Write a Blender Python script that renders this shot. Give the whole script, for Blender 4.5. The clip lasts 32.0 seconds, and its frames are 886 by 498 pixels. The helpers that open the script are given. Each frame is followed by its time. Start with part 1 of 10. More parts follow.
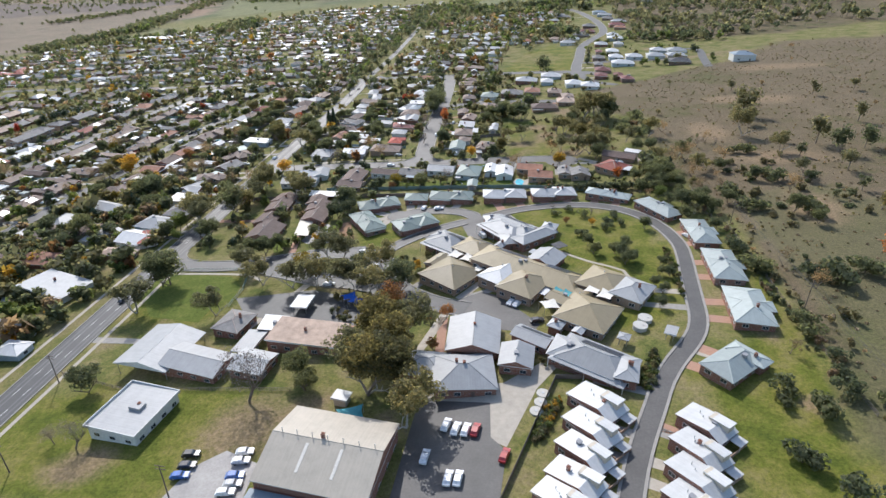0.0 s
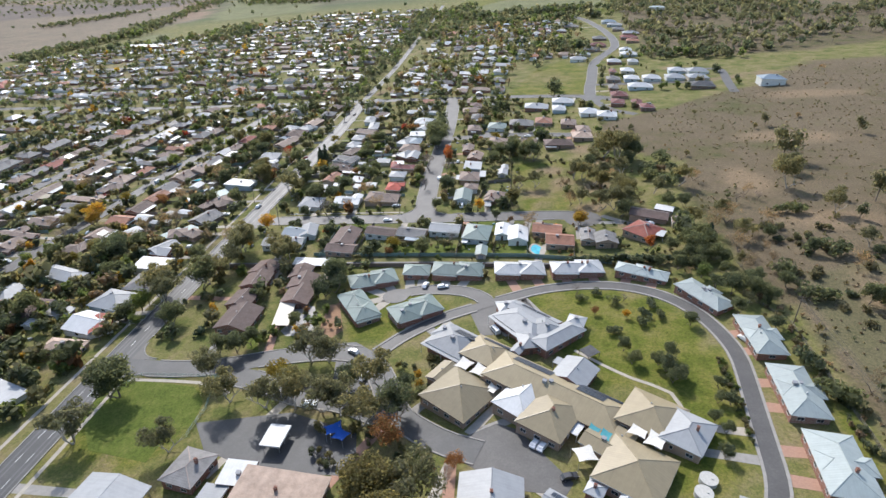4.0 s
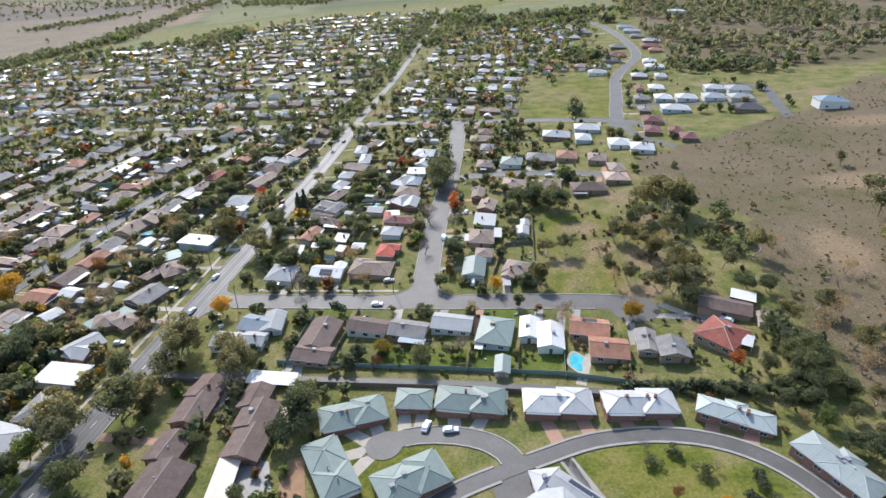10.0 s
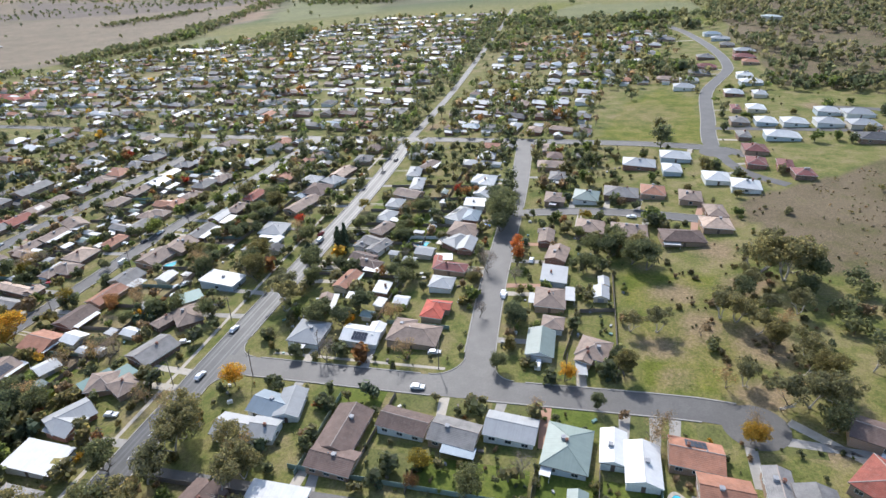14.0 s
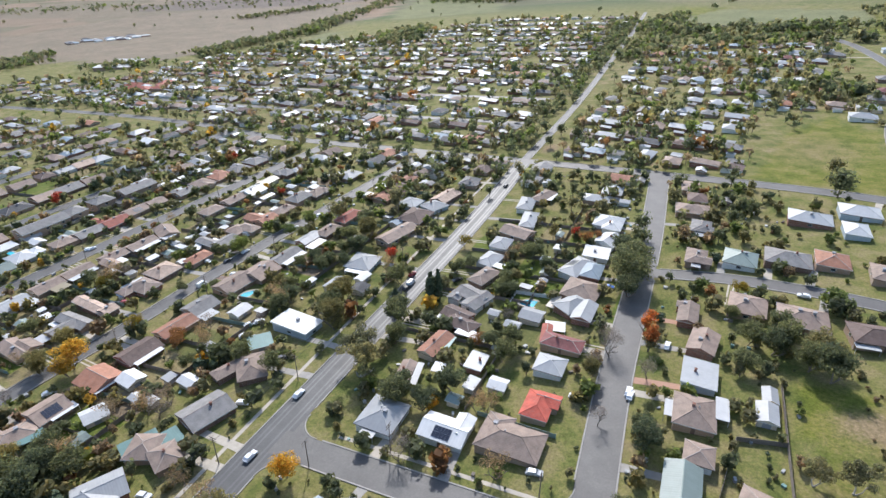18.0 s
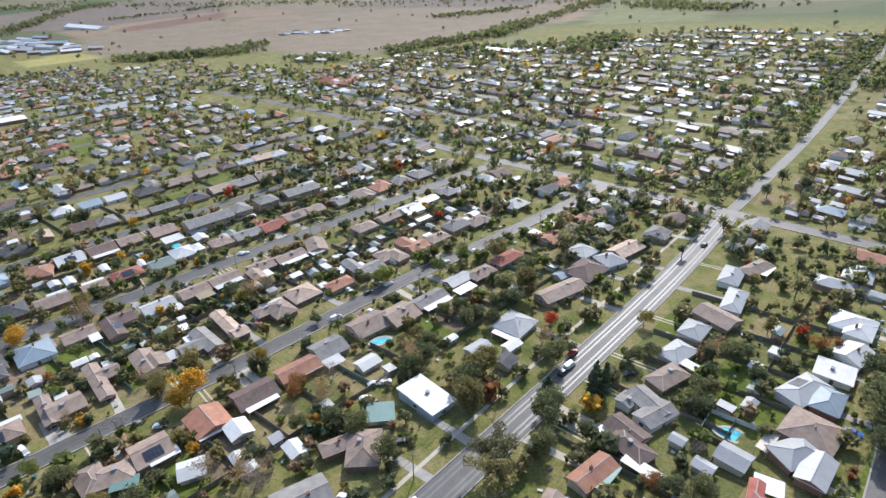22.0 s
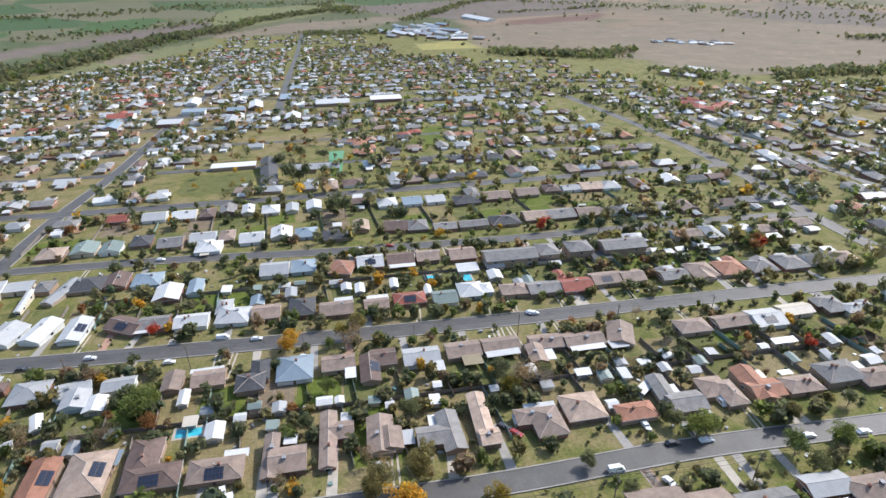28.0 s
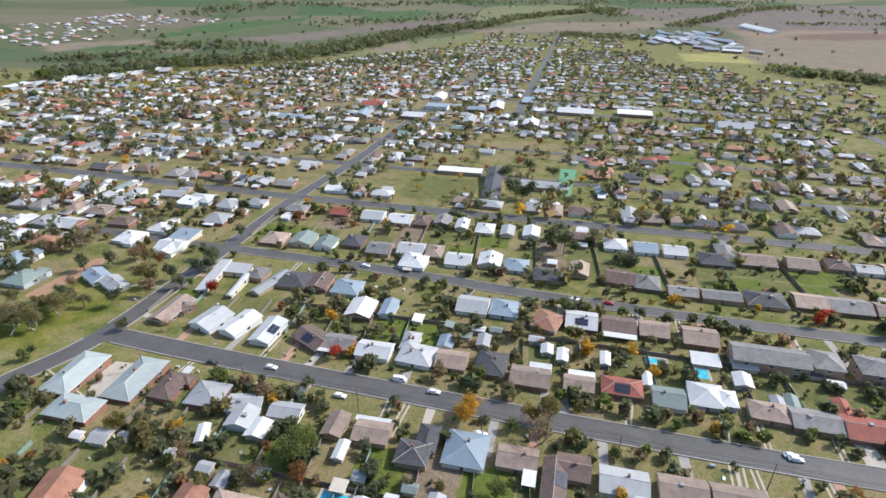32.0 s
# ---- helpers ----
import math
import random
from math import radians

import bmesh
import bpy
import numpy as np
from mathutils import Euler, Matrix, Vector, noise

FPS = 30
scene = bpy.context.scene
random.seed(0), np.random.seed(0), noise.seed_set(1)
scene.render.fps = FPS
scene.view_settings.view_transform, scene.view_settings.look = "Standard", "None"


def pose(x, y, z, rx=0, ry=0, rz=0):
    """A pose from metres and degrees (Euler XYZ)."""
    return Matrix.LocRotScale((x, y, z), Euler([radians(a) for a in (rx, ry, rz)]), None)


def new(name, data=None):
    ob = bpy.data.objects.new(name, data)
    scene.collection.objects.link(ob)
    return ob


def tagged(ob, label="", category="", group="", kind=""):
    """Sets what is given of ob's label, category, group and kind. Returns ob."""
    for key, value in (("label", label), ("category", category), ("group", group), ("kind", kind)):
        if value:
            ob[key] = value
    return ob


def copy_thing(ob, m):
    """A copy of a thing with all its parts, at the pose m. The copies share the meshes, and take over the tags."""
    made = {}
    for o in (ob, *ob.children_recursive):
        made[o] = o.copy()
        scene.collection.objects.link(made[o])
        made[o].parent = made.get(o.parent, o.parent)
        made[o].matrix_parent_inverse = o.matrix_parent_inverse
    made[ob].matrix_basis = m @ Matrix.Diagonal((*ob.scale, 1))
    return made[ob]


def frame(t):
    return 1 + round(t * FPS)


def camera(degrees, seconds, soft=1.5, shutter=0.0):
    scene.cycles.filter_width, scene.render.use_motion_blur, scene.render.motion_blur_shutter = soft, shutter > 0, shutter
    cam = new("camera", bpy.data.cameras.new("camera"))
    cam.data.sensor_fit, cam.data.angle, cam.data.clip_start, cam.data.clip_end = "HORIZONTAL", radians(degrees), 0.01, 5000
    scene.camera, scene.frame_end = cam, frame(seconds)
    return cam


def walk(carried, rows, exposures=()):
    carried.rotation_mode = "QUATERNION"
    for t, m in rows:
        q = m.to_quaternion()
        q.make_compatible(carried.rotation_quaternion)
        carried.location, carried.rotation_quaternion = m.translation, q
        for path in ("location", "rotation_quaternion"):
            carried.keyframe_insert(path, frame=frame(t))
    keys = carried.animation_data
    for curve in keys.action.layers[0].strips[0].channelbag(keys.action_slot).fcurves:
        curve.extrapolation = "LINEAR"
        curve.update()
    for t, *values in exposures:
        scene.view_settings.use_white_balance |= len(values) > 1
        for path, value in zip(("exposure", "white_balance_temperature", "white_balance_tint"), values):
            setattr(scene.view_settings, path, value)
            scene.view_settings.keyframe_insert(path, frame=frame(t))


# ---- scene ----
cam = camera(74.6, 32.0)
METRES, EYE, TILT, LEAN, TURN = 400.0, 106.0, -1.243, -4.956, 10.8
ROWS = [
    (0.0, 0.0, 0.0, 0.0, -2.47, -27.1, 4.84),
    (0.5, 0.0007, 0.0161, 0.0043, -2.46, -27.15, 4.84),
    (1.0, 0.0014, 0.0322, 0.0105, -2.44, -27.2, 4.82),
    (1.5, 0.0021, 0.0482, 0.017, -2.43, -27.27, 4.83),
    (2.0, 0.0028, 0.0643, 0.0234, -2.41, -27.32, 4.83),
    (2.5, 0.0034, 0.0801, 0.0286, -2.4, -27.36, 4.85),
    (3.0, 0.0039, 0.0955, 0.0318, -2.4, -27.38, 4.87),
    (3.5, 0.0041, 0.1109, 0.0328, -2.4, -27.38, 4.87),
    (5.5, 0.0056, 0.1737, 0.0334, -2.34, -27.42, 4.92),
    (6.0, 0.006, 0.1896, 0.0341, -2.32, -27.43, 4.93),
    (6.5, 0.0064, 0.2057, 0.0344, -2.3, -27.41, 4.93),
    (7.0, 0.0068, 0.2216, 0.0351, -2.29, -27.43, 4.96),
    (7.5, 0.0069, 0.2373, 0.0355, -2.3, -27.46, 4.96),
    (8.0, 0.0073, 0.2534, 0.0357, -2.3, -27.47, 4.98),
    (8.5, 0.0075, 0.2691, 0.0362, -2.32, -27.48, 5.01),
    (9.0, 0.0077, 0.2852, 0.0362, -2.32, -27.48, 5.02),
    (9.5, 0.0081, 0.3013, 0.0363, -2.33, -27.49, 5.03),
    (10.0, 0.0083, 0.3171, 0.0366, -2.34, -27.5, 5.05),
    (10.5, 0.0088, 0.3329, 0.0371, -2.33, -27.53, 5.08),
    (11.0, 0.009, 0.3489, 0.0369, -2.34, -27.54, 5.08),
    (11.5, 0.0091, 0.3648, 0.037, -2.28, -27.57, 5.12),
    (12.0, 0.0092, 0.3805, 0.0369, -1.07, -27.46, 5.09),
    (12.5, 0.0088, 0.3963, 0.0367, 0.06, -27.37, 5.07),
    (13.0, 0.0081, 0.4117, 0.0371, 1.31, -27.29, 5.0),
    (13.5, 0.007, 0.4273, 0.0368, 2.58, -27.18, 4.96),
    (14.0, 0.0061, 0.4431, 0.0364, 3.74, -27.09, 4.94),
    (14.5, 0.0043, 0.4586, 0.037, 4.87, -27.03, 4.86),
    (16.5, -0.0061, 0.5185, 0.0376, 10.18, -26.68, 4.65),
    (17.0, -0.0093, 0.5337, 0.038, 11.71, -26.58, 4.59),
    (17.5, -0.0128, 0.5488, 0.0384, 13.21, -26.48, 4.55),
    (18.0, -0.017, 0.5636, 0.0389, 14.94, -26.35, 4.48),
    (18.5, -0.0213, 0.5785, 0.0392, 16.99, -26.2, 4.41),
    (19.0, -0.0262, 0.5932, 0.0399, 19.2, -26.05, 4.34),
    (19.5, -0.0321, 0.6073, 0.0402, 21.38, -25.85, 4.21),
    (20.0, -0.0378, 0.622, 0.0406, 23.61, -25.69, 4.15),
    (20.5, -0.0449, 0.635, 0.041, 25.76, -25.48, 3.97),
    (21.0, -0.052, 0.6485, 0.0414, 27.96, -25.31, 3.86),
    (21.5, -0.0596, 0.6621, 0.042, 30.16, -25.16, 3.77),
    (22.0, -0.0677, 0.6755, 0.0426, 32.41, -25.01, 3.64),
    (22.5, -0.0767, 0.6875, 0.0435, 34.59, -24.86, 3.45),
    (23.0, -0.0855, 0.7002, 0.0439, 36.86, -24.71, 3.32),
    (23.5, -0.0957, 0.7121, 0.0447, 39.19, -24.59, 3.16),
    (24.0, -0.1058, 0.7239, 0.0456, 41.75, -24.46, 2.98),
    (24.5, -0.1164, 0.7349, 0.046, 44.33, -24.3, 2.76),
    (25.0, -0.1278, 0.746, 0.0465, 47.11, -24.16, 2.57),
    (25.5, -0.1399, 0.755, 0.0472, 49.99, -24.0, 2.27),
    (27.5, -0.1893, 0.7874, 0.0509, 62.85, -23.58, 1.17),
    (28.0, -0.2028, 0.7943, 0.0516, 66.06, -23.52, 0.9),
    (28.5, -0.2173, 0.8, 0.0522, 69.23, -23.47, 0.57),
    (29.0, -0.2318, 0.805, 0.0532, 72.41, -23.46, 0.27),
    (29.5, -0.2471, 0.809, 0.0536, 75.53, -23.44, -0.06),
    (30.0, -0.2608, 0.8131, 0.056, 78.26, -23.53, -0.25),
    (30.5, -0.2765, 0.8153, 0.0555, 81.1, -23.49, -0.57),
    (31.0, -0.2914, 0.8174, 0.0565, 83.95, -23.54, -0.83),
    (31.5, -0.3066, 0.8187, 0.0573, 86.73, -23.61, -1.08),
    (32.0, -0.3216, 0.8192, 0.0584, 89.6, -23.67, -1.35),
]
walk(cam, [(t, pose(0, 0, EYE, TILT, LEAN, TURN) @ pose(METRES * x, METRES * y, METRES * z, 90 + pitch, roll, yaw)) for t, x, y, z, yaw, pitch, roll in ROWS],
     [(0.0, 0.29, 6120, 11), (6.0, 0.43, 6100, 11), (12.0, 0.52, 6020, 11), (24.0, 0.54, 6050, 11), (32.0, 0.46, 6120, 11)])

# ---- ground shape ----
SLOPE_X, SLOPE_Y, BASE = 0.0893, -0.0051, -0.4


def gz(x, y):
    """Height of the ground: an even hillside that levels out far away."""
    cx, cy = -100.0, 250.0
    dx, dy = x - cx, y - cy
    r = np.maximum(np.hypot(dx, dy), 1e-6)
    k = np.where(r < 1300, 1.0, (1300 + 700 * (1 - np.exp(-np.maximum(r - 1300, 0) / 700))) / r)
    return BASE + SLOPE_X * (cx + dx * k) + SLOPE_Y * (cy + dy * k)


def ground_z(x, y):
    return float(gz(x, y))


# ---- light ----
SUN_TURN, SUN_UP = radians(118), radians(39)
to_sun = Vector((math.cos(SUN_TURN) * math.cos(SUN_UP), math.sin(SUN_TURN) * math.cos(SUN_UP), math.sin(SUN_UP)))
world = bpy.data.worlds.new("sky")
scene.world = world
world.use_nodes = True
sky = world.node_tree.nodes.new("ShaderNodeTexSky")
sky.sky_type, sky.sun_disc = "NISHITA", False
sky.sun_elevation, sky.sun_rotation = SUN_UP, math.atan2(to_sun.x, to_sun.y)
sky.air_density, sky.dust_density, sky.altitude = 1.2, 2.0, 300
backing = world.node_tree.nodes["Background"]
backing.inputs["Strength"].default_value = 0.15
world.node_tree.links.new(sky.outputs[0], backing.inputs["Color"])
sun = bpy.data.lights.new("sun", "SUN")
sun.energy, sun.angle, sun.color = 3.4, radians(0.6), (1.0, 0.95, 0.88)
sun_lamp = new("sun", sun)
sun_lamp.matrix_world = Matrix.Translation((0, 0, 400)) @ (-to_sun).to_track_quat("-Z", "Y").to_matrix().to_4x4()


# ---- materials ----
def rgb(c):
    return (c[0], c[1], c[2], 1.0)


def shade(c, f):
    return tuple(min(1.0, v * f) for v in c[:3])


class Nodes:
    def __init__(self, name):
        self.mat = bpy.data.materials.new(name)
        self.mat.use_nodes = True
        self.t = self.mat.node_tree
        self.bsdf = self.t.nodes["Principled BSDF"]
        self.out = self.t.nodes["Material Output"]

    def add(self, kind, **values):
        n = self.t.nodes.new(kind)
        for k, v in values.items():
            n.inputs[k.replace("_", " ")].default_value = v
        return n

    def link(self, a, b):
        self.t.links.new(a, b)

    def coords(self):
        return self.t.nodes.new("ShaderNodeTexCoord").outputs["Object"]

    def place(self):
        return self.t.nodes.new("ShaderNodeNewGeometry").outputs["Position"]

    def noise(self, vec, scale, detail=4.0, rough=0.6):
        n = self.add("ShaderNodeTexNoise", Scale=scale, Detail=detail, Roughness=rough)
        self.link(vec, n.inputs["Vector"])
        return n.outputs["Fac"]

    def ramp(self, fac, stops):
        n = self.t.nodes.new("ShaderNodeValToRGB")
        e = n.color_ramp.elements
        while len(e) < len(stops):
            e.new(0.5)
        for el, (p, c) in zip(e, stops):
            el.position, el.color = p, rgb(c)
        self.link(fac, n.inputs["Fac"])
        return n.outputs["Color"]

    def mix(self, fac, a, b, blend="MIX"):
        n = self.t.nodes.new("ShaderNodeMix")
        n.data_type, n.blend_type = "RGBA", blend
        for sock, v in ((n.inputs[0], fac), (n.inputs[6], a), (n.inputs[7], b)):
            if isinstance(v, (int, float)):
                sock.default_value = v
            elif isinstance(v, tuple):
                sock.default_value = rgb(v)
            else:
                self.link(v, sock)
        return n.outputs[2]

    def calc(self, op, a, b=0.0):
        n = self.t.nodes.new("ShaderNodeMath")
        n.operation = op
        n.use_clamp = False
        for sock, v in ((n.inputs[0], a), (n.inputs[1], b)):
            if isinstance(v, (int, float)):
                sock.default_value = v
            else:
                self.link(v, sock)
        return n.outputs[0]

    def bump(self, height, strength, distance=0.05):
        n = self.add("ShaderNodeBump", Strength=strength, Distance=distance)
        self.link(height, n.inputs["Height"])
        self.link(n.outputs["Normal"], self.bsdf.inputs["Normal"])

    def finish(self, colour, rough=0.8, metal=0.0, spec=0.3):
        if isinstance(colour, tuple):
            self.bsdf.inputs["Base Color"].default_value = rgb(colour)
        else:
            self.link(colour, self.bsdf.inputs["Base Color"])
        if isinstance(rough, (int, float)):
            self.bsdf.inputs["Roughness"].default_value = rough
        else:
            self.link(rough, self.bsdf.inputs["Roughness"])
        self.bsdf.inputs["Metallic"].default_value = metal
        self.bsdf.inputs["Specular IOR Level"].default_value = spec
        return self.mat


def plain(name, c, rough=0.7, metal=0.0, spec=0.3, scale=1.5, vary=0.18):
    """A surface with mottling at two scales."""
    n = Nodes(name)
    co = n.coords()
    a = n.noise(co, scale, 5)
    b = n.noise(co, scale * 9, 3)
    f = n.calc("ADD", n.calc("MULTIPLY", a, 0.65), n.calc("MULTIPLY", b, 0.35))
    col = n.ramp(f, [(0.3, shade(c, 1 - vary)), (0.7, shade(c, 1 + vary))])
    return n.finish(col, rough, metal, spec)


def roof_material(name, c, tiled, rough=0.6, metal=0.0):
    """Roof cladding: tile courses or pressed metal ribs, with streaks, weathering and a tone of its own for each roof."""
    n = Nodes(name)
    co = n.coords()
    sep = n.t.nodes.new("ShaderNodeSeparateXYZ")
    n.link(co, sep.inputs[0])
    stain = n.noise(co, 0.35, 6, 0.65)
    fine = n.noise(co, 3.0, 4, 0.7)
    f = n.calc("ADD", n.calc("MULTIPLY", stain, 0.7), n.calc("MULTIPLY", fine, 0.3))
    lo, hi = (0.6, 1.3) if tiled else (0.86, 1.1)
    col = n.ramp(f, [(0.32, shade(c, lo)), (0.52, c), (0.72, shade(c, hi))])
    info = n.t.nodes.new("ShaderNodeObjectInfo")
    tone = n.ramp(info.outputs["Random"], [(0.0, (0.8, 0.8, 0.8)), (1.0, (1.12, 1.1, 1.08))])
    col = n.mix(1.0, col, tone, "MULTIPLY")
    if tiled:
        lichen = n.noise(co, 1.1, 7, 0.75)
        col = n.mix(n.ramp(lichen, [(0.5, (0.0, 0.0, 0.0)), (0.72, (0.55, 0.55, 0.55))]), col, shade((c[0] * 0.6 + 0.12, c[1] * 0.6 + 0.115, c[2] * 0.6 + 0.105), 1.0))
        wave = n.calc("SINE", n.calc("MULTIPLY", sep.outputs[2], 40.0))
        ribs = n.calc("SINE", n.calc("MULTIPLY", n.calc("ADD", sep.outputs[0], sep.outputs[1]), 19.0))
        height = n.calc("ADD", wave, n.calc("MULTIPLY", ribs, 0.5))
        n.bump(height, 0.35, 0.03)
    else:
        across = n.t.nodes.new("ShaderNodeSeparateXYZ")
        n.link(n.t.nodes.new("ShaderNodeTexCoord").outputs["Normal"], across.inputs[0])
        side = n.calc("GREATER_THAN", n.calc("ABSOLUTE", across.outputs[0]), n.calc("ABSOLUTE", across.outputs[1]))
        run = n.calc("ADD", n.calc("MULTIPLY", sep.outputs[1], side), n.calc("MULTIPLY", sep.outputs[0], n.calc("SUBTRACT", 1.0, side)))
        ribs = n.calc("SINE", n.calc("MULTIPLY", run, 9.0))
        n.bump(ribs, 0.16, 0.03)
        stripe = n.t.nodes.new("ShaderNodeCombineXYZ")
        n.link(run, stripe.inputs[0])
        sheet = n.noise(stripe.outputs[0], 1.6, 3, 0.6)
        col = n.mix(1.0, col, n.ramp(sheet, [(0.3, (0.93, 0.93, 0.93)), (0.7, (1.05, 1.05, 1.05))]), "MULTIPLY")
        rust = n.noise(co, 0.9, 6, 0.75)
        col = n.mix(n.calc("MULTIPLY", n.calc("GREATER_THAN", rust, 0.68), 0.3), col, (0.3, 0.24, 0.2))
    return n.finish(col, rough, metal, 0.35)


ROOF_COLOURS = {
    "white": ((0.635, 0.635, 0.62), False, "white metal"), "offwhite": ((0.47, 0.474, 0.47), False, "pale grey metal"),
    "zinc": ((0.345, 0.352, 0.355), False, "silver grey metal"), "grey": ((0.23, 0.22, 0.21), True, "grey tiled"),
    "brown": ((0.158, 0.108, 0.09), True, "dark brown tiled"), "tan": ((0.3, 0.225, 0.18), True, "brown tiled"),
    "buff": ((0.47, 0.35, 0.27), True, "buff tiled"), "red": ((0.48, 0.1, 0.065), True, "bright red tiled"),
    "rust": ((0.32, 0.095, 0.065), True, "dark red tiled"), "terracotta": ((0.37, 0.175, 0.11), True, "terracotta tiled"),
    "maroon": ((0.21, 0.075, 0.07), True, "maroon tiled"), "green": ((0.22, 0.27, 0.245), False, "pale green metal"),
    "mint": ((0.37, 0.415, 0.4), False, "mint grey metal"), "beige": ((0.34, 0.28, 0.175), False, "beige metal"),
    "charcoal": ((0.085, 0.085, 0.09), True, "charcoal tiled"), "blue": ((0.25, 0.31, 0.36), False, "blue grey metal"),
    "cream": ((0.55, 0.49, 0.4), False, "cream metal"), "teal": ((0.15, 0.26, 0.24), False, "teal metal"),
}
ROOF = {k: roof_material("roof_" + k, c, tiled, 0.75 if tiled else 0.36 if k == "beige" else 0.5) for k, (c, tiled, _) in ROOF_COLOURS.items()}


def brick_material(name, c):
    n = Nodes(name)
    co = n.coords()
    b = n.t.nodes.new("ShaderNodeTexBrick")
    turn = n.t.nodes.new("ShaderNodeMapping")
    turn.inputs["Rotation"].default_value = (radians(90), 0, 0)
    n.link(co, turn.inputs["Vector"])
    n.link(turn.outputs[0], b.inputs["Vector"])
    b.inputs["Color1"].default_value, b.inputs["Color2"].default_value = rgb(shade(c, 0.85)), rgb(shade(c, 1.15))
    b.inputs["Mortar"].default_value = (0.4, 0.36, 0.32, 1)
    b.inputs["Scale"].default_value = 4.2
    col = n.mix(n.calc("MULTIPLY", n.noise(co, 0.8, 5), 0.5), b.outputs["Color"], shade(c, 0.7))
    return n.finish(col, 0.85)


WALL = {"brick": brick_material("red_brick", (0.27, 0.12, 0.08)), "tan": brick_material("tan_brick", (0.38, 0.26, 0.18)),
        "brown": brick_material("brown_brick", (0.2, 0.12, 0.085)), "white": plain("painted_boards", (0.68, 0.68, 0.65), 0.6),
        "cream": plain("cream_boards", (0.58, 0.51, 0.4), 0.6), "blue": plain("pale_blue_boards", (0.42, 0.48, 0.52), 0.6)}
M_TRIM = plain("white_trim", (0.7, 0.7, 0.68), 0.5)
M_TRIM_DARK = plain("brown_trim", (0.14, 0.1, 0.08), 0.5)
M_CONCRETE = plain("concrete", (0.32, 0.3, 0.27), 0.9, scale=0.6)
M_PATH = plain("pale_path", (0.43, 0.385, 0.32), 0.9, scale=0.5)
M_PAVER = plain("brick_paving", (0.4, 0.24, 0.17), 0.9, scale=2.0)
M_DIRT = plain("bare_earth", (0.33, 0.2, 0.12), 0.95, scale=0.4)
M_FENCE = plain("weathered_timber", (0.2, 0.17, 0.145), 0.9, scale=2.5, vary=0.3)
M_FENCE_GREEN = plain("green_metal_fence", (0.2, 0.28, 0.25), 0.6, scale=2.0)
M_BARK = plain("bark", (0.2, 0.165, 0.13), 0.95, scale=3.0, vary=0.35)
M_PALE_BARK = plain("pale_bark", (0.42, 0.38, 0.33), 0.9, scale=2.0, vary=0.3)
M_POLE = plain("pole_timber", (0.16, 0.13, 0.11), 0.9, scale=3.0)
M_WIRE = plain("wire", (0.08, 0.08, 0.08), 0.5, 0.4)
M_PLASTIC = plain("grey_plastic", (0.3, 0.3, 0.31), 0.6)
M_METAL = plain("galvanised", (0.5, 0.51, 0.52), 0.4, 0.6)
M_TANK = plain("concrete_tank", (0.52, 0.5, 0.45), 0.85)
M_MARK = plain("road_paint", (0.62, 0.62, 0.6), 0.7)
M_TYRE = plain("rubber", (0.02, 0.02, 0.02), 0.9)
M_SAIL = plain("shade_sail", (0.72, 0.68, 0.6), 0.8)
M_TURF = plain("sports_court", (0.12, 0.28, 0.16), 0.9)


def glass_material():
    n = Nodes("window_glass")
    n.bsdf.inputs["Coat Weight"].default_value = 0.5
    return n.finish(plain_noise(n, (0.035, 0.045, 0.055), 0.6), 0.08, 0.0, 0.6)


def plain_noise(n, c, scale):
    return n.ramp(n.noise(n.coords(), scale), [(0.3, shade(c, 0.7)), (0.7, shade(c, 1.4))])


M_GLASS = glass_material()
# pale tone for tiled ridges; their lighter look is put into this colour
M_RIDGE_PALE = plain("pale_ridge", (0.36, 0.3, 0.26), 0.85, scale=2.0)


def solar_material():
    n = Nodes("solar_cells")
    return n.finish(plain_noise(n, (0.026, 0.032, 0.05), 0.7), 0.28, 0.0, 0.5)


M_SOLAR = solar_material()


def water_material():
    n = Nodes("pool_water")
    n.bump(n.noise(n.coords(), 2.0), 0.1, 0.02)
    return n.finish(plain_noise(n, (0.06, 0.42, 0.52), 0.4), 0.06, 0.0, 0.5)


M_WATER = water_material()


def leaf_material(name, c, light=0.64):
    """Foliage: every leaf clump and every tree has its own tone, and some light passes through."""
    n = Nodes(name)
    isl = n.t.nodes.new("ShaderNodeNewGeometry").outputs["Random Per Island"]
    col = n.ramp(isl, [(0.0, shade(c, 0.72)), (0.55, c), (1.0, shade((c[0] * 1.15, c[1], c[2] * 0.9), 1.4))])
    info = n.t.nodes.new("ShaderNodeObjectInfo")
    tone = n.ramp(info.outputs["Random"], [(0.0, (0.72, 0.76, 0.8)), (1.0, (1.2, 1.12, 0.95))])
    col = n.mix(1.0, col, tone, "MULTIPLY")
    n.finish(col, 0.75, 0.0, 0.25)
    tr = n.add("ShaderNodeBsdfTranslucent")
    n.link(n.mix(1.0, col, (1.3, 1.3, 1.05), "MULTIPLY"), tr.inputs["Color"])
    mx = n.add("ShaderNodeMixShader", Fac=light)
    n.link(n.bsdf.outputs[0], mx.inputs[1])
    n.link(tr.outputs[0], mx.inputs[2])
    n.link(mx.outputs[0], n.out.inputs["Surface"])
    return n.mat


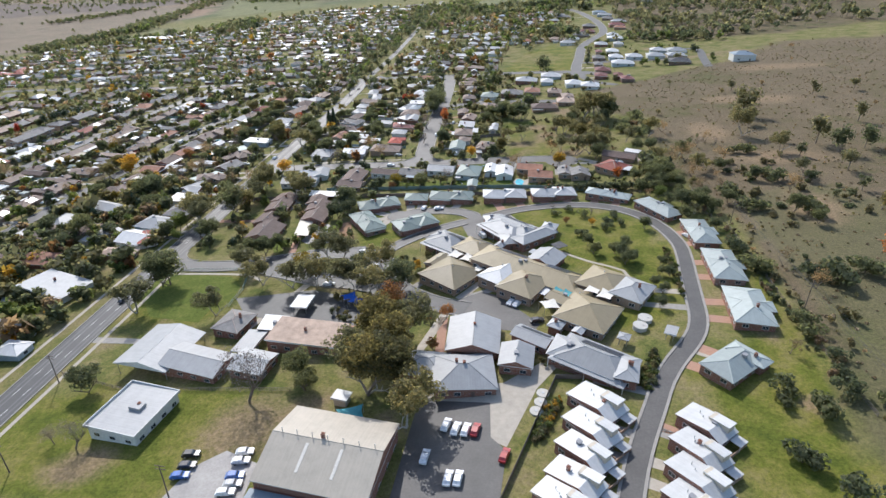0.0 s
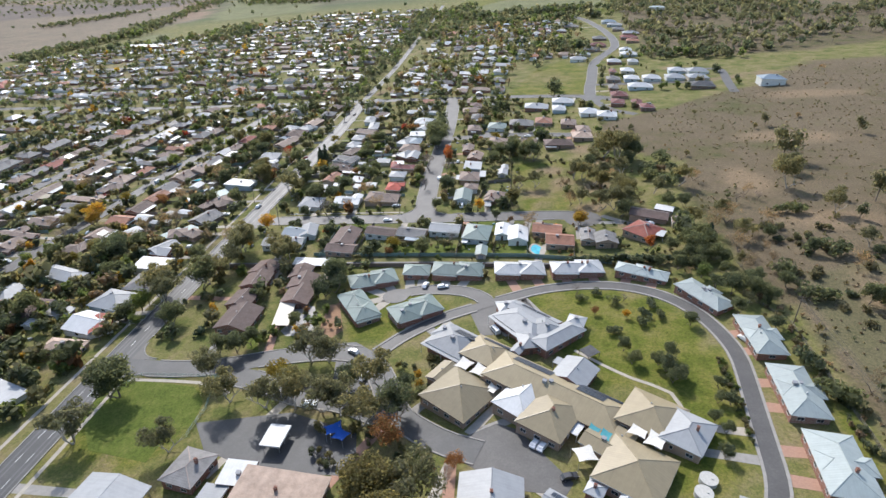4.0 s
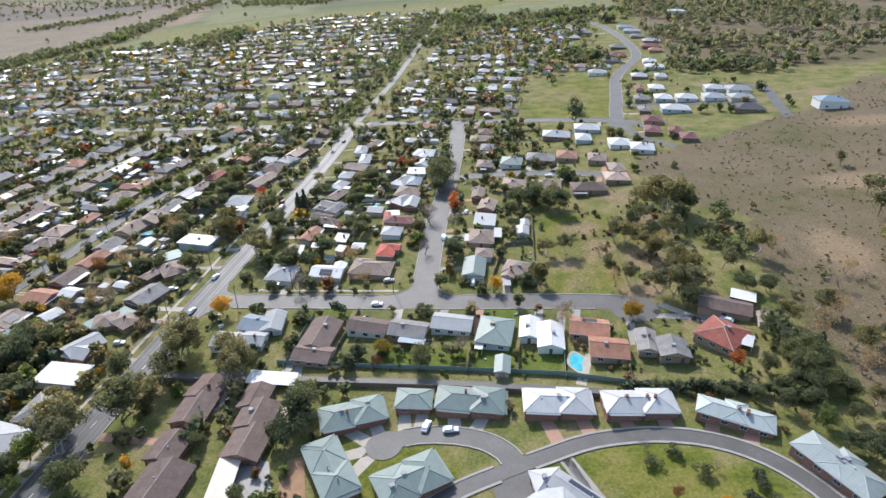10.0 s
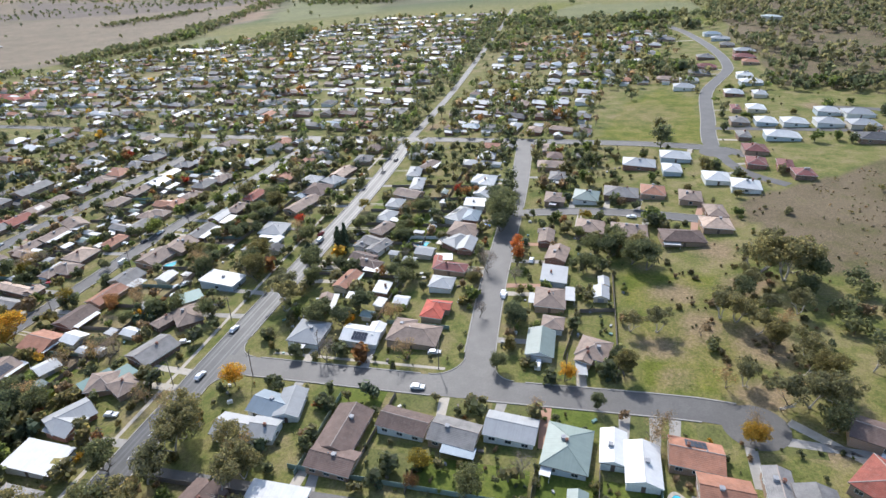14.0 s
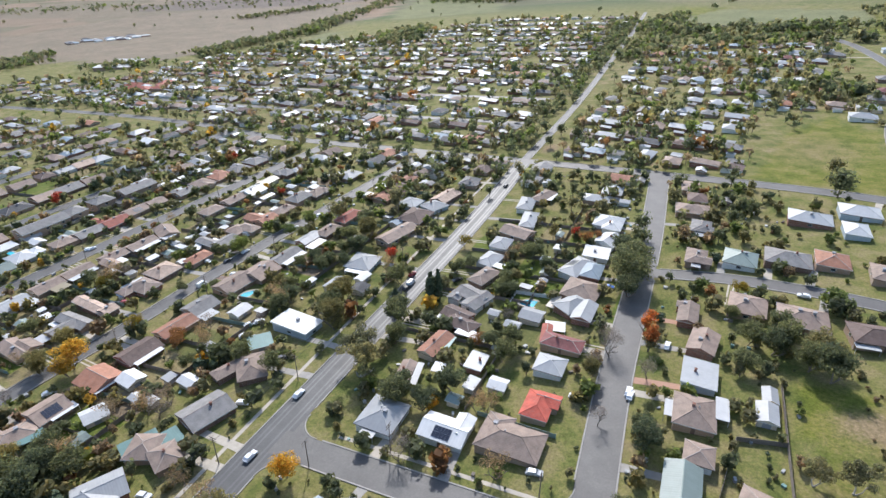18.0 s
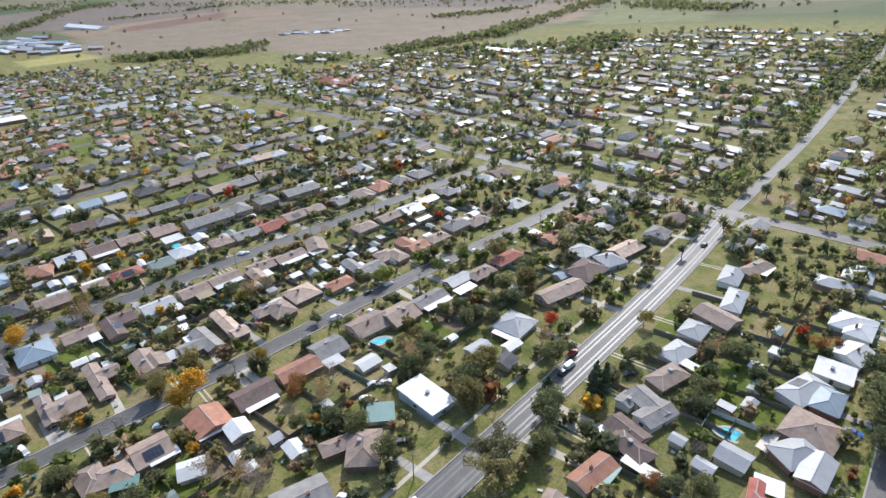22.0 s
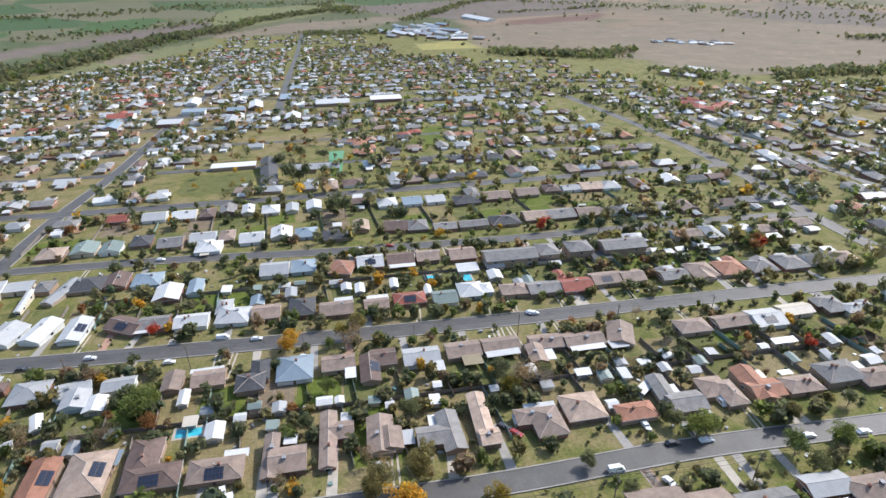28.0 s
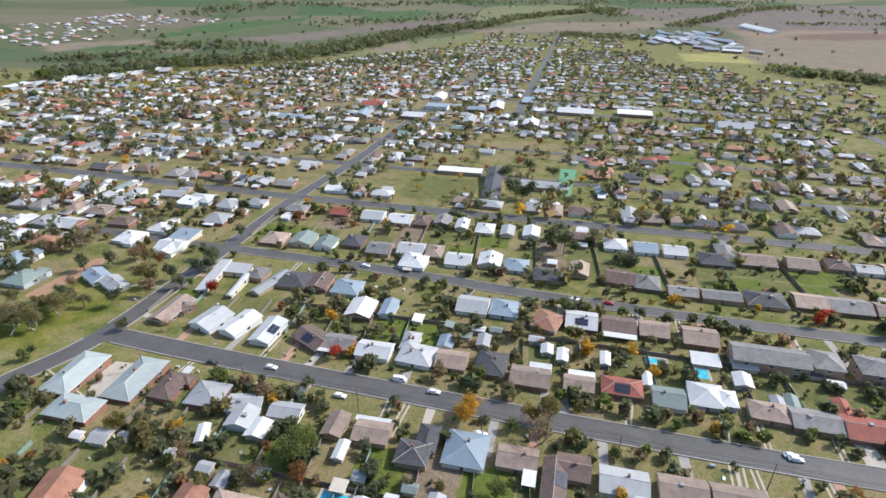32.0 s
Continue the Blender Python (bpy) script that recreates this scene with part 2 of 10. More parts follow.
LEAF = {"gum": leaf_material("gum_leaves", (0.215, 0.212, 0.128)), "olive": leaf_material("olive_leaves", (0.207, 0.190, 0.092)),
        "broad": leaf_material("dark_leaves", (0.146, 0.169, 0.104)), "lush": leaf_material("green_leaves", (0.163, 0.206, 0.075)),
        "yellow": leaf_material("yellow_leaves", (0.46, 0.31, 0.06)), "gold": leaf_material("gold_green_leaves", (0.2, 0.17, 0.04)),
        "russet": leaf_material("russet_leaves", (0.25, 0.14, 0.07)), "orange": leaf_material("orange_leaves", (0.38, 0.15, 0.06)),
        "red": leaf_material("red_leaves", (0.38, 0.07, 0.045)), "needle": leaf_material("dark_needles", (0.077, 0.105, 0.063), 0.15),
        "dry": leaf_material("dry_grass", (0.3, 0.24, 0.16), 0.2), "thin": leaf_material("sparse_brown_leaves", (0.286, 0.220, 0.154)), "heath": leaf_material("heath_leaves", (0.201, 0.184, 0.109)), "twig": leaf_material("grey_twigs", (0.25, 0.215, 0.2), 0.2)}


def asphalt_material(name, c, worn):
    n = Nodes(name)
    p = n.place()
    a = n.noise(p, 0.12, 6, 0.7)
    b = n.noise(p, 1.7, 4, 0.7)
    f = n.calc("ADD", n.calc("MULTIPLY", a, 0.6), n.calc("MULTIPLY", b, 0.4))
    col = n.ramp(f, [(0.33, shade(c, 0.75)), (0.5, c), (0.7, worn)])
    n.bump(n.noise(p, 9.0, 2), 0.2, 0.01)
    return n.finish(col, 0.62, 0.0, 0.45)


M_ROAD = asphalt_material("asphalt", (0.094, 0.088, 0.082), (0.136, 0.127, 0.118))
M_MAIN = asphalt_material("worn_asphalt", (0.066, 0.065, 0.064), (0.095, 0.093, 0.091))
M_GRAVEL = asphalt_material("gravel", (0.3, 0.28, 0.26), (0.4, 0.38, 0.35))


def ground_material():
    """Grass: lawns and dry yards in patches; the cover attribute gives hillside, lush lawn and ploughed paddock."""
    n = Nodes("grass")
    p = n.place()
    cover = n.t.nodes.new("ShaderNodeVertexColor")
    cover.layer_name = "cover"
    sep = n.t.nodes.new("ShaderNodeSeparateColor")
    n.link(cover.outputs["Color"], sep.inputs[0])
    big, mid, small = n.noise(p, 0.018, 5, 0.6), n.noise(p, 0.085, 5, 0.65), n.noise(p, 0.9, 6, 0.75)
    grain = n.noise(p, 5.0, 4, 0.75)
    f = n.calc("ADD", n.calc("MULTIPLY", mid, 0.7), n.calc("MULTIPLY", small, 0.3))
    yard = n.ramp(f, [(0.3, (0.066, 0.086, 0.023)), (0.41, (0.112, 0.128, 0.034)), (0.49, (0.168, 0.162, 0.054)), (0.58, (0.222, 0.188, 0.086)), (0.73, (0.265, 0.2, 0.124))])
    lawn = n.ramp(f, [(0.36, (0.074, 0.096, 0.016)), (0.46, (0.118, 0.135, 0.022)), (0.54, (0.168, 0.162, 0.037)), (0.66, (0.232, 0.196, 0.078))])
    g = n.calc("ADD", n.calc("ADD", n.calc("MULTIPLY", n.noise(p, 0.012, 5, 0.6), 0.4), n.calc("MULTIPLY", n.noise(p, 0.07, 6, 0.7), 0.35)), n.calc("MULTIPLY", n.noise(p, 1.3, 5, 0.8), 0.25))
    hill = n.ramp(g, [(0.4, (0.09, 0.1, 0.04)), (0.44, (0.125, 0.12, 0.06)), (0.475, (0.15, 0.128, 0.08)), (0.52, (0.168, 0.136, 0.096)), (0.565, (0.19, 0.156, 0.11)), (0.61, (0.14, 0.128, 0.066))])
    tuft = n.ramp(n.noise(p, 2.6, 5, 0.85), [(0.32, (0.5, 0.52, 0.48)), (0.5, (1.0, 1.0, 1.0)), (0.68, (1.45, 1.4, 1.32))])
    hill = n.mix(1.0, n.mix(1.0, hill, tuft, "MULTIPLY"), (0.9, 0.86, 0.78), "MULTIPLY")
    field = n.ramp(n.calc("ADD", n.calc("MULTIPLY", big, 0.7), n.calc("MULTIPLY", mid, 0.3)), [(0.3, (0.175, 0.14, 0.098)), (0.7, (0.235, 0.19, 0.14))])
    cells = n.t.nodes.new("ShaderNodeTexVoronoi")
    cells.inputs["Scale"].default_value = 0.0032
    n.link(p, cells.inputs["Vector"])
    cell = n.t.nodes.new("ShaderNodeSeparateColor")
    n.link(cells.outputs["Color"], cell.inputs[0])
    crop = n.ramp(cell.outputs[0], [(0.0, (0.75, 0.85, 0.75)), (0.5, (1.0, 1.0, 1.0)), (1.0, (1.25, 1.1, 1.05))])
    field = n.mix(1.0, field, crop, "MULTIPLY")
    meadow = n.ramp(cell.outputs[1], [(0.0, (0.065, 0.105, 0.045)), (0.35, (0.11, 0.115, 0.06)), (0.7, (0.165, 0.15, 0.095)), (1.0, (0.14, 0.115, 0.085))])
    col = n.mix(sep.outputs[1], yard, lawn)
    wide = n.t.nodes.new("ShaderNodeVertexColor")
    wide.layer_name = "meadow"
    col = n.mix(wide.outputs["Color"], col, meadow)
    col = n.mix(sep.outputs[0], col, hill)
    col = n.mix(sep.outputs[2], col, field)
    tone, tilled = n.t.nodes.new("ShaderNodeVertexColor"), n.t.nodes.new("ShaderNodeVertexColor")
    tone.layer_name, tilled.layer_name = "crop", "tilled"
    weed = n.ramp(n.calc("ADD", n.calc("MULTIPLY", big, 0.5), n.calc("MULTIPLY", mid, 0.5)), [(0.35, (0.78, 0.82, 0.8)), (0.65, (1.2, 1.16, 1.14))])
    col = n.mix(tilled.outputs["Color"], col, n.mix(1.0, tone.outputs["Color"], weed, "MULTIPLY"))
    bare = n.t.nodes.new("ShaderNodeVertexColor")
    bare.layer_name = "worn"
    earth = n.ramp(small, [(0.3, (0.16, 0.12, 0.07)), (0.5, (0.25, 0.18, 0.11)), (0.7, (0.33, 0.24, 0.16))])
    patchy = n.calc("MULTIPLY", n.calc("MULTIPLY", bare.outputs["Color"], n.calc("ADD", mid, small)), 1.0)
    lump = n.ramp(patchy, [(0.28, (0.0, 0.0, 0.0)), (0.75, (0.85, 0.85, 0.85))])
    col = n.mix(lump, col, earth)
    clump = n.ramp(n.noise(p, 1.15, 3, 0.7), [(0.34, (0.72, 0.74, 0.74)), (0.5, (1.0, 1.0, 1.0)), (0.66, (1.22, 1.2, 1.14))])
    col = n.mix(1.0, col, clump, "MULTIPLY")
    dark = n.ramp(grain, [(0.28, (0.6, 0.6, 0.6)), (0.72, (1.36, 1.36, 1.36))])
    col = n.mix(1.0, col, dark, "MULTIPLY")
    n.bump(small, 0.5, 0.25)
    return n.finish(col, 0.95, 0.0, 0.15)


M_GROUND = ground_material()


def lawn_material(name, dark, c, pale):
    """The grass of one garden."""
    n = Nodes(name)
    p = n.place()
    f = n.calc("ADD", n.calc("MULTIPLY", n.noise(p, 0.16, 5, 0.65), 0.6), n.calc("MULTIPLY", n.noise(p, 1.6, 6, 0.75), 0.4))
    n.bump(n.noise(p, 4.0, 4), 0.4, 0.08)
    col = n.ramp(f, [(0.32, dark), (0.5, c), (0.68, pale)])
    clump = n.ramp(n.noise(p, 1.3, 3, 0.7), [(0.34, (0.72, 0.74, 0.74)), (0.5, (1.0, 1.0, 1.0)), (0.66, (1.22, 1.2, 1.14))])
    return n.finish(n.mix(1.0, col, clump, "MULTIPLY"), 0.95, 0.0, 0.15)


LAWN = [lawn_material("green_lawn", (0.066, 0.094, 0.018), (0.108, 0.136, 0.026), (0.165, 0.168, 0.046)),
        lawn_material("olive_lawn", (0.075, 0.09, 0.03), (0.125, 0.13, 0.045), (0.185, 0.165, 0.075)),
        lawn_material("dry_lawn", (0.14, 0.115, 0.05), (0.215, 0.175, 0.085), (0.27, 0.22, 0.125)),
        lawn_material("bare_yard", (0.13, 0.1, 0.065), (0.2, 0.155, 0.105), (0.26, 0.205, 0.15))]


# ---- mesh helpers ----
def mesh(name, verts, faces, mats, index=None):
    me = bpy.data.meshes.new(name)
    me.from_pydata([tuple(v) for v in verts], [], faces)
    for m in mats:
        me.materials.append(m)
    if index is not None:
        me.polygons.foreach_set("material_index", np.array(index, dtype=np.int32))
    me.update()
    return me


def part(name, me, parent, m=None, label=""):
    ob = new(name, me)
    ob.parent = parent
    if m is not None:
        ob.matrix_basis = m
    if label:
        ob["label"] = label
    return ob


def root(name, m, label, category, group="", kind=""):
    ob = new(name)
    ob.matrix_basis = m
    ob.empty_display_size = 0.2
    return tagged(ob, label, category, group, kind)


def box_data(x0, x1, y0, y1, z0, z1, c=0.0):
    """A box; c chamfers its upright edges."""
    if c <= 0:
        v = [(x, y, z) for z in (z0, z1) for x, y in ((x0, y0), (x1, y0), (x1, y1), (x0, y1))]
    else:
        ring = [(x0 + c, y0), (x1 - c, y0), (x1, y0 + c), (x1, y1 - c), (x1 - c, y1), (x0 + c, y1), (x0, y1 - c), (x0, y0 + c)]
        v = [(x, y, z) for z in (z0, z1) for x, y in ring]
    n = len(v) // 2
    f = [tuple(range(n - 1, -1, -1)), tuple(range(n, 2 * n))] + [(i, (i + 1) % n, n + (i + 1) % n, n + i) for i in range(n)]
    return v, f


def joined(*data):
    """Puts (verts, faces) pairs together."""
    vs, fs = [], []
    for v, f in data:
        o = len(vs)
        vs += v
        fs += [tuple(i + o for i in q) for q in f]
    return vs, fs


def tube_data(a, b, ra, rb, n=6):
    a, b = Vector(a), Vector(b)
    q = (b - a).to_track_quat("Z", "Y")
    v = []
    for p, r in ((a, ra), (b, rb)):
        for i in range(n):
            w = 2 * math.pi * i / n
            v.append(tuple(p + q @ Vector((r * math.cos(w), r * math.sin(w), 0))))
    return v, [tuple(range(n - 1, -1, -1)), tuple(range(n, 2 * n))] + [(i, (i + 1) % n, n + (i + 1) % n, n + i) for i in range(n)]


SHARED = {}


def shared(key, make):
    if key not in SHARED:
        SHARED[key] = make()
    return SHARED[key]


# ---- ground sheet ----
def inside(px, py, poly):
    hit = np.zeros(px.shape, dtype=bool)
    j = len(poly) - 1
    for i in range(len(poly)):
        (xi, yi), (xj, yj) = poly[i], poly[j]
        if yi != yj:
            hit ^= ((yi > py) != (yj > py)) & (px < (xj - xi) * (py - yi) / (yj - yi) + xi)
        j = i
    return hit


HILL = [(90, 60), (84, 160), (84, 222), (78, 285), (66, 320), (74, 345), (82, 383), (48, 405), (42, 440), (44, 466), (98, 500), (150, 545), (175, 560), (240, 640), (330, 640), (900, 1000), (900, 0), (300, -60)]
WOODS = [(118, 705), (180, 690), (260, 690), (470, 760), (900, 1000), (900, 1500), (300, 1500), (160, 1300), (120, 1000)]
LAWNS = [
    [(-139, 150), (-131, 184), (-105, 184), (-100, 160), (-112, 146), (-125, 146)],
    [(-70, 240), (-66, 205), (-48, 206), (-30, 222), (-40, 240)],
    [(-20, 232), (10, 243), (33, 241), (52, 225), (56, 200), (55, 165), (45, 150), (34, 150), (36, 185), (18, 190), (10, 205), (16, 216), (2, 228)],
    [(64, 140), (50, 130), (55, 90), (88, 90), (82, 150), (80, 200), (72, 150)],
    [(-70, 118), (-46, 90), (-75, 80), (-135, 80), (-135, 110), (-112, 120)],
    [(-26, 566), (-4, 668), (22, 706), (46, 668), (40, 556)],
    [(-10, 318), (-8, 345), (-12, 385), (20, 390), (40, 370), (22, 316)],
]
LAWNS += [  # parks farther off
    [(-740, 220), (-698, 228), (-672, 265), (-675, 320), (-740, 322)],
    [(-603, 198), (-547, 198), (-549, 252), (-605, 250)],
    [(-648, 390), (-648, 417), (-731, 435), (-728, 407)],
    [(-154, 1240), (120, 1110), (140, 1330), (-180, 1600)],
    [(-330, 72), (-330, 110), (-400, 122), (-396, 78)],
]
FIELDS = [
    [(-1043, 1040), (-974, 1330), (-900, 1640), (-1200, 2300), (-2600, 2500), (-3200, 1100), (-2300, 860), (-1480, 830), (-1270, 960)],
]
GREENS = [[(-1000, -420), (-1700, -250), (-2500, 140), (-3300, 300), (-3300, -900), (-1400, -1300)], [(-1150, -440), (-900, -700), (-1300, -800)]]
CROPS = [  # tone and outline of the paddocks round the town
    ("rough", [(86, 40), (88, 225), (100, 258), (128, 262), (165, 230), (200, 150), (300, 60), (300, -60)]),
    ("crop", [(-1568, -750), (-1740, -756), (-2065, -789), (-2207, -642), (-2354, -578), (-2171, -546), (-2010, -590), (-1570, -684)]),
    ("plough", [(-1657, -547), (-2244, -254), (-2582, -20), (-2274, 21), (-1991, -258), (-1644, -374)]),
    ("crop", [(-2259, -418), (-2581, -433), (-2730, -260), (-2665, -176), (-2336, -195)]),
    ("pasture", [(-1332, -236), (-1692, -169), (-2042, 52), (-1902, 71), (-1548, -71), (-1431, -140)]),
    ("stubble", [(-1576, -134), (-1764, -113), (-1733, -45), (-1548, -71)]),
    ("stubble", [(-1244, -720), (-1365, -829), (-1436, -808), (-1552, -694), (-1475, -571), (-1444, -497), (-1353, -493), (-1305, -648)]),
    ("crop", [(-1248, -711), (-1391, -716), (-1453, -626), (-1427, -540), (-1361, -562), (-1305, -648)]),
    ("pasture", [(-2749, -40), (-3003, 19), (-3201, 482), (-2964, 567), (-2438, 180), (-2258, 25)]),
    ("stubble", [(-2116, 44), (-2416, 242), (-2580, 659), (-2407, 693), (-2253, 433), (-2042, 54)]),
    ("earth", [(-2266, 1022), (-2378, 1474), (-2185, 1378), (-2119, 959)]),
    ("plough", [(-2973, 471), (-3228, 1327), (-3343, 1952), (-2410, 1490), (-2349, 904), (-2638, 667)]),
    ("stubble", [(-2137, 866), (-2144, 1357), (-1702, 1135), (-1649, 1005), (-1608, 749), (-1894, 772)]),
    ("gold", [(-1771, 597), (-1821, 754), (-1608, 749), (-1619, 653), (-1606, 588)]),
    ("stubble", [(-1891, 1001), (-1952, 1706), (-1582, 1963), (-1189, 1980), (-982, 1574), (-951, 1257), (-954, 1040), (-976, 953), (-1244, 966), (-1610, 1011)]),
    ("pasture", [(-899, 1655), (-1077, 2198), (-850, 2097), (-640, 1832), (-588, 1642), (-798, 1555)]),
    ("pasture", [(-790, 1120), (-871, 1266), (-914, 1416), (-759, 1239), (-743, 1108)]),
    ("plough", [(-2020, 1758), (-1609, 1994), (-1132, 2267), (-1185, 2363), (-2245, 1931)]),
    ("pasture", [(-168, 1289), (-84, 1513), (135, 1396), (108, 1199), (-24, 1197), (-121, 1175)]),
    ("plough", [(-1902, 1803), (-1388, 1976), (-1207, 2096), (-1248, 2204), (-2472, 2332)]),
    ("stubble", [(-1118, 1089), (-980, 1071), (-1029, 1206), (-998, 1439), (-959, 1677), (-1215, 1737), (-1848, 1754)]),
]
TONES = {"rough": (0.125, 0.125, 0.058), "crop": (0.07, 0.115, 0.045), "plough": (0.165, 0.135, 0.115), "pasture": (0.17, 0.175, 0.085), "stubble": (0.21, 0.17, 0.125), "earth": (0.17, 0.105, 0.085), "gold": (0.3, 0.27, 0.1)}


def graded(lo, a, b, hi, fine, coarse):
    """Grid lines: close between a and b, wider outside."""
    c = list(np.arange(a, b + 0.1, fine))
    step, x = fine, b
    while x < hi:
        step = min(step * 1.12, coarse)
        x += step
        c.append(x)
    step, x = fine, a
    while x > lo:
        step = min(step * 1.12, coarse)
        x -= step
        c.insert(0, x)
    return np.array(c)


gx, gy = graded(-4600, -460, 110, 2600, 5.0, 32.0), graded(-2600, 60, 600, 4600, 5.0, 32.0)
X, Y = np.meshgrid(gx, gy)
fx, fy = X.ravel(), Y.ravel()
wob = np.array([noise.noise((a * 0.02, b * 0.02, 0)) for a, b in zip(fx, fy)]) * 9
cover = np.zeros((len(fx), 4), dtype=np.float32)
cover[:, 3] = 1
cover[:, 0] = inside(fx + wob, fy + wob, HILL) | inside(fx + wob, fy + wob, WOODS)
for poly in LAWNS:
    cover[:, 1] = np.maximum(cover[:, 1], inside(fx, fy, poly))
for poly in FIELDS:
    cover[:, 2] = np.maximum(cover[:, 2], inside(fx + wob * 3, fy + wob * 3, poly))
meadow = np.ones((len(fx), 4), dtype=np.float32)
reach = np.clip((np.hypot(fx + 350, fy - 400) - 1150) / 250, 0, 1)
for poly in GREENS:
    reach = np.maximum(reach, inside(fx, fy, poly))
reach *= ~inside(fx, fy, [(-2100, 60), (-2100, 640), (-1400, 830), (-700, 1400), (-150, 1450), (-100, -100), (-900, -420), (-1650, -120)])
meadow[:, :3] = reach[:, None]
WORN = [  # x, y, half sizes of trodden or bare places
    (-66, 103, 12, 14), (-52, 112, 8, 6), (-104, 88, 11, 8), (-30, 100, 4, 14), (-120, 150, 3, 14), (72, 150, 4, 5), (78, 118, 6, 4), (-486, 108, 16, 9), (-390, 64, 22, 7), (-384, 40, 12, 8),
]
WORN += [  # by the bushland and the streets
    (22, 322, 10, 8), (30, 345, 12, 12), (8, 372, 12, 8), (-2, 340, 9, 7), (14, 352, 9, 12), (34, 380, 12, 10), (24, 410, 10, 12), (30, 440, 12, 8), (0, 325, 6, 4), (36, 300, 8, 5), (-560, 180, 14, 6), (-700, 262, 22, 12), (-120, 263, 16, 5), (-60, 175, 12, 8), (-70, 160, 14, 8), (-150, 600, 8, 10),
]
WORN += [
    (165, 590, 14, 8), (150, 585, 10, 6), (120, 640, 8, 12), (190, 600, 16, 10),
    (128, 300, 26, 12), (118, 240, 12, 20), (150, 420, 30, 14), (105, 350, 12, 22), (200, 520, 40, 14)]
worn = np.ones((len(fx), 4), dtype=np.float32)
trodden = np.zeros(len(fx))
for x, y, a, b in WORN:
    trodden = np.maximum(trodden, np.exp(-(((fx - x + wob * 0.5) / a) ** 2 + ((fy - y - wob * 0.5) / b) ** 2)))
for x, y, a, b, k in ((-900, 40, 620, 400, 0.62), (-620, 820, 420, 320, 0.5), (-330, 300, 180, 220, 0.46), (-100, 400, 60, 120, 0.3), (8, 625, 45, 60, 0.48), (12, 352, 32, 40, 0.5), (-120, 900, 200, 300, 0.4)):  # dry, much used ground of the town
    trodden = np.maximum(trodden, k * np.exp(-(((fx - x) / a) ** 2 + ((fy - y) / b) ** 2)))
worn[:, :3] = trodden[:, None]
crop = np.tile(np.array([0.17, 0.15, 0.09, 1.0], dtype=np.float32), (len(fx), 1))
tilled = np.ones((len(fx), 4), dtype=np.float32)
tilled[:, :3] = 0
for tone, poly in CROPS:
    k = inside(fx + wob * 2, fy + wob * 2, poly)
    crop[k, :3], tilled[k, :3] = TONES[tone], 0.55 if tone == "rough" else 1
me = bpy.data.meshes.new("ground")
nx, ny = len(gx), len(gy)
quads = [(j * nx + i, j * nx + i + 1, (j + 1) * nx + i + 1, (j + 1) * nx + i) for j in range(ny - 1) for i in range(nx - 1)]
me.from_pydata(np.column_stack((fx, fy, gz(fx, fy))).tolist(), [], quads)
me.materials.append(M_GROUND)
me.color_attributes.new("cover", "FLOAT_COLOR", "POINT").data.foreach_set("color", cover.ravel())
me.color_attributes.new("crop", "FLOAT_COLOR", "POINT").data.foreach_set("color", crop.ravel())
me.color_attributes.new("tilled", "FLOAT_COLOR", "POINT").data.foreach_set("color", tilled.ravel())
me.color_attributes.new("worn", "FLOAT_COLOR", "POINT").data.foreach_set("color", worn.ravel())
me.color_attributes.new("meadow", "FLOAT_COLOR", "POINT").data.foreach_set("color", meadow.ravel())
me.update()
tagged(new("ground", me), "sloping grassy ground with lawns, dry yards and brown hillside", "ground", kind="structure")

# ---- roads ----
ROADS = []


def smooth_line(pts, step=4.0):
    """A curve through the points."""
    p = [Vector((a, b, 0)) for a, b in pts]
    p = [2 * p[0] - p[1]] + p + [2 * p[-1] - p[-2]]
    out = []
    for i in range(1, len(p) - 2):
        n = max(2, int((p[i + 1] - p[i]).length / step))
        for k in range(n):
            t = k / n
            a, b, c, d = p[i - 1], p[i], p[i + 1], p[i + 2]
            out.append(0.5 * ((2 * b) + (c - a) * t + (2 * a - 5 * b + 4 * c - d) * t * t + (3 * b - a - 3 * c + d) * t ** 3))
    return [(q.x, q.y) for q in out + [p[-2]]]


def sides(line, half):
    a = np.array(line)
    d = np.gradient(a, axis=0)
    d /= np.maximum(np.hypot(d[:, 0], d[:, 1])[:, None], 1e-6)
    n = np.column_stack((-d[:, 1], d[:, 0]))
    return a + n * half, a - n * half


def ribbon(line, half, lift, offset=0.0):
    l, r = sides(line, half)
    if offset:
        a, b = sides(line, offset)
        l, r = sides(line, offset + half)[0], sides(line, offset - half)[0]
    v = [(x, y, ground_z(x, y) + lift) for p in zip(l, r) for x, y in p]
    return v, [(2 * i, 2 * i + 1, 2 * i + 3, 2 * i + 2) for i in range(len(line) - 1)]


def disc(x, y, r, lift, n=28):
    v = [(x + r * math.cos(2 * math.pi * i / n), y + r * math.sin(2 * math.pi * i / n)) for i in range(n)]
    return [(a, b, ground_z(a, b) + lift) for a, b in v], [tuple(range(n))]


def road(name, pts, width, material, label, bulbs=(), kerbs=True):
    line = smooth_line(pts, 4.0 if abs(pts[0][0]) < 500 else 12.0)
    ROADS.append((np.array(line), width / 2, name, material, label, bulbs, kerbs))


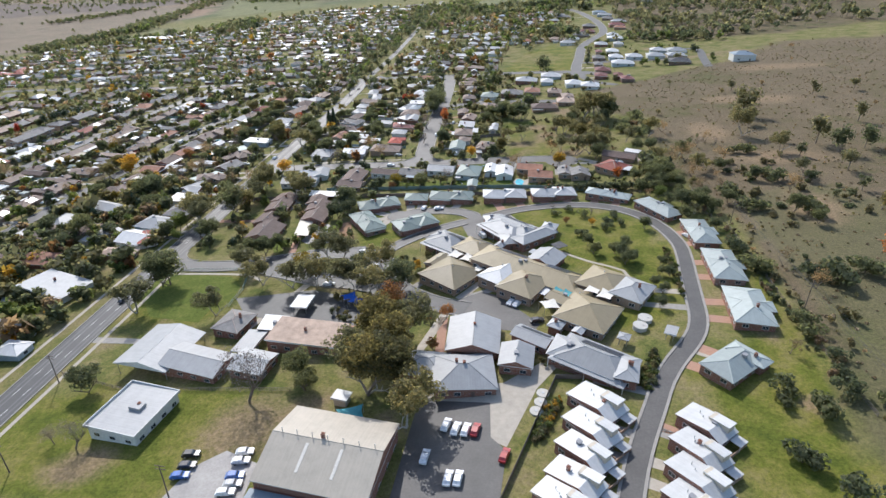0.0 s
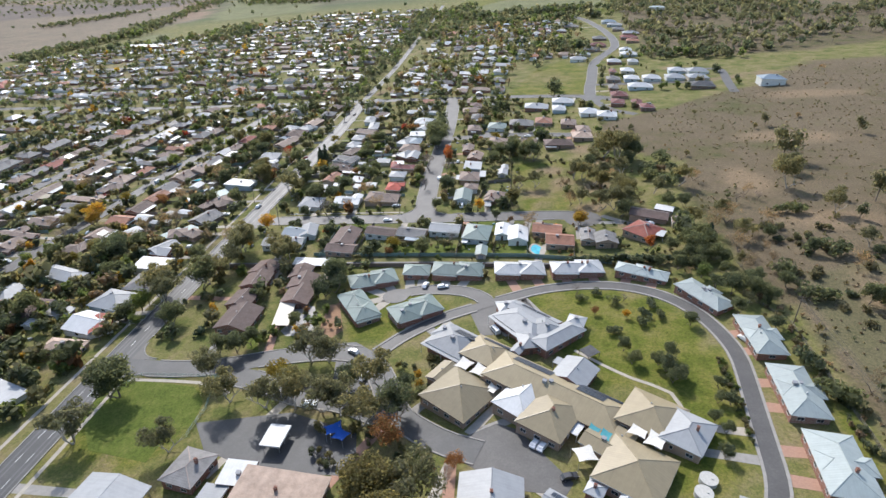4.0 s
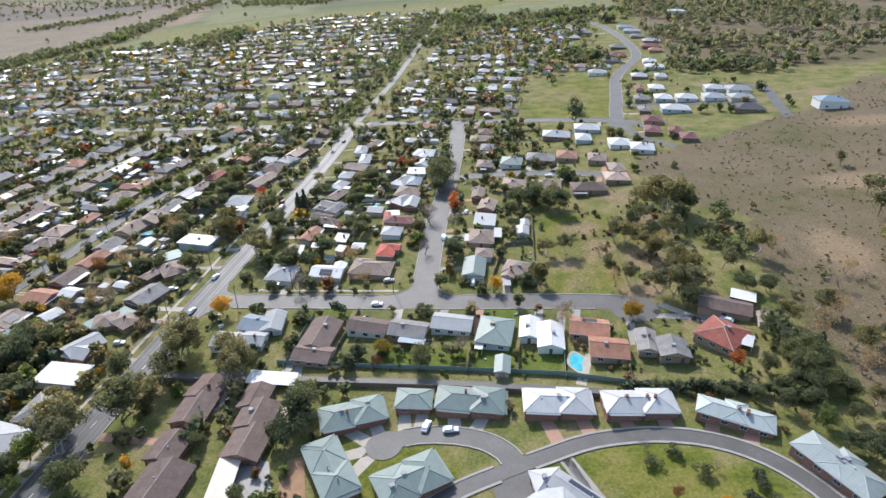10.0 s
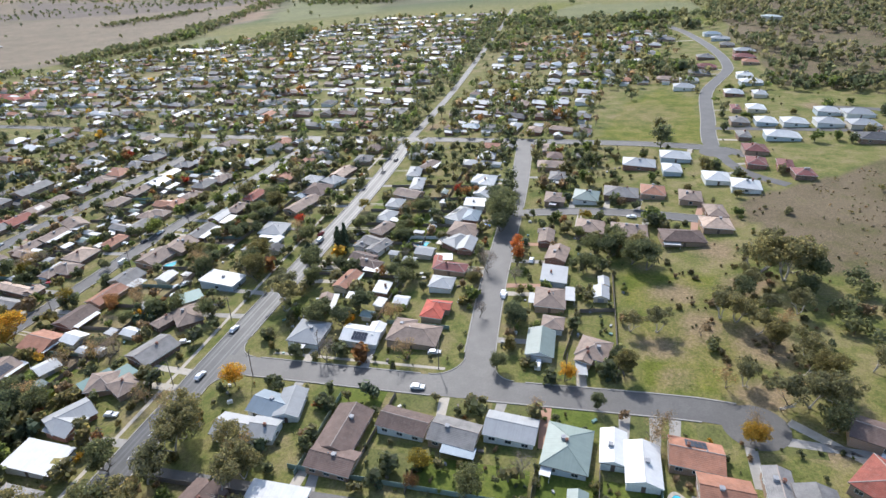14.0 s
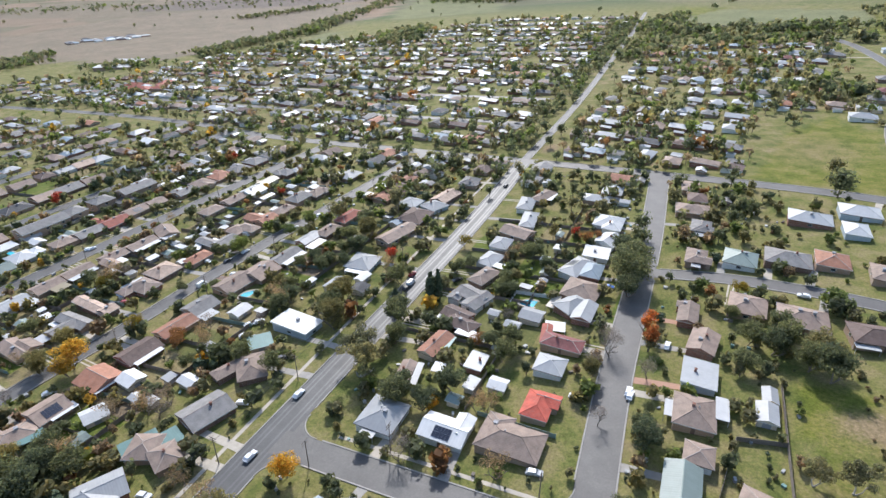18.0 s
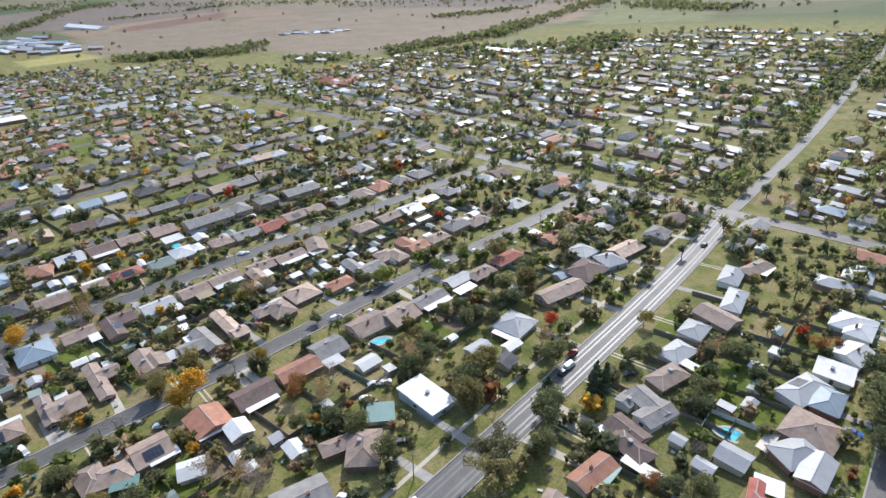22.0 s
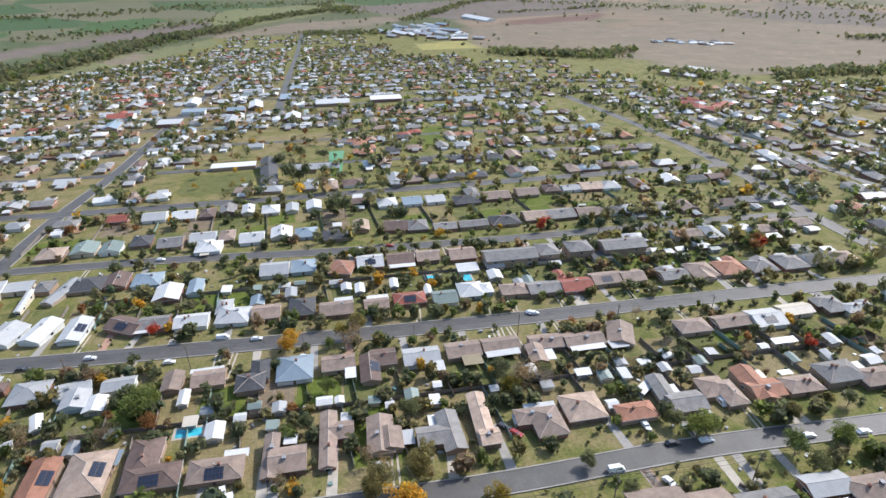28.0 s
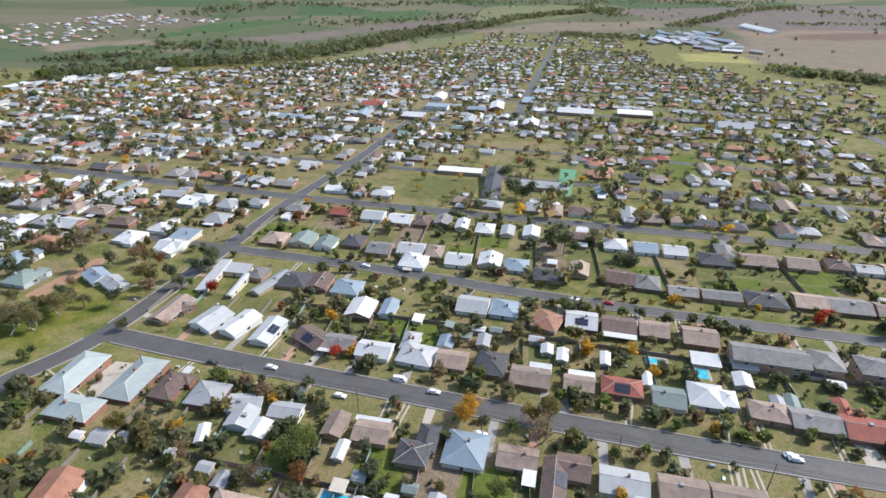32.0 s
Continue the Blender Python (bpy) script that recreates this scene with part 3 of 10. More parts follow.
road("main_road", [(-136, -260), (-138.5, -120), (-141, 20), (-143, 112), (-146, 200), (-148.8, 300), (-150.4, 400), (-151.6, 460), (-154, 514), (-158, 566)], 10.2, M_MAIN, "wide grey asphalt main road with worn wheel tracks")
road("north_road", [(-158, 560), (-164, 740), (-178, 950), (-195, 1200), (-220, 1500)], 5.5, M_MAIN, "narrower asphalt road running on through the town")
road("back_lane", [(-138, 262.5), (-90, 262.8), (-40, 263), (5, 261.5)], 3.6, M_ROAD, "dark narrow lane between two garden fences", kerbs=False)
road("cross_street", [(-146, 309.2), (-60, 309.4), (8, 310.5), (22, 307)], 9.4, M_ROAD, "grey asphalt street ending in a turning circle", [(21, 306, 8.5)])
road("side_street", [(-57, 311), (-61.6, 367), (-63.6, 417), (-66.5, 480), (-73, 562)], 10.0, M_ROAD, "broad grey asphalt street lined with houses")
road("short_street", [(-62, 442), (-33, 446), (-5, 445), (25, 440)], 7.5, M_ROAD, "narrow grey asphalt side street")
road("far_cross_street", [(60, 532), (42, 545), (0, 555), (-75, 563), (-161, 570), (-245, 576), (-386, 588), (-500, 612), (-655, 630), (-900, 640)], 9.0, M_ROAD, "pale asphalt street crossing the main road")
road("estate_road", [(42, 547), (44, 577), (48, 609), (54, 670), (60, 701), (71, 733), (84, 769), (89, 796), (91, 843), (88, 908), (82, 967), (72, 1038), (55, 1105)], 9.0, M_ROAD, "winding asphalt road through a new estate", [(43, 538, 9.0)])
road("estate_lane", [(44, 537), (48, 517), (56, 499), (70, 485)], 6.5, M_ROAD, "short asphalt lane below the estate", kerbs=False)
road("estate_row", [(48, 588), (84, 584), (118, 581), (144, 575)], 6.5, M_ROAD, "narrow asphalt street between new houses", kerbs=False)
road("village_road", [(4, 0), (13, 34), (22, 66), (30, 97), (37.4, 117), (41.3, 127), (46, 135.5), (51, 143), (54.6, 149.8), (56.6, 157), (57.6, 166), (59.2, 182), (60.6, 196), (60.8, 206), (58, 218.5), (52.6, 230), (44, 239), (32, 244.4), (17.5, 245.4), (2, 242.3), (-10, 236.5), (-19, 231.5), (-31, 224.5), (-39, 218), (-46.5, 210.3), (-51, 204), (-55, 199)], 4.5, M_ROAD, "curving asphalt loop road with pale concrete kerbs")
# tree shade is partly put into the colour here: darker main road asphalt
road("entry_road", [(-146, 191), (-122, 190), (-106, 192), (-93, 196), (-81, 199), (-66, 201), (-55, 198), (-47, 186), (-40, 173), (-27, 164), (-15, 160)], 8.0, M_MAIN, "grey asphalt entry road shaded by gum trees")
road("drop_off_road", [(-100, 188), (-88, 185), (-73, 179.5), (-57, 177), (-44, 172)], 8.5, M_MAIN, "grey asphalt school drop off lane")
road("court_road", [(-18, 232), (-21, 236.5), (-27, 240.2), (-35.4, 241.8), (-45.5, 241.3), (-52.7, 238.6), (-56, 236)], 6.0, M_ROAD, "curved asphalt court between villas", [(-54.5, 237, 5.2)])
road("estate_court", [(132, 637), (159, 626), (161, 610), (156, 577), (151, 537)], 7.0, M_ROAD, "new asphalt court on the edge of town", kerbs=False)
road("west_street", [(-352, 128), (-347, 172), (-340.2, 248), (-332.5, 349), (-328, 440), (-325, 500), (-320, 583)], 9.6, M_ROAD, "straight grey asphalt street with grass verges")
road("near_west_street", [(-258, 104), (-254, 160), (-250, 270), (-246, 340), (-245, 400), (-239, 480), (-233, 576)], 8.0, M_ROAD, "straight grey asphalt street between brick houses")
road("third_street", [(-441, 134), (-434, 225), (-424, 300), (-416, 400), (-410, 540), (-405, 592)], 8.0, M_ROAD, "straight asphalt street with grass verges")
road("third_street_south", [(-441, 130), (-448, 40), (-456, -60), (-466, -200)], 8.0, M_ROAD, "straight asphalt street with grass verges", kerbs=False)
road("fourth_street", [(-560, -330), (-545, -60), (-531, 125), (-526, 250), (-522, 400), (-516, 610)], 10.0, M_ROAD, "long straight asphalt street")
road("park_street", [(-258, 102), (-280, 108), (-315, 117), (-352, 129), (-440, 132), (-529, 134), (-640, 143), (-860, 150), (-1250, 170)], 9.0, M_ROAD, "wide asphalt street running through the town")
road("shop_street", [(-862, 40), (-870, 150), (-885, 262), (-905, 420), (-930, 620)], 12.0, M_ROAD, "wide pale asphalt shopping street", kerbs=False)
road("long_street", [(-885, 262), (-1100, 268), (-1394, 278), (-2100, 305)], 10.0, M_ROAD, "long straight tree lined street", kerbs=False)
for k in (-625, -715, -800, -985, -1075, -1165, -1255):
    road("far_street", [(k - 18, -260), (k, 60), (k + 15, 330), (k + 30, 600)], 8.0, M_ROAD, "distant straight asphalt street", kerbs=False)
for k in (660, 745, 830, 920, 1010):
    road("far_street", [(-175 - k * 0.02, k), (-400, k + 15), (-700, k + 45)], 8.0, M_ROAD, "distant asphalt street between houses", kerbs=False)


def road_gap(x, y, skip=-1):
    """Distance from a point to the nearest road's edge; below zero on the road."""
    best = 1e9
    for i, (line, half, *_) in enumerate(ROADS):
        if i == skip:
            continue
        best = min(best, float(np.min(np.hypot(line[:, 0] - x, line[:, 1] - y))) - half)
        for bx, by, br in ROADS[i][5]:
            best = min(best, math.hypot(bx - x, by - y) - br)
    return best


# rounded corners where streets meet: corner of the edges, its quarter, radius
CORNERS = [(-52.3, 314.6, 1, 1, 7), (-62.6, 314.1, -1, 1, 10), (-143.8, 313.9, 1, 1, 8), (-143.7, 304.5, 1, -1, 8), (-140.3, 195.2, 1, 1, 9), (-140.1, 187.0, 1, -1, 9),
           (-67.6, 558.2, 1, -1, 8), (-78.2, 559.2, -1, -1, 8)]
for i, (line, half, name, material, label, bulbs, kerbs) in enumerate(ROADS):
    pts = [tuple(p) for p in line]
    lift = 0.07 + 0.006 * i
    data = [ribbon(pts, half, lift)] + [disc(*b, lift + 0.003) for b in bulbs]
    ob = tagged(new(name, mesh(name, *joined(*data), [material])), label, "road", kind="structure")
    if kerbs:
        for s in (1, -1):
            l = sides(pts, s * (half + 0.2))[0]
            keep = [road_gap(x, y, i) > 0.3 and all(math.hypot(bx - x, by - y) > br for bx, by, br in bulbs) and all(math.hypot(cx - x, cy - y) > cr for cx, cy, _, _, cr in CORNERS) for x, y in l]
            v, f = [], []
            inner, outer = sides(pts, s * (half - 0.02))[0], sides(pts, s * (half + (0.72 if name == "village_road" else 0.42)))[0]
            for a, b in zip(inner, outer):
                for (x, y), up in ((a, 0.05), (a, lift + 0.15), (b, lift + 0.15), (b, 0.02)):
                    v.append((x, y, ground_z(x, y) + up))
            for j in range(len(pts) - 1):
                if keep[j] and keep[j + 1]:
                    f += [tuple(4 * j + q for q in ((e), (e + 1), (e + 5), (e + 4))) for e in range(3)]
            if f:
                kerb = part("kerb", mesh("kerb", v, f, [M_CONCRETE]), ob, None, "pale concrete kerb")
# polished wheel tracks on the main road
M_TRACK = asphalt_material("polished_asphalt", (0.085, 0.084, 0.084), (0.12, 0.119, 0.118))
M_TRACK.node_tree.nodes["Principled BSDF"].inputs["Roughness"].default_value = 0.46
for off in (-3.3, -1.7, 1.7, 3.3):
    tagged(new("wheel_track", mesh("wheel_track", *ribbon([tuple(q) for q in ROADS[0][0]], 0.34, 0.08, off), [M_TRACK])), "pale polished wheel track on the asphalt", "wheel track", kind="structure")
# centre line dashes and turning arrows' bars on the main road
line = ROADS[0][0]
dash = []
for y in range(40, 290, 9):
    x = float(np.interp(y, line[:, 1], line[:, 0]))
    for off in (-1.7, 1.7) if y < 200 else (0.0,):
        p = [(x + off - 0.09, y), (x + off + 0.09, y), (x + off + 0.09, y + 3.2), (x + off - 0.09, y + 3.2)]
        dash.append(([(a, b, ground_z(a, b) + 0.085) for a, b in p], [(0, 1, 2, 3)]))
tagged(new("lane_marking", mesh("lane_marking", *joined(*dash), [M_MARK])), "worn white painted dashes along the main road", "road marking", kind="structure")


def patch(name, poly, material, lift, label, category):
    """A flat area of paving or earth laid on the slope."""
    v = [(x, y, ground_z(x, y) + lift) for x, y in poly] + [(x, y, ground_z(x, y) - 0.1) for x, y in poly]
    n = len(poly)
    f = [tuple(range(n))] + [(i, n + i, n + (i + 1) % n, (i + 1) % n) for i in range(n)]
    return tagged(new(name, mesh(name, v, f, [material])), label, category, kind="structure")


patch("car_park", [(-23, 116), (-24, 80), (0, 80), (1, 100), (-3, 104), (-4, 116)], M_ROAD, 0.06, "asphalt car park beside the hall", "car park")
patch("forecourt", [(-22, 122), (-23, 116), (-4, 116), (-3, 103), (1, 101), (8, 122), (14, 132), (9, 133), (-1, 124)], M_PATH, 0.055, "pale concrete forecourt of the care home", "paving")
patch("gravel_lot", [(-78, 76), (-74, 90), (-68, 95.5), (-58, 92), (-57, 76)], M_GRAVEL, 0.05, "grey gravel parking lot beside the hall", "car park")
patch("care_car_park", [(-23, 159), (-22, 164), (-11, 171), (-5, 169), (9, 152), (7, 148), (-6, 149)], M_ROAD, 0.05, "dark asphalt car park of the care home", "car park")
patch("upper_car_park", [(-25, 228), (-16, 233), (-11, 225), (-12, 213), (-19, 212)], M_ROAD, 0.05, "asphalt parking bay off the loop road", "car park")
# darker asphalt on both yards, with tree shade partly in its tone
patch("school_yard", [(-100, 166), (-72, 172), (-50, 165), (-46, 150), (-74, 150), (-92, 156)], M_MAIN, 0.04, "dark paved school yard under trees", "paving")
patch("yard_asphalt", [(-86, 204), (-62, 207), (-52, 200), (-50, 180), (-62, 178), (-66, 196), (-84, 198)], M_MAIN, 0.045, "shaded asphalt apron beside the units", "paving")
patch("bare_yard", [(-76, 232), (-69, 214), (-72, 209), (-78, 214), (-80, 230)], M_DIRT, 0.03, "bare orange earth beside the villas", "earth")
patch("dirt_drive", [(-399, 73.6), (-413, 75), (-417, 80), (-407, 83), (-383, 82), (-368, 80), (-372, 72)][::-1], M_DIRT, 0.04, "bare tan earth drive beside a house", "earth")
patch("school_field", [(-106.4, 150.5), (-106.1, 162.8), (-100.5, 164.4), (-102.5, 174.7), (-109.3, 181.5), (-129.7, 183.7), (-143.8, 182.8), (-141.0, 169.5), (-126.9, 153.7)], LAWN[0], 0.03, "bright green mown field beside the school", "lawn")
patch("unit_yard", [(-91.2, 219.7), (-92.5, 212.8), (-89.3, 209.8), (-79.3, 210.4), (-80.7, 220.3), (-85.2, 229.3), (-96.2, 230.6)], M_GRAVEL, 0.03, "grey gravel yard beside the brown units", "paving")
patch("unit_lawn", [(-105.9, 212.0), (-100.6, 201.9), (-96.1, 201.2), (-101.1, 212.3), (-107.5, 226.2), (-112.2, 225.9)], LAWN[0], 0.03, "bright green lawn strip between the units", "lawn")
patch("park_lawn", [(-736, 223), (-701, 232), (-683, 265), (-675, 317), (-736, 319)], LAWN[2], 0.05, "dry yellow grass of a town park", "lawn")
patch("park_lawn", [(-559, 199), (-549, 205), (-551, 249), (-579, 252), (-602, 247), (-599, 201)], LAWN[1], 0.05, "olive green school playing field", "lawn")
patch("park_lawn", [(-648, 393), (-648, 415), (-731, 433), (-726, 409)], LAWN[0], 0.05, "bright green lawn between houses", "lawn")
patch("bare_corner", [(-494, 136), (-486, 149), (-496, 159), (-513, 151), (-518, 137)], M_DIRT, 0.05, "bare orange earth of a cleared corner block", "earth")
patch("sports_court", [(-573, 308), (-573, 318), (-650, 325), (-650, 312)], M_TURF, 0.3, "green sports court at the school", "court")
patch("unit_court", [(-315.6, 149.7), (-328, 145.9), (-335.4, 146.4), (-335.8, 156.7), (-326, 155.9), (-311.7, 160.4), (-309.9, 154.5)], M_PATH, 0.05, "pale concrete court between units", "paving")
for x, y, sx, sy, cr in CORNERS:
    arc = [(x + sx * cr - sx * cr * math.cos(a), y + sy * cr - sy * cr * math.sin(a)) for a in (math.pi / 2 * k / 10 for k in range(11))]
    pts = [(x - sx * 0.6, y - sy * 0.6), (x - sx * 0.6, y + sy * cr)] + arc + [(x + sx * cr, y - sy * 0.6)]
    if sx * sy > 0:
        pts = pts[::-1]
    patch("road_corner", pts, M_ROAD, 0.065, "rounded asphalt corner of the junction", "road")
    v = [(px + sx * w, py + sy * w, ground_z(px, py) + up) for px, py in arc for w, up in ((0, 0.02), (0, 0.22), (0.25, 0.22), (0.25, 0.02))]
    tagged(new("corner_kerb", mesh("corner_kerb", v, [(4 * k + e, 4 * k + e + 1, 4 * k + e + 5, 4 * k + e + 4) for k in range(10) for e in range(3)], [M_CONCRETE])), "pale concrete kerb round the corner", "kerb", kind="structure")

# ---- buildings ----
VILLAS = []  # those of the loop road
FOOT = []  # x, y, angle, half length, half depth of every building
USES = {
    "house": ("house", "house", "houses of the town"), "villa": ("villa", "villa", "villas of the retirement village"),
    "unit": ("unit_house", "house", "rows of units"), "shed": ("garden_shed", "shed", "garden sheds"),
    "hall": ("hall", "hall", ""), "block": ("club_building", "building", ""), "school": ("school_building", "school", "school buildings"),
    "canopy": ("canopy", "canopy", ""), "aged": ("care_home_wing", "care home", "wings of the care home"),
    "carport": ("carport", "carport", ""), "flats": ("apartment_block", "apartments", "apartment blocks"),
}


def roof_mesh(L, D, h, kind, colour, pitch=0.0, ridge=0.0):
    """Roof with eaves, fascia and soffit; the ridge runs along the longer side."""
    o = 0.5
    a, b = L / 2 + o, D / 2 + o
    swap = b > a
    if swap:
        a, b = b, a
    t = 0.22
    e = [(-a, -b), (a, -b), (a, b), (-a, b)]
    v = [(x, y, h - t) for x, y in e] + [(x, y, h) for x, y in e]
    f = [(3, 2, 1, 0)] + [(i, (i + 1) % 4, 4 + (i + 1) % 4, 4 + i) for i in range(4)]
    idx = [1] * 5
    caps = []
    if kind == "flat":
        v[6], v[7] = (a, b, h + 0.35), (-a, b, h + 0.35)
        f += [(4, 5, 6, 7)]
        idx += [0]
    elif ridge:  # long and short slope with the ridge across the longer side
        swap = False
        a, b = L / 2 + o, D / 2 + 0.15
        e = [(-a, -b), (a, -b), (a, b), (-a, b)]
        x = ridge * a
        top = h + (a - abs(x)) * 0.46
        v = [(p, q, h - t) for p, q in e] + [(p, q, h) for p, q in e] + [(x, -b, top), (x, b, top)]
        f += [(4, 8, 9, 7), (8, 5, 6, 9), (4, 5, 8), (7, 9, 6)]
        idx += [0, 0, 2, 2]
    else:
        rise = b * (pitch or (0.37 if kind == "hip" else 0.34))
        r = max(a - b, 0.3) if kind == "hip" else a
        v += [(-r, 0, h + rise), (r, 0, h + rise)]
        f += [(4, 5, 9, 8), (6, 7, 8, 9), (5, 6, 9), (7, 4, 8)]
        idx += [0, 0, 0, 0] if kind == "hip" else [0, 0, 2, 2]
        caps = [(v[8], v[9])] + ([(v[4], v[8]), (v[7], v[8]), (v[5], v[9]), (v[6], v[9])] if kind == "hip" else [])
    if swap:
        v = [(-y, x, z) for x, y, z in v]
        caps = [tuple((-y, x, z) for x, y, z in c) for c in caps]
    return v, f, idx, caps


def cap_mesh(caps, material):
    """Ridge and hip capping, one rounded strip to each line."""
    data = []
    for p, q in caps:
        p, q = Vector(p), Vector(q)
        d = (q - p).normalized()
        s = d.cross(Vector((0, 0, 1))).normalized() * 0.17
        up = Vector((0, 0, 0.1))
        v = []
        for c in (p, q):
            v += [tuple(c - s - up * 0.4), tuple(c - s * 0.5 + up * 0.7), tuple(c + s * 0.5 + up * 0.7), tuple(c + s - up * 0.4)]
        data.append((v, [(0, 1, 5, 4), (1, 2, 6, 5), (2, 3, 7, 6), (0, 3, 2, 1), (4, 5, 6, 7)]))
    return mesh("ridge_cap", *joined(*data), [material])


def window_meshes():
    w, h, t = 0.9, 0.62, 0.07
    xs, zs = (-w, -w + t, -0.03, 0.03, w - t, w), (-h, -h + t, h - t, h)
    v = [(x, y, z) for y in (-0.06, 0.03) for z in zs for x in xs]
    f = []
    for r in range(3):
        for c in range(5):
            if r == 1 and c in (1, 3):  # the two lights
                a = r * 6 + c
                f += [(a, a + 1, a + 25, a + 24), (a + 6, a + 30, a + 31, a + 7), (a, a + 24, a + 30, a + 6), (a + 1, a + 7, a + 31, a + 25)]
            else:
                a = r * 6 + c
                f.append((a, a + 1, a + 7, a + 6))
    f += [(k, k + 24, k + 25, k + 1) for k in range(5)] + [(18 + k, 19 + k, 43 + k, 42 + k) for k in range(5)] + [(6 * k, 6 * k + 6, 6 * k + 30, 6 * k + 24) for k in range(3)] + [(6 * k + 5, 6 * k + 29, 6 * k + 35, 6 * k + 11) for k in range(3)]
    bars = (v, f)
    pane = box_data(-w + 0.03, w - 0.03, -0.02, 0.01, -h + 0.03, h - 0.03)
    # the simple window: one shell with a sunk pane
    o, i = [(-w, -h), (w, -h), (w, h), (-w, h)], [(-w + t, -h + t), (w - t, -h + t), (w - t, h - t), (-w + t, h - t)]
    v = [(x, 0.03, z) for x, z in o] + [(x, -0.06, z) for x, z in o] + [(x, -0.06, z) for x, z in i] + [(x, -0.01, z) for x, z in i]
    f = [(a + k, a + (k + 1) % 4, a + 4 + (k + 1) % 4, a + 4 + k) for a in (0, 4, 8) for k in range(4)] + [(12, 13, 14, 15)]
    glazed = mesh("window", v, f, [M_TRIM, M_GLASS], [0] * 12 + [1])
    return mesh("window", *bars, [M_TRIM]), mesh("pane", *pane, [M_GLASS]), glazed


def door_mesh():
    return mesh("door", *joined(box_data(-0.45, 0.45, -0.05, 0.03, 0.0, 2.05), box_data(-0.53, -0.45, -0.07, 0.03, 0, 2.12), box_data(0.45, 0.53, -0.07, 0.03, 0, 2.12), box_data(-0.53, 0.53, -0.07, 0.03, 2.05, 2.12)), [M_TRIM_DARK])


def panel_mesh():
    return mesh("solar_panel", *joined(box_data(-0.5, 0.5, -0.85, 0.85, 0.04, 0.08), ), [M_SOLAR])


def vent_mesh():
    return mesh("roof_vent", *joined(tube_data((0, 0, -0.3), (0, 0, 0.35), 0.14, 0.14, 8), tube_data((0, 0, 0.35), (0, 0, 0.6), 0.26, 0.2, 10), tube_data((0, 0, 0.6), (0, 0, 0.72), 0.2, 0.05, 10)), [M_METAL])


def chimney_mesh():
    return mesh("chimney", *joined(box_data(-0.35, 0.35, -0.35, 0.35, -0.8, 1.0), box_data(-0.42, 0.42, -0.42, 0.42, 1.0, 1.15), tube_data((0, 0, 1.15), (0, 0, 1.4), 0.14, 0.12, 8)), [WALL["brick"]])


def cooler_mesh():
    return mesh("roof_cooler", *joined(box_data(-0.55, 0.55, -0.55, 0.55, -0.4, 0.75, 0.1), box_data(-0.62, 0.62, -0.62, 0.62, 0.75, 0.85, 0.12)), [M_PLASTIC])


def roller_data():
    """A ribbed roller door as one folded sheet."""
    v = [(x, -0.04 - 0.04 * (q % 2), 1.9 * q / 18) for q in range(19) for x in (-1.1, 1.1)] + [(-1.1, 0.03, 0), (1.1, 0.03, 0), (-1.1, 0.03, 1.9), (1.1, 0.03, 1.9)]
    return v, [(2 * q, 2 * q + 1, 2 * q + 3, 2 * q + 2) for q in range(18)] + [(38, 39, 41, 40), (0, 1, 39, 38), (36, 37, 41, 40)]


LAST = {}
rnd = random.Random(11)


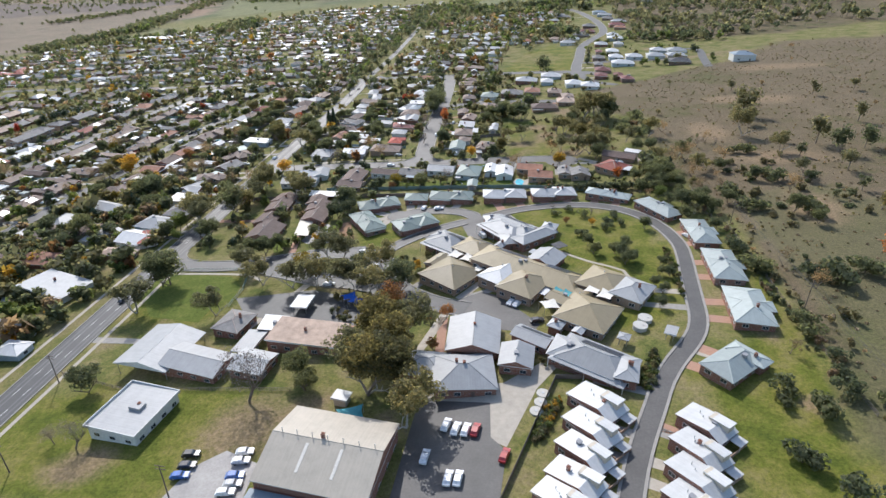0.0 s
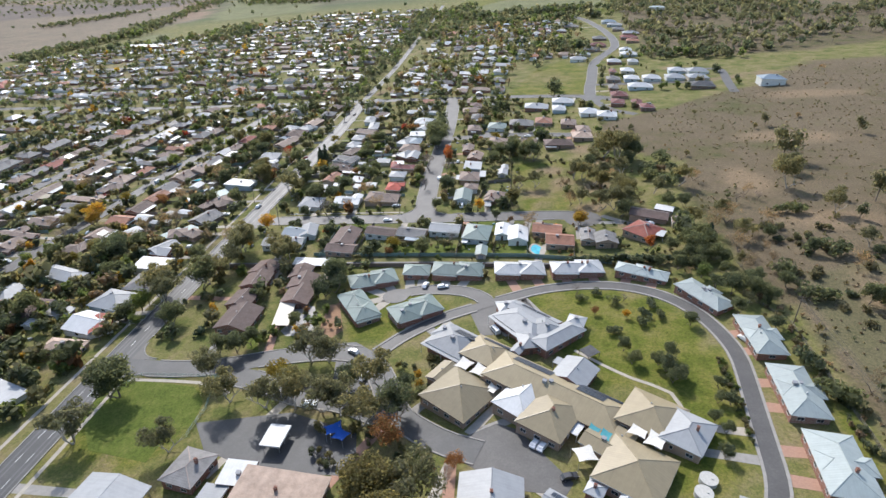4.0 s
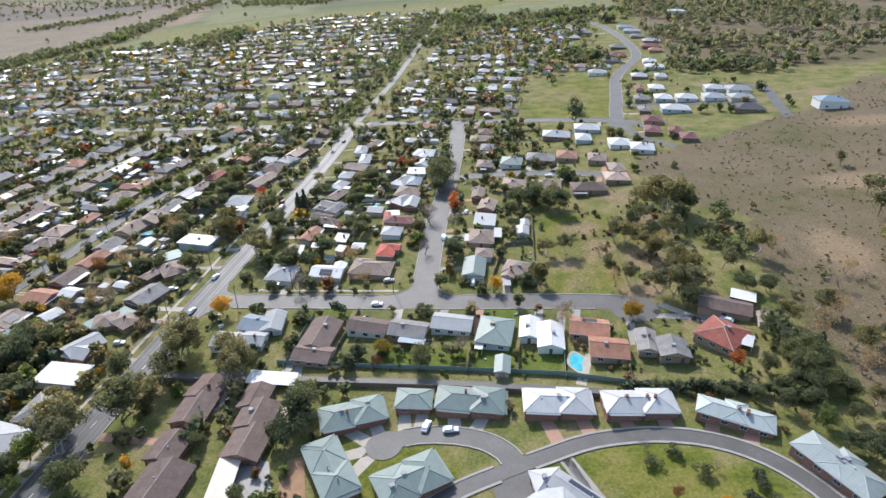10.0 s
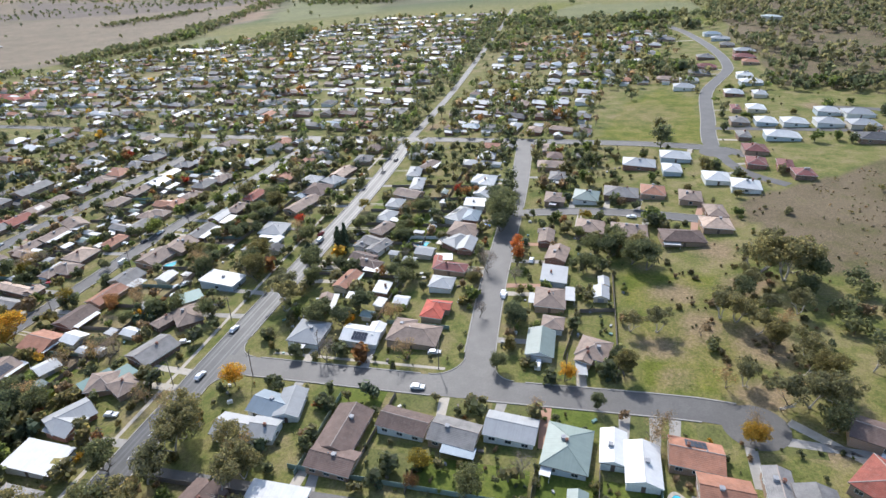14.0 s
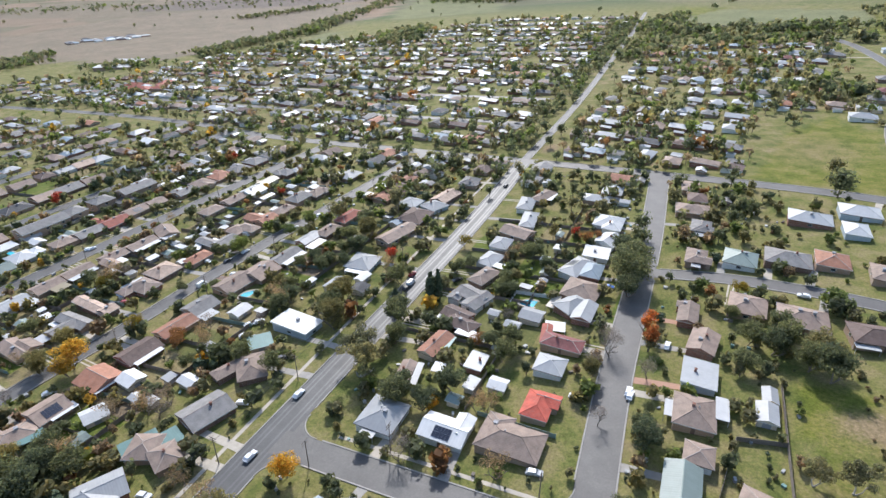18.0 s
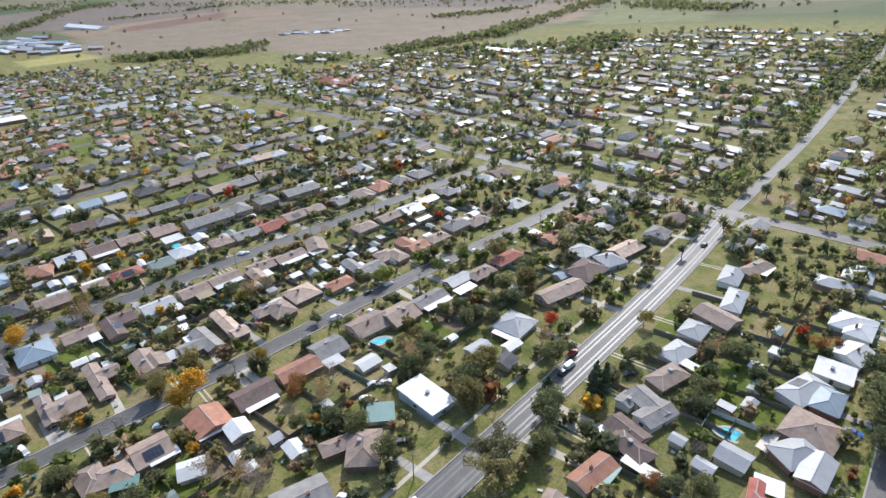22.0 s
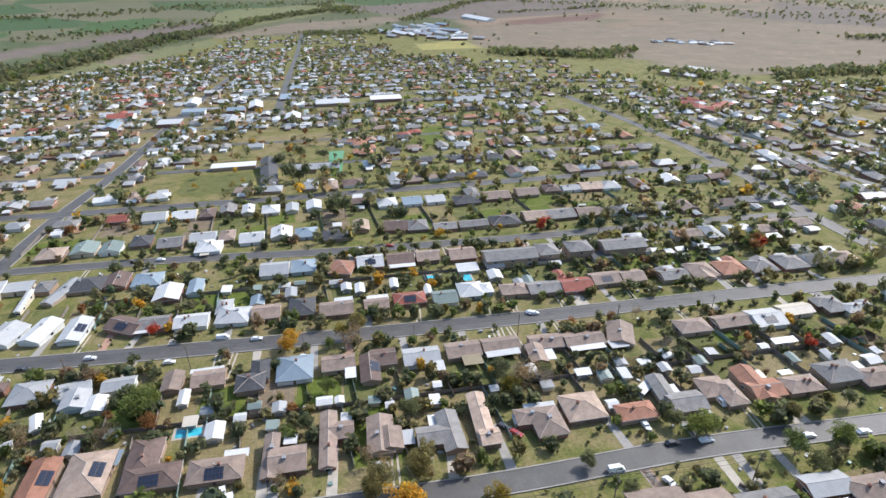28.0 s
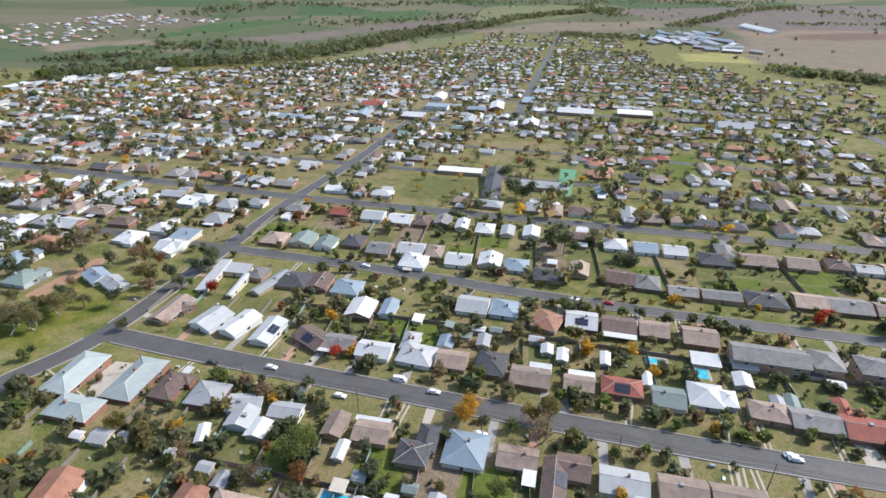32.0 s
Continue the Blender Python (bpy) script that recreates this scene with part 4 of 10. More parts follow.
def block(ob, m, L, D, kind, colour, h, wall, use, solar=False, near=True, glazed=True, ridge=0.0):
    """Walls, roof, openings and roof fittings of one volume, set under the building ob."""
    open_side = use in ("canopy", "carport")
    wm = WALL[wall]
    if open_side:
        for sx in (-1, 1):
            for k in range(3):
                y = (k - 1) * (D / 2 - 0.3)
                part("post", shared(("post", round(h, 1)), lambda: mesh("post", *box_data(-0.08, 0.08, -0.08, 0.08, -1.2, h - 0.2, 0.02), [M_METAL])), ob, m @ Matrix.Translation((sx * (L / 2 - 0.2), y, 0)))
    else:
        part("wall", mesh("wall", *box_data(-L / 2, L / 2, -D / 2, D / 2, -1.1, h - 0.2, 0.06), [wm]), ob, m)
    v, f, idx, caps = roof_mesh(L, D, h, kind, colour, {"hall": 0.27, "canopy": 0.22, "school": 0.26}.get(use, 0.0), ridge)
    trim = M_TRIM if rnd.random() < 0.6 else M_TRIM_DARK
    roof = part("roof", mesh("roof", v, f, [ROOF[colour], trim, wm], idx), ob, m, ROOF_COLOURS[colour][2] + " roof")
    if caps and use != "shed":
        part("ridge_cap", cap_mesh(caps, M_RIDGE_PALE if ROOF_COLOURS[colour][1] and rnd.random() < 0.6 else ROOF[colour]), roof)
    if open_side:
        return
    wme, pme, gme = shared("window", window_meshes)
    per = 3.5 if near else 8.0
    storeys = 2 if h > 5 and use == "flats" else 1
    for s in range(storeys):
        z = 1.45 + 2.7 * s
        for side, length, off in ((0, L, D / 2), (180, L, D / 2), (90, D, L / 2), (270, D, L / 2)):
            count = int((length - 1.6) / per) if side in (0, 180) or length > 9 else 1
            if use == "shed" or not glazed:
                count = 0
            if use == "hall":
                count = min(count, 4)
            if not near and use == "house" and side in (90, 270) and (ob.matrix_basis.translation.x < -390 or ob.matrix_basis.translation.y > 480):
                count = 0
            out = (ob.matrix_basis @ m @ pose(0, 0, 0, 0, 0, side)).to_3x3() @ Vector((0, -1, 0))
            at = ob.matrix_basis.translation
            if at.x < -190 and out.x < -0.3 or at.y > 345 and out.y > 0.3:  # walls that face away from the whole flight
                count = 0
            for k in range(count):
                x = (k + 0.5 - count / 2) * length / count
                turn = m @ pose(0, 0, 0, 0, 0, side)
                if side == 0 and k == count // 2 and s == 0:
                    part("door", shared("door", door_mesh), ob, turn @ Matrix.Translation((x, -off, 0.05)))
                    continue
                w = part("window", wme if near else gme, ob, turn @ Matrix.Translation((x, -off, z)))
                if near:
                    part("pane", pme, w)
    top = h + (0.2 if kind == "flat" else min(L, D) * (0.14 if kind == "gable" else 0.16))
    if use == "shed":
        part("roller_door", shared("roller", lambda: mesh("roller_door", *roller_data(), [M_PLASTIC])), ob, m @ Matrix.Translation((0, -D / 2, 0)))
        return
    for _ in range(rnd.choice((0, 1, 1, 2))):
        fit, maker = rnd.choice([("roof_vent", vent_mesh), ("roof_cooler", cooler_mesh), ("chimney", chimney_mesh)])
        part(fit, shared(fit, maker), roof, Matrix.Translation((rnd.uniform(-0.2, 0.2) * L, rnd.uniform(-0.12, 0.12) * D, top)))
    if solar and kind != "flat":
        long_x = L >= D
        b = (D if long_x else L) / 2 + 0.5
        rise = b * (0.37 if kind == "hip" else 0.34)
        tilt = math.degrees(math.atan2(rise, b))
        if solar is True:  # two rows of five on the slope turned most to the east, or else the north
            best = max((0, 90, 180, 270) if kind == "hip" and abs(L - D) < 3 else ((0, 180) if long_x else (90, 270)),
                       key=lambda s: (m.to_3x3() @ Vector((math.sin(radians(s)), -math.cos(radians(s)), 0))).dot(Vector((0.8, -0.45, 0))))
            solar = [(best, -2.12, 5, 2, 0.5)]
        for side, x0, count, rows, up in solar:
            for i in range(count):
                for j in range(rows):
                    q = pose(0, 0, 0, 0, 0, side) @ Matrix.Translation((x0 + i * 1.06, -b * (1 - up), h + rise * up)) @ pose(0, 0, 0, tilt, 0, 0) @ Matrix.Translation((0, (j - (rows - 1) / 2) * 1.78, 0.05))
                    part("solar_panel", shared("panel", panel_mesh), roof, q)


def lean_to(ob, m, L, D, h):
    """A white flat awning on posts along one long side."""
    a = part("awning", mesh("awning", *joined(box_data(-L * 0.36, L * 0.36, -D / 2 - 3.4, -D / 2 - 0.1, h - 0.45, h - 0.36), *[box_data(x - 0.06, x + 0.06, -D / 2 - 3.3, -D / 2 - 3.18, -0.8, h - 0.45) for x in (-L * 0.34, 0, L * 0.34)]), [ROOF["white"]]), ob, m, "flat white awning")
    return a


def house(x, y, turn, L, D, kind, colour, use="house", h=2.8, wall="", solar=False, awning=False, verandah=False, traced=False):
    if use == "shed" and h == 2.8:
        h = 2.3
    name, cat, group = USES[use]
    if not wall:
        wall = rnd.choice(["brick", "tan", "brown", "tan"] if ROOF_COLOURS[colour][1] else ["white", "cream", "blue", "white", "brick"])
        if use in ("villa", "unit", "aged", "carport"):
            wall = "brick"
        if use == "shed":
            wall = "cream"
    m = pose(x, y, ground_z(x, y), 0, 0, turn)
    what = {"house": "single storey house", "villa": "low brick villa", "unit": "brick unit", "shed": "small garden shed", "hall": "large hall", "block": "long low building", "school": "school building", "canopy": "open canopy on posts", "aged": "care home wing", "carport": "open carport", "flats": "two storey flats"}[use]
    stuff = {"brick": "red brick", "tan": "tan brick", "brown": "brown brick", "white": "white", "cream": "cream", "blue": "pale blue"}[wall]
    walls = " with solar panels," if solar else "" if use in ("canopy", "carport") else " with " + stuff + " walls,"
    label = what + walls + " " + ROOF_COLOURS[colour][2] + " " + kind + " roof"
    ob = root(name, m, label, cat, group)
    near = -150 < x and y < 305
    terrace = use == "villa" and colour == "white"
    east = 1 if m[0][0] > 0 else -1
    block(ob, Matrix.Identity(4), L, D, kind, colour, h, wall, use, solar, near, True, east * 0.42 if terrace else 0.0)
    if use == "hall":  # translucent strips, ridge ventilators and a lower skirt roof
        b = D / 2 + 0.5
        side = -1 if (m.to_3x3() @ Vector((0, 1, 0))).y > 0 else 1
        for x in (-0.16, 0.16):
            v = [(x * L + q, side * b * u, h + 0.27 * b * (1 - u) + w) for w in (0.02, 0.06) for u, q in ((0.12, -0.35), (0.12, 0.35), (0.7, 0.35), (0.7, -0.35))]
            part("skylight", mesh("skylight", v, [(3, 2, 1, 0), (4, 5, 6, 7), (0, 1, 5, 4), (1, 2, 6, 5), (2, 3, 7, 6), (3, 0, 4, 7)], [M_SAIL]), ob, None, "pale translucent roof strip")
        for k in range(7):
            part("roof_vent", shared("ridge_post", lambda: mesh("roof_vent", *joined(tube_data((0, 0, -0.2), (0, 0, 1.0), 0.1, 0.09, 8), tube_data((0, 0, 1.0), (0, 0, 1.2), 0.2, 0.06, 8)), [M_METAL])), ob, Matrix.Translation(((k - 3) * L * 0.145, -side * 0.4, h + 0.27 * b)))
        v, f = box_data(-L / 2 - 0.6, L / 2 + 0.6, side * (D / 2 + 4) if side < 0 else D / 2 + 0.6, side * (D / 2 + 0.6) if side < 0 else D / 2 + 4, h - 2.4, h - 2.2)
        part("porch_roof", mesh("porch_roof", v, f, [ROOF["blue"]]), ob, None, "blue grey lower porch roof")
        part("wall", mesh("wall", *box_data(-L / 2, L / 2, side * (D / 2 + 3.4) if side < 0 else D / 2, side * D / 2 if side < 0 else D / 2 + 3.4, -1.1, h - 2.4), [WALL["brick"]]), ob)
    if use == "aged" and colour == "zinc" and kind == "hip" and min(L, D) > 9:  # verandah roof all round
        a, b, o = L / 2 + 0.45, D / 2 + 0.45, 1.2
        ring = [(-1, -1), (1, -1), (1, 1), (-1, 1)]
        v = [(sx * (a + q), sy * (b + q), h - z - w) for w in (0.0, 0.12) for q, z in ((0.0, 0.24), (o, 0.55)) for sx, sy in ring]
        f = [(k, (k + 1) % 4, 4 + (k + 1) % 4, 4 + k) for k in range(4)] + [(8 + k, 12 + k, 12 + (k + 1) % 4, 8 + (k + 1) % 4) for k in range(4)] + [(4 + k, 4 + (k + 1) % 4, 12 + (k + 1) % 4, 12 + k) for k in range(4)]
        ver = part("verandah_roof", mesh("verandah_roof", v, f, [ROOF["zinc"]]), ob, None, "low verandah roof on posts")
        for sx, sy in ring + [(0, -1), (0, 1)]:
            part("post", shared("ver_post", lambda: mesh("post", *box_data(-0.07, 0.07, -0.07, 0.07, -3.6, 0, 0.02), [M_TRIM])), ver, Matrix.Translation((sx * (a + o - 0.2), sy * (b + o - 0.2), h - 0.62)))
    if use == "block":  # parapets and stepped upper roof
        for x0, x1, y0, y1 in ((-L / 2 - 0.55, L / 2 + 0.55, -D / 2 - 0.6, -D / 2 - 0.4), (-L / 2 - 0.55, L / 2 + 0.55, D / 2 + 0.4, D / 2 + 0.6), (-L / 2 - 0.6, -L / 2 - 0.4, -D / 2 - 0.4, D / 2 + 0.4), (L / 2 + 0.4, L / 2 + 0.6, -D / 2 - 0.4, D / 2 + 0.4)):
            part("parapet", mesh("parapet", *box_data(x0, x1, y0, y1, h - 0.25, h + 0.6), [WALL["white"]]), ob)
        part("plant_box", mesh("plant_box", *box_data(-L * 0.2, L * 0.05, -D * 0.1, D * 0.05, h - 0.1, h + 1.1, 0.05), [ROOF["zinc"]]), ob, None, "metal clad roof box")
    if awning or verandah:
        side = 0 if (m.to_3x3() @ Vector((0, -1, 0))).dot(Vector((0.6, -0.8, 0))) > 0 else 180
        lean_to(ob, pose(0, 0, 0, 0, 0, side), L, D, h)
    FOOT.append((x, y, radians(turn), L / 2 + 0.6, D / 2 + 0.6))
    if use == "villa" and not terrace:
        VILLAS.append(FOOT[-1])
    LAST.update(ob=ob, m=m, wall=wall, use=use, near=near)
    if use == "villa" and colour in ("offwhite", "green") and L > 14:  # paired hips of each duplex
        for k in (-1, 1):
            q = m @ Matrix.Translation((k * L * 0.24, 0, 0) if L > D else (0, k * D * 0.24, 0))
            wing(q.translation.x, q.translation.y, turn, L * 0.44, D + 1.0, "hip", colour, use, h + 0.1, glazed=False)
    if use == "villa" and colour == "mint":  # entry gable towards the road
        q = m @ Matrix.Translation((0, -D * 0.1, 0) if L > D else (-L * 0.12, -D * 0.3, 0))
        wing(q.translation.x, q.translation.y, turn, *((L * 0.26, D + 0.8) if L > D else (L + 0.8, D * 0.26)), "hip", colour, use, h + 0.08, glazed=False)
    if use == "house" and not traced and kind != "flat" and (x < -190 or y > 265) and not (x > -40 and y > 480):
        extra = rnd.random()
        if extra < 0.88:  # a projecting room under its own roof
            k, g = rnd.choice((-1, 1)), rnd.choice((-1, 1))
            w = min(L, D) * rnd.uniform(0.42, 0.75)
            out = rnd.uniform(0.2, 0.36)
            q = m @ Matrix.Translation((k * (L / 2 - w / 2), g * D * out, 0) if L > D else (g * L * out, k * (D / 2 - w / 2), 0))
            wing(q.translation.x, q.translation.y, turn, *((w, D * 0.85) if L > D else (L * 0.85, w)), rnd.choice((kind, "gable", kind)), colour, use, h + 0.1, glazed=False)
        if rnd.random() < 0.62:  # a flat patio or carport roof against the back wall
            k = rnd.choice((0, 180))
            w = L * rnd.uniform(0.3, 0.55)
            off = rnd.uniform(-0.2, 0.2) * L
            v, f = joined(box_data(off - w / 2, off + w / 2, -D / 2 - rnd.uniform(2.8, 4.6), -D / 2 - 0.4, h - 0.42, h - 0.32), box_data(off - w / 2 + 0.1, off - w / 2 + 0.22, -D / 2 - 2.7, -D / 2 - 2.58, -0.8, h - 0.42), box_data(off + w / 2 - 0.22, off + w / 2 - 0.1, -D / 2 - 2.7, -D / 2 - 2.58, -0.8, h - 0.42))
            part("patio_roof", mesh("patio_roof", v, f, [ROOF[rnd.choice(("white", "offwhite", "zinc", "cream", "white"))]]), ob, pose(0, 0, 0, 0, 0, k), "flat pale metal patio roof")
    if use == "villa" and colour == "white":  # raised clerestory, porch and walled court of each terrace unit
        a = L / 2 + 0.5
        x0, top = east * 0.42 * a, h + 0.58 * a * 0.46
        lo, hi = sorted((x0 - east * 2.6, x0 + east * 2.7))
        n0, n1 = (0.02, 0.44) if east > 0 else (-0.44, -0.02)
        k = part("clerestory", mesh("clerestory", *box_data(lo + 0.2, hi - 0.2, D * n0 + 0.15, D * n1 - 0.15, h, top + 0.42), [WALL["cream"]]), ob, None, "cream clerestory box")
        v = [(x, y, top + w + 0.1 * (x - x0) * east) for w in (0.42, 0.58) for x, y in ((lo, D * n0), (hi, D * n0), (hi, D * n1), (lo, D * n1))]
        part("clerestory_roof", mesh("clerestory_roof", v, [(3, 2, 1, 0), (4, 5, 6, 7), (0, 1, 5, 4), (1, 2, 6, 5), (2, 3, 7, 6), (3, 0, 4, 7)], [ROOF["white"]]), k)
        for u in (0.1, 0.22):
            part("roof_vent", shared("soil_pipe", lambda: mesh("roof_vent", *joined(tube_data((0, 0, -0.3), (0, 0, 0.45), 0.09, 0.09, 8), tube_data((0, 0, 0.45), (0, 0, 0.55), 0.16, 0.05, 8)), [M_METAL])), ob, Matrix.Translation((-east * u * L, D * 0.1 - u * D, h + (1 - 0.2) * 0.3 * a * 0.46 + 0.35)))
        part("porch_roof", mesh("porch_roof", *joined(box_data(*sorted((east * (L / 2 + 0.3), east * (L / 2 + 3.2))), -D * 0.45, D * 0.0, 2.3, 2.4), *[box_data(east * (L / 2 + 3.0) - 0.05, east * (L / 2 + 3.0) + 0.05, y - 0.05, y + 0.05, -1.2, 2.3) for y in (-D * 0.43, -D * 0.03)]), [ROOF["offwhite"]]), ob, None, "small flat porch roof")
        v, f = joined(box_data(*sorted((east * L / 2, east * (L / 2 + 2.6))), D * 0.3, D * 0.3 + 0.2, -1.2, 1.6), box_data(-L / 2 - 3.0, -L / 2, -D / 2, -D / 2 + 0.2, -1.2, 1.5), box_data(-L / 2 - 3.0, -L / 2, D / 2 - 0.2, D / 2, -1.2, 1.5), box_data(-L / 2 - 3.0, -L / 2 - 2.8, -D / 2, D / 2, -1.2, 1.5))
        part("court_wall", mesh("court_wall", v, f, [WALL["tan"]]), ob, None, "low tan brick courtyard wall")
    return ob


def wing(x, y, turn, L, D, kind, colour, use="house", h=2.8, wall="", solar=False, awning=False, glazed=True):
    """A wing of the building placed last."""
    m = LAST["m"].inverted() @ pose(x, y, LAST["m"].translation.z + SLOPE_X * (x - LAST["m"].translation.x), 0, 0, turn)
    block(LAST["ob"], m, L, D, kind, colour, h + 0.06, LAST["wall"], use, solar, LAST["near"], glazed)
    FOOT.append((x, y, radians(turn), L / 2 + 0.6, D / 2 + 0.6))



def slab(x, y, turn, L, D, colour):
    """A flat patio or carport roof on posts, against the building placed last."""
    m = LAST["m"].inverted() @ pose(x, y, LAST["m"].translation.z + SLOPE_X * (x - LAST["m"].translation.x), 0, 0, turn)
    legs = [box_data(sx * (L / 2 - 0.15) - 0.06, sx * (L / 2 - 0.15) + 0.06, sy * (D / 2 - 0.15) - 0.06, sy * (D / 2 - 0.15) + 0.06, -0.8, 2.36) for sx in (-1, 1) for sy in (-1, 1)]
    part("patio_roof", mesh("patio_roof", *joined(box_data(-L / 2, L / 2, -D / 2, D / 2, 2.36, 2.48), *legs), [ROOF[colour]]), LAST["ob"], m, "flat " + ROOF_COLOURS[colour][2] + " patio roof on posts")
    FOOT.append((x, y, radians(turn), L / 2, D / 2))


# ---- the buildings ----
house(-7.3, 254.1, 5, 19.3, 8.9, "hip", "offwhite", use="villa")
house(15.1, 254.9, 8, 19.7, 8.1, "hip", "offwhite", use="villa")
house(-32.1, 253.5, 1, 20.1, 8.9, "hip", "green", use="villa")
house(-49.1, 253.2, 5, 10.2, 7.7, "hip", "green", use="villa")
house(-65.9, 246.1, 25, 18.8, 8.6, "hip", "green", use="villa")
house(-66.3, 226.1, 126, 20.6, 8.4, "hip", "green", use="villa")
house(-44.3, 224.4, 36, 18.1, 9.8, "hip", "green", use="villa")
house(39.3, 251.7, 162, 18.7, 6.6, "hip", "mint", use="villa")
house(58.0, 235.5, 125, 18.9, 8.4, "hip", "mint", use="villa")
house(69.1, 212.0, 94, 19.7, 8.7, "hip", "mint", use="villa")
house(70.7, 186.0, 89, 20.6, 9.6, "hip", "mint", use="villa")
house(71.1, 159.9, 86, 19.7, 10.8, "hip", "mint", use="villa")
house(59.6, 132.4, 133, 9.0, 16.4, "hip", "mint", use="villa")
house(46.9, 108.8, 133, 11.0, 6.9, "gable", "white", use="villa")
house(43.7, 100.4, 128, 11.6, 6.4, "gable", "white", use="villa")
house(41.6, 92.6, 129, 12.3, 6.4, "gable", "white", use="villa")
house(39.2, 85.4, 130, 11.6, 5.9, "gable", "white", use="villa")
house(22.7, 114.9, 137, 12.7, 7.5, "gable", "white", use="villa")
house(20.7, 106.0, 135, 12.5, 6.4, "gable", "white", use="villa")
house(18.5, 98.1, 136, 12.2, 6.1, "gable", "white", use="villa")
house(16.1, 90.6, 144, 11.5, 6.2, "gable", "white", use="villa")
house(13.4, 84.5, 143, 12.0, 5.7, "gable", "white", use="villa")
house(-22.5, 179.6, 147, 16.4, 16.6, "hip", "beige", use="aged", h=3.2, wall="tan")
wing(-28.8, 188.6, 61, 9.0, 5.4, "gable", "beige", use="aged", h=3.1, glazed=False)
wing(-12.0, 190.5, 61, 11.0, 5.6, "hip", "beige", use="aged", h=3.2, glazed=False)
wing(-15.9, 199.2, 151, 13.0, 11.6, "hip", "beige", use="aged", h=3.2, solar=[(0, -5.0, 9, 1, 0.3)])
wing(5.4, 181.3, 151, 42.0, 13.2, "hip", "beige", use="aged", h=3.5, solar=[(0, 4.4, 12, 2, 0.36), (0, -12.6, 8, 2, 0.52), (0, -16.8, 13, 1, 0.16)])
wing(-3.7, 179.0, 147, 10.6, 16.2, "hip", "white", use="aged", h=3.6)
wing(3.6, 171.8, 152, 12.8, 15.6, "hip", "beige", use="aged", h=3.6)
wing(16.2, 162.6, 148, 9.0, 6.0, "gable", "beige", use="aged", h=3.0, glazed=False)
wing(21.5, 164.0, 61, 7.0, 4.6, "flat", "beige", use="aged", h=3.0, glazed=False)
wing(23.5, 154.7, 153, 15.6, 16.2, "hip", "beige", use="aged", h=3.2)
wing(30.3, 173.6, 151, 14.4, 14.6, "hip", "beige", use="aged", h=3.2)
wing(38.4, 168.0, 150, 10.0, 12.6, "hip", "zinc", use="aged", h=3.3)
slab(11.2, 169.6, 61, 8.5, 2.6, "white")
slab(29.4, 150.5, 61, 6.0, 2.2, "cream")
house(-27.0, 204.5, 149, 13.9, 12.4, "hip", "zinc", use="aged", h=3.2, solar=[(0, -5.6, 8, 2, 0.42)])
wing(-31.6, 209.4, 59, 6.0, 5.0, "hip", "zinc", use="aged", h=3.2, glazed=False)
house(11.0, 190.4, 61, 10.6, 10.0, "gable", "zinc", use="aged", h=3.2)
slab(8.2, 195.2, 151, 6.6, 3.6, "offwhite")
slab(16.1, 201.6, 40, 5.0, 4.4, "charcoal")
house(-4.6, 215.2, 134, 18.5, 11.0, "hip", "zinc", use="aged", h=3.4)
wing(6.7, 208.8, 45, 18.0, 6.5, "hip", "zinc", use="aged", h=3.4)
wing(2.6, 212.6, 136, 9.5, 9.0, "hip", "zinc", use="aged", h=3.5, glazed=False)
wing(-3.0, 206.3, 16, 6.3, 8.1, "hip", "zinc", use="aged", h=3.2)
wing(-5.6, 202.6, 61, 7.0, 2.8, "gable", "zinc", use="aged", h=3.0, glazed=False)
wing(-1.3, 220.4, 145, 18.5, 5.2, "gable", "zinc", use="aged", h=3.3, solar=[(0, -5.0, 11, 1, 0.55)])
wing(-10.5, 225.7, 17, 7.1, 6.1, "hip", "offwhite", use="aged", h=3.2)
wing(12.9, 217.6, 164, 5.2, 5.2, "hip", "offwhite", use="aged", h=3)
house(-10.8, 141.5, 2, 14.9, 16.3, "gable", "zinc", use="aged", h=3.4, wall="brick")
wing(-12.0, 124.5, 10, 16.4, 13.8, "hip", "zinc", use="aged", h=3.4)
wing(-23.4, 127.5, 0, 12.5, 10.1, "hip", "zinc", use="aged", h=3.4)
wing(2.2, 132.2, 177, 8.8, 9.4, "gable", "zinc", use="aged", h=3.2)
house(23.6, 132.0, 152, 18.4, 11.4, "hip", "zinc", use="aged", h=3.2, solar=[(0, -5.6, 11, 2, 0.36)])
wing(16.5, 135.7, 161, 9.0, 9.6, "hip", "zinc", use="aged", h=3.3)
wing(31.5, 127.6, 169, 5.5, 9.4, "hip", "offwhite", use="aged", h=3.2)
house(6.6, 141.6, 152, 11.0, 5.6, "gable", "zinc", use="aged", h=3.2, solar=[(0, -4.4, 9, 1, 0.5)])
house(13.6, 148.2, 155, 3.6, 3.6, "hip", "offwhite", use="aged", h=3)
house(20.2, 145.6, 61, 3.6, 2.4, "gable", "offwhite", use="aged", h=2.8)
house(-116.6, 254.6, 171, 9.5, 9.9, "gable", "brown", use="unit")
wing(-115.8, 245.0, 2, 9.8, 11.9, "gable", "brown", use="unit")
house(-115.2, 230.1, 177, 8.9, 10.3, "gable", "brown", use="unit")
wing(-110.4, 217.1, 179, 12.3, 14.7, "gable", "brown", use="unit")
house(-98.7, 251.7, 2, 7.7, 9.6, "gable", "brown", use="unit")
wing(-94.8, 243.8, 2, 10.3, 10.6, "gable", "brown", use="unit")
wing(-92.9, 233.2, 0, 10.3, 11.3, "gable", "brown", use="unit")
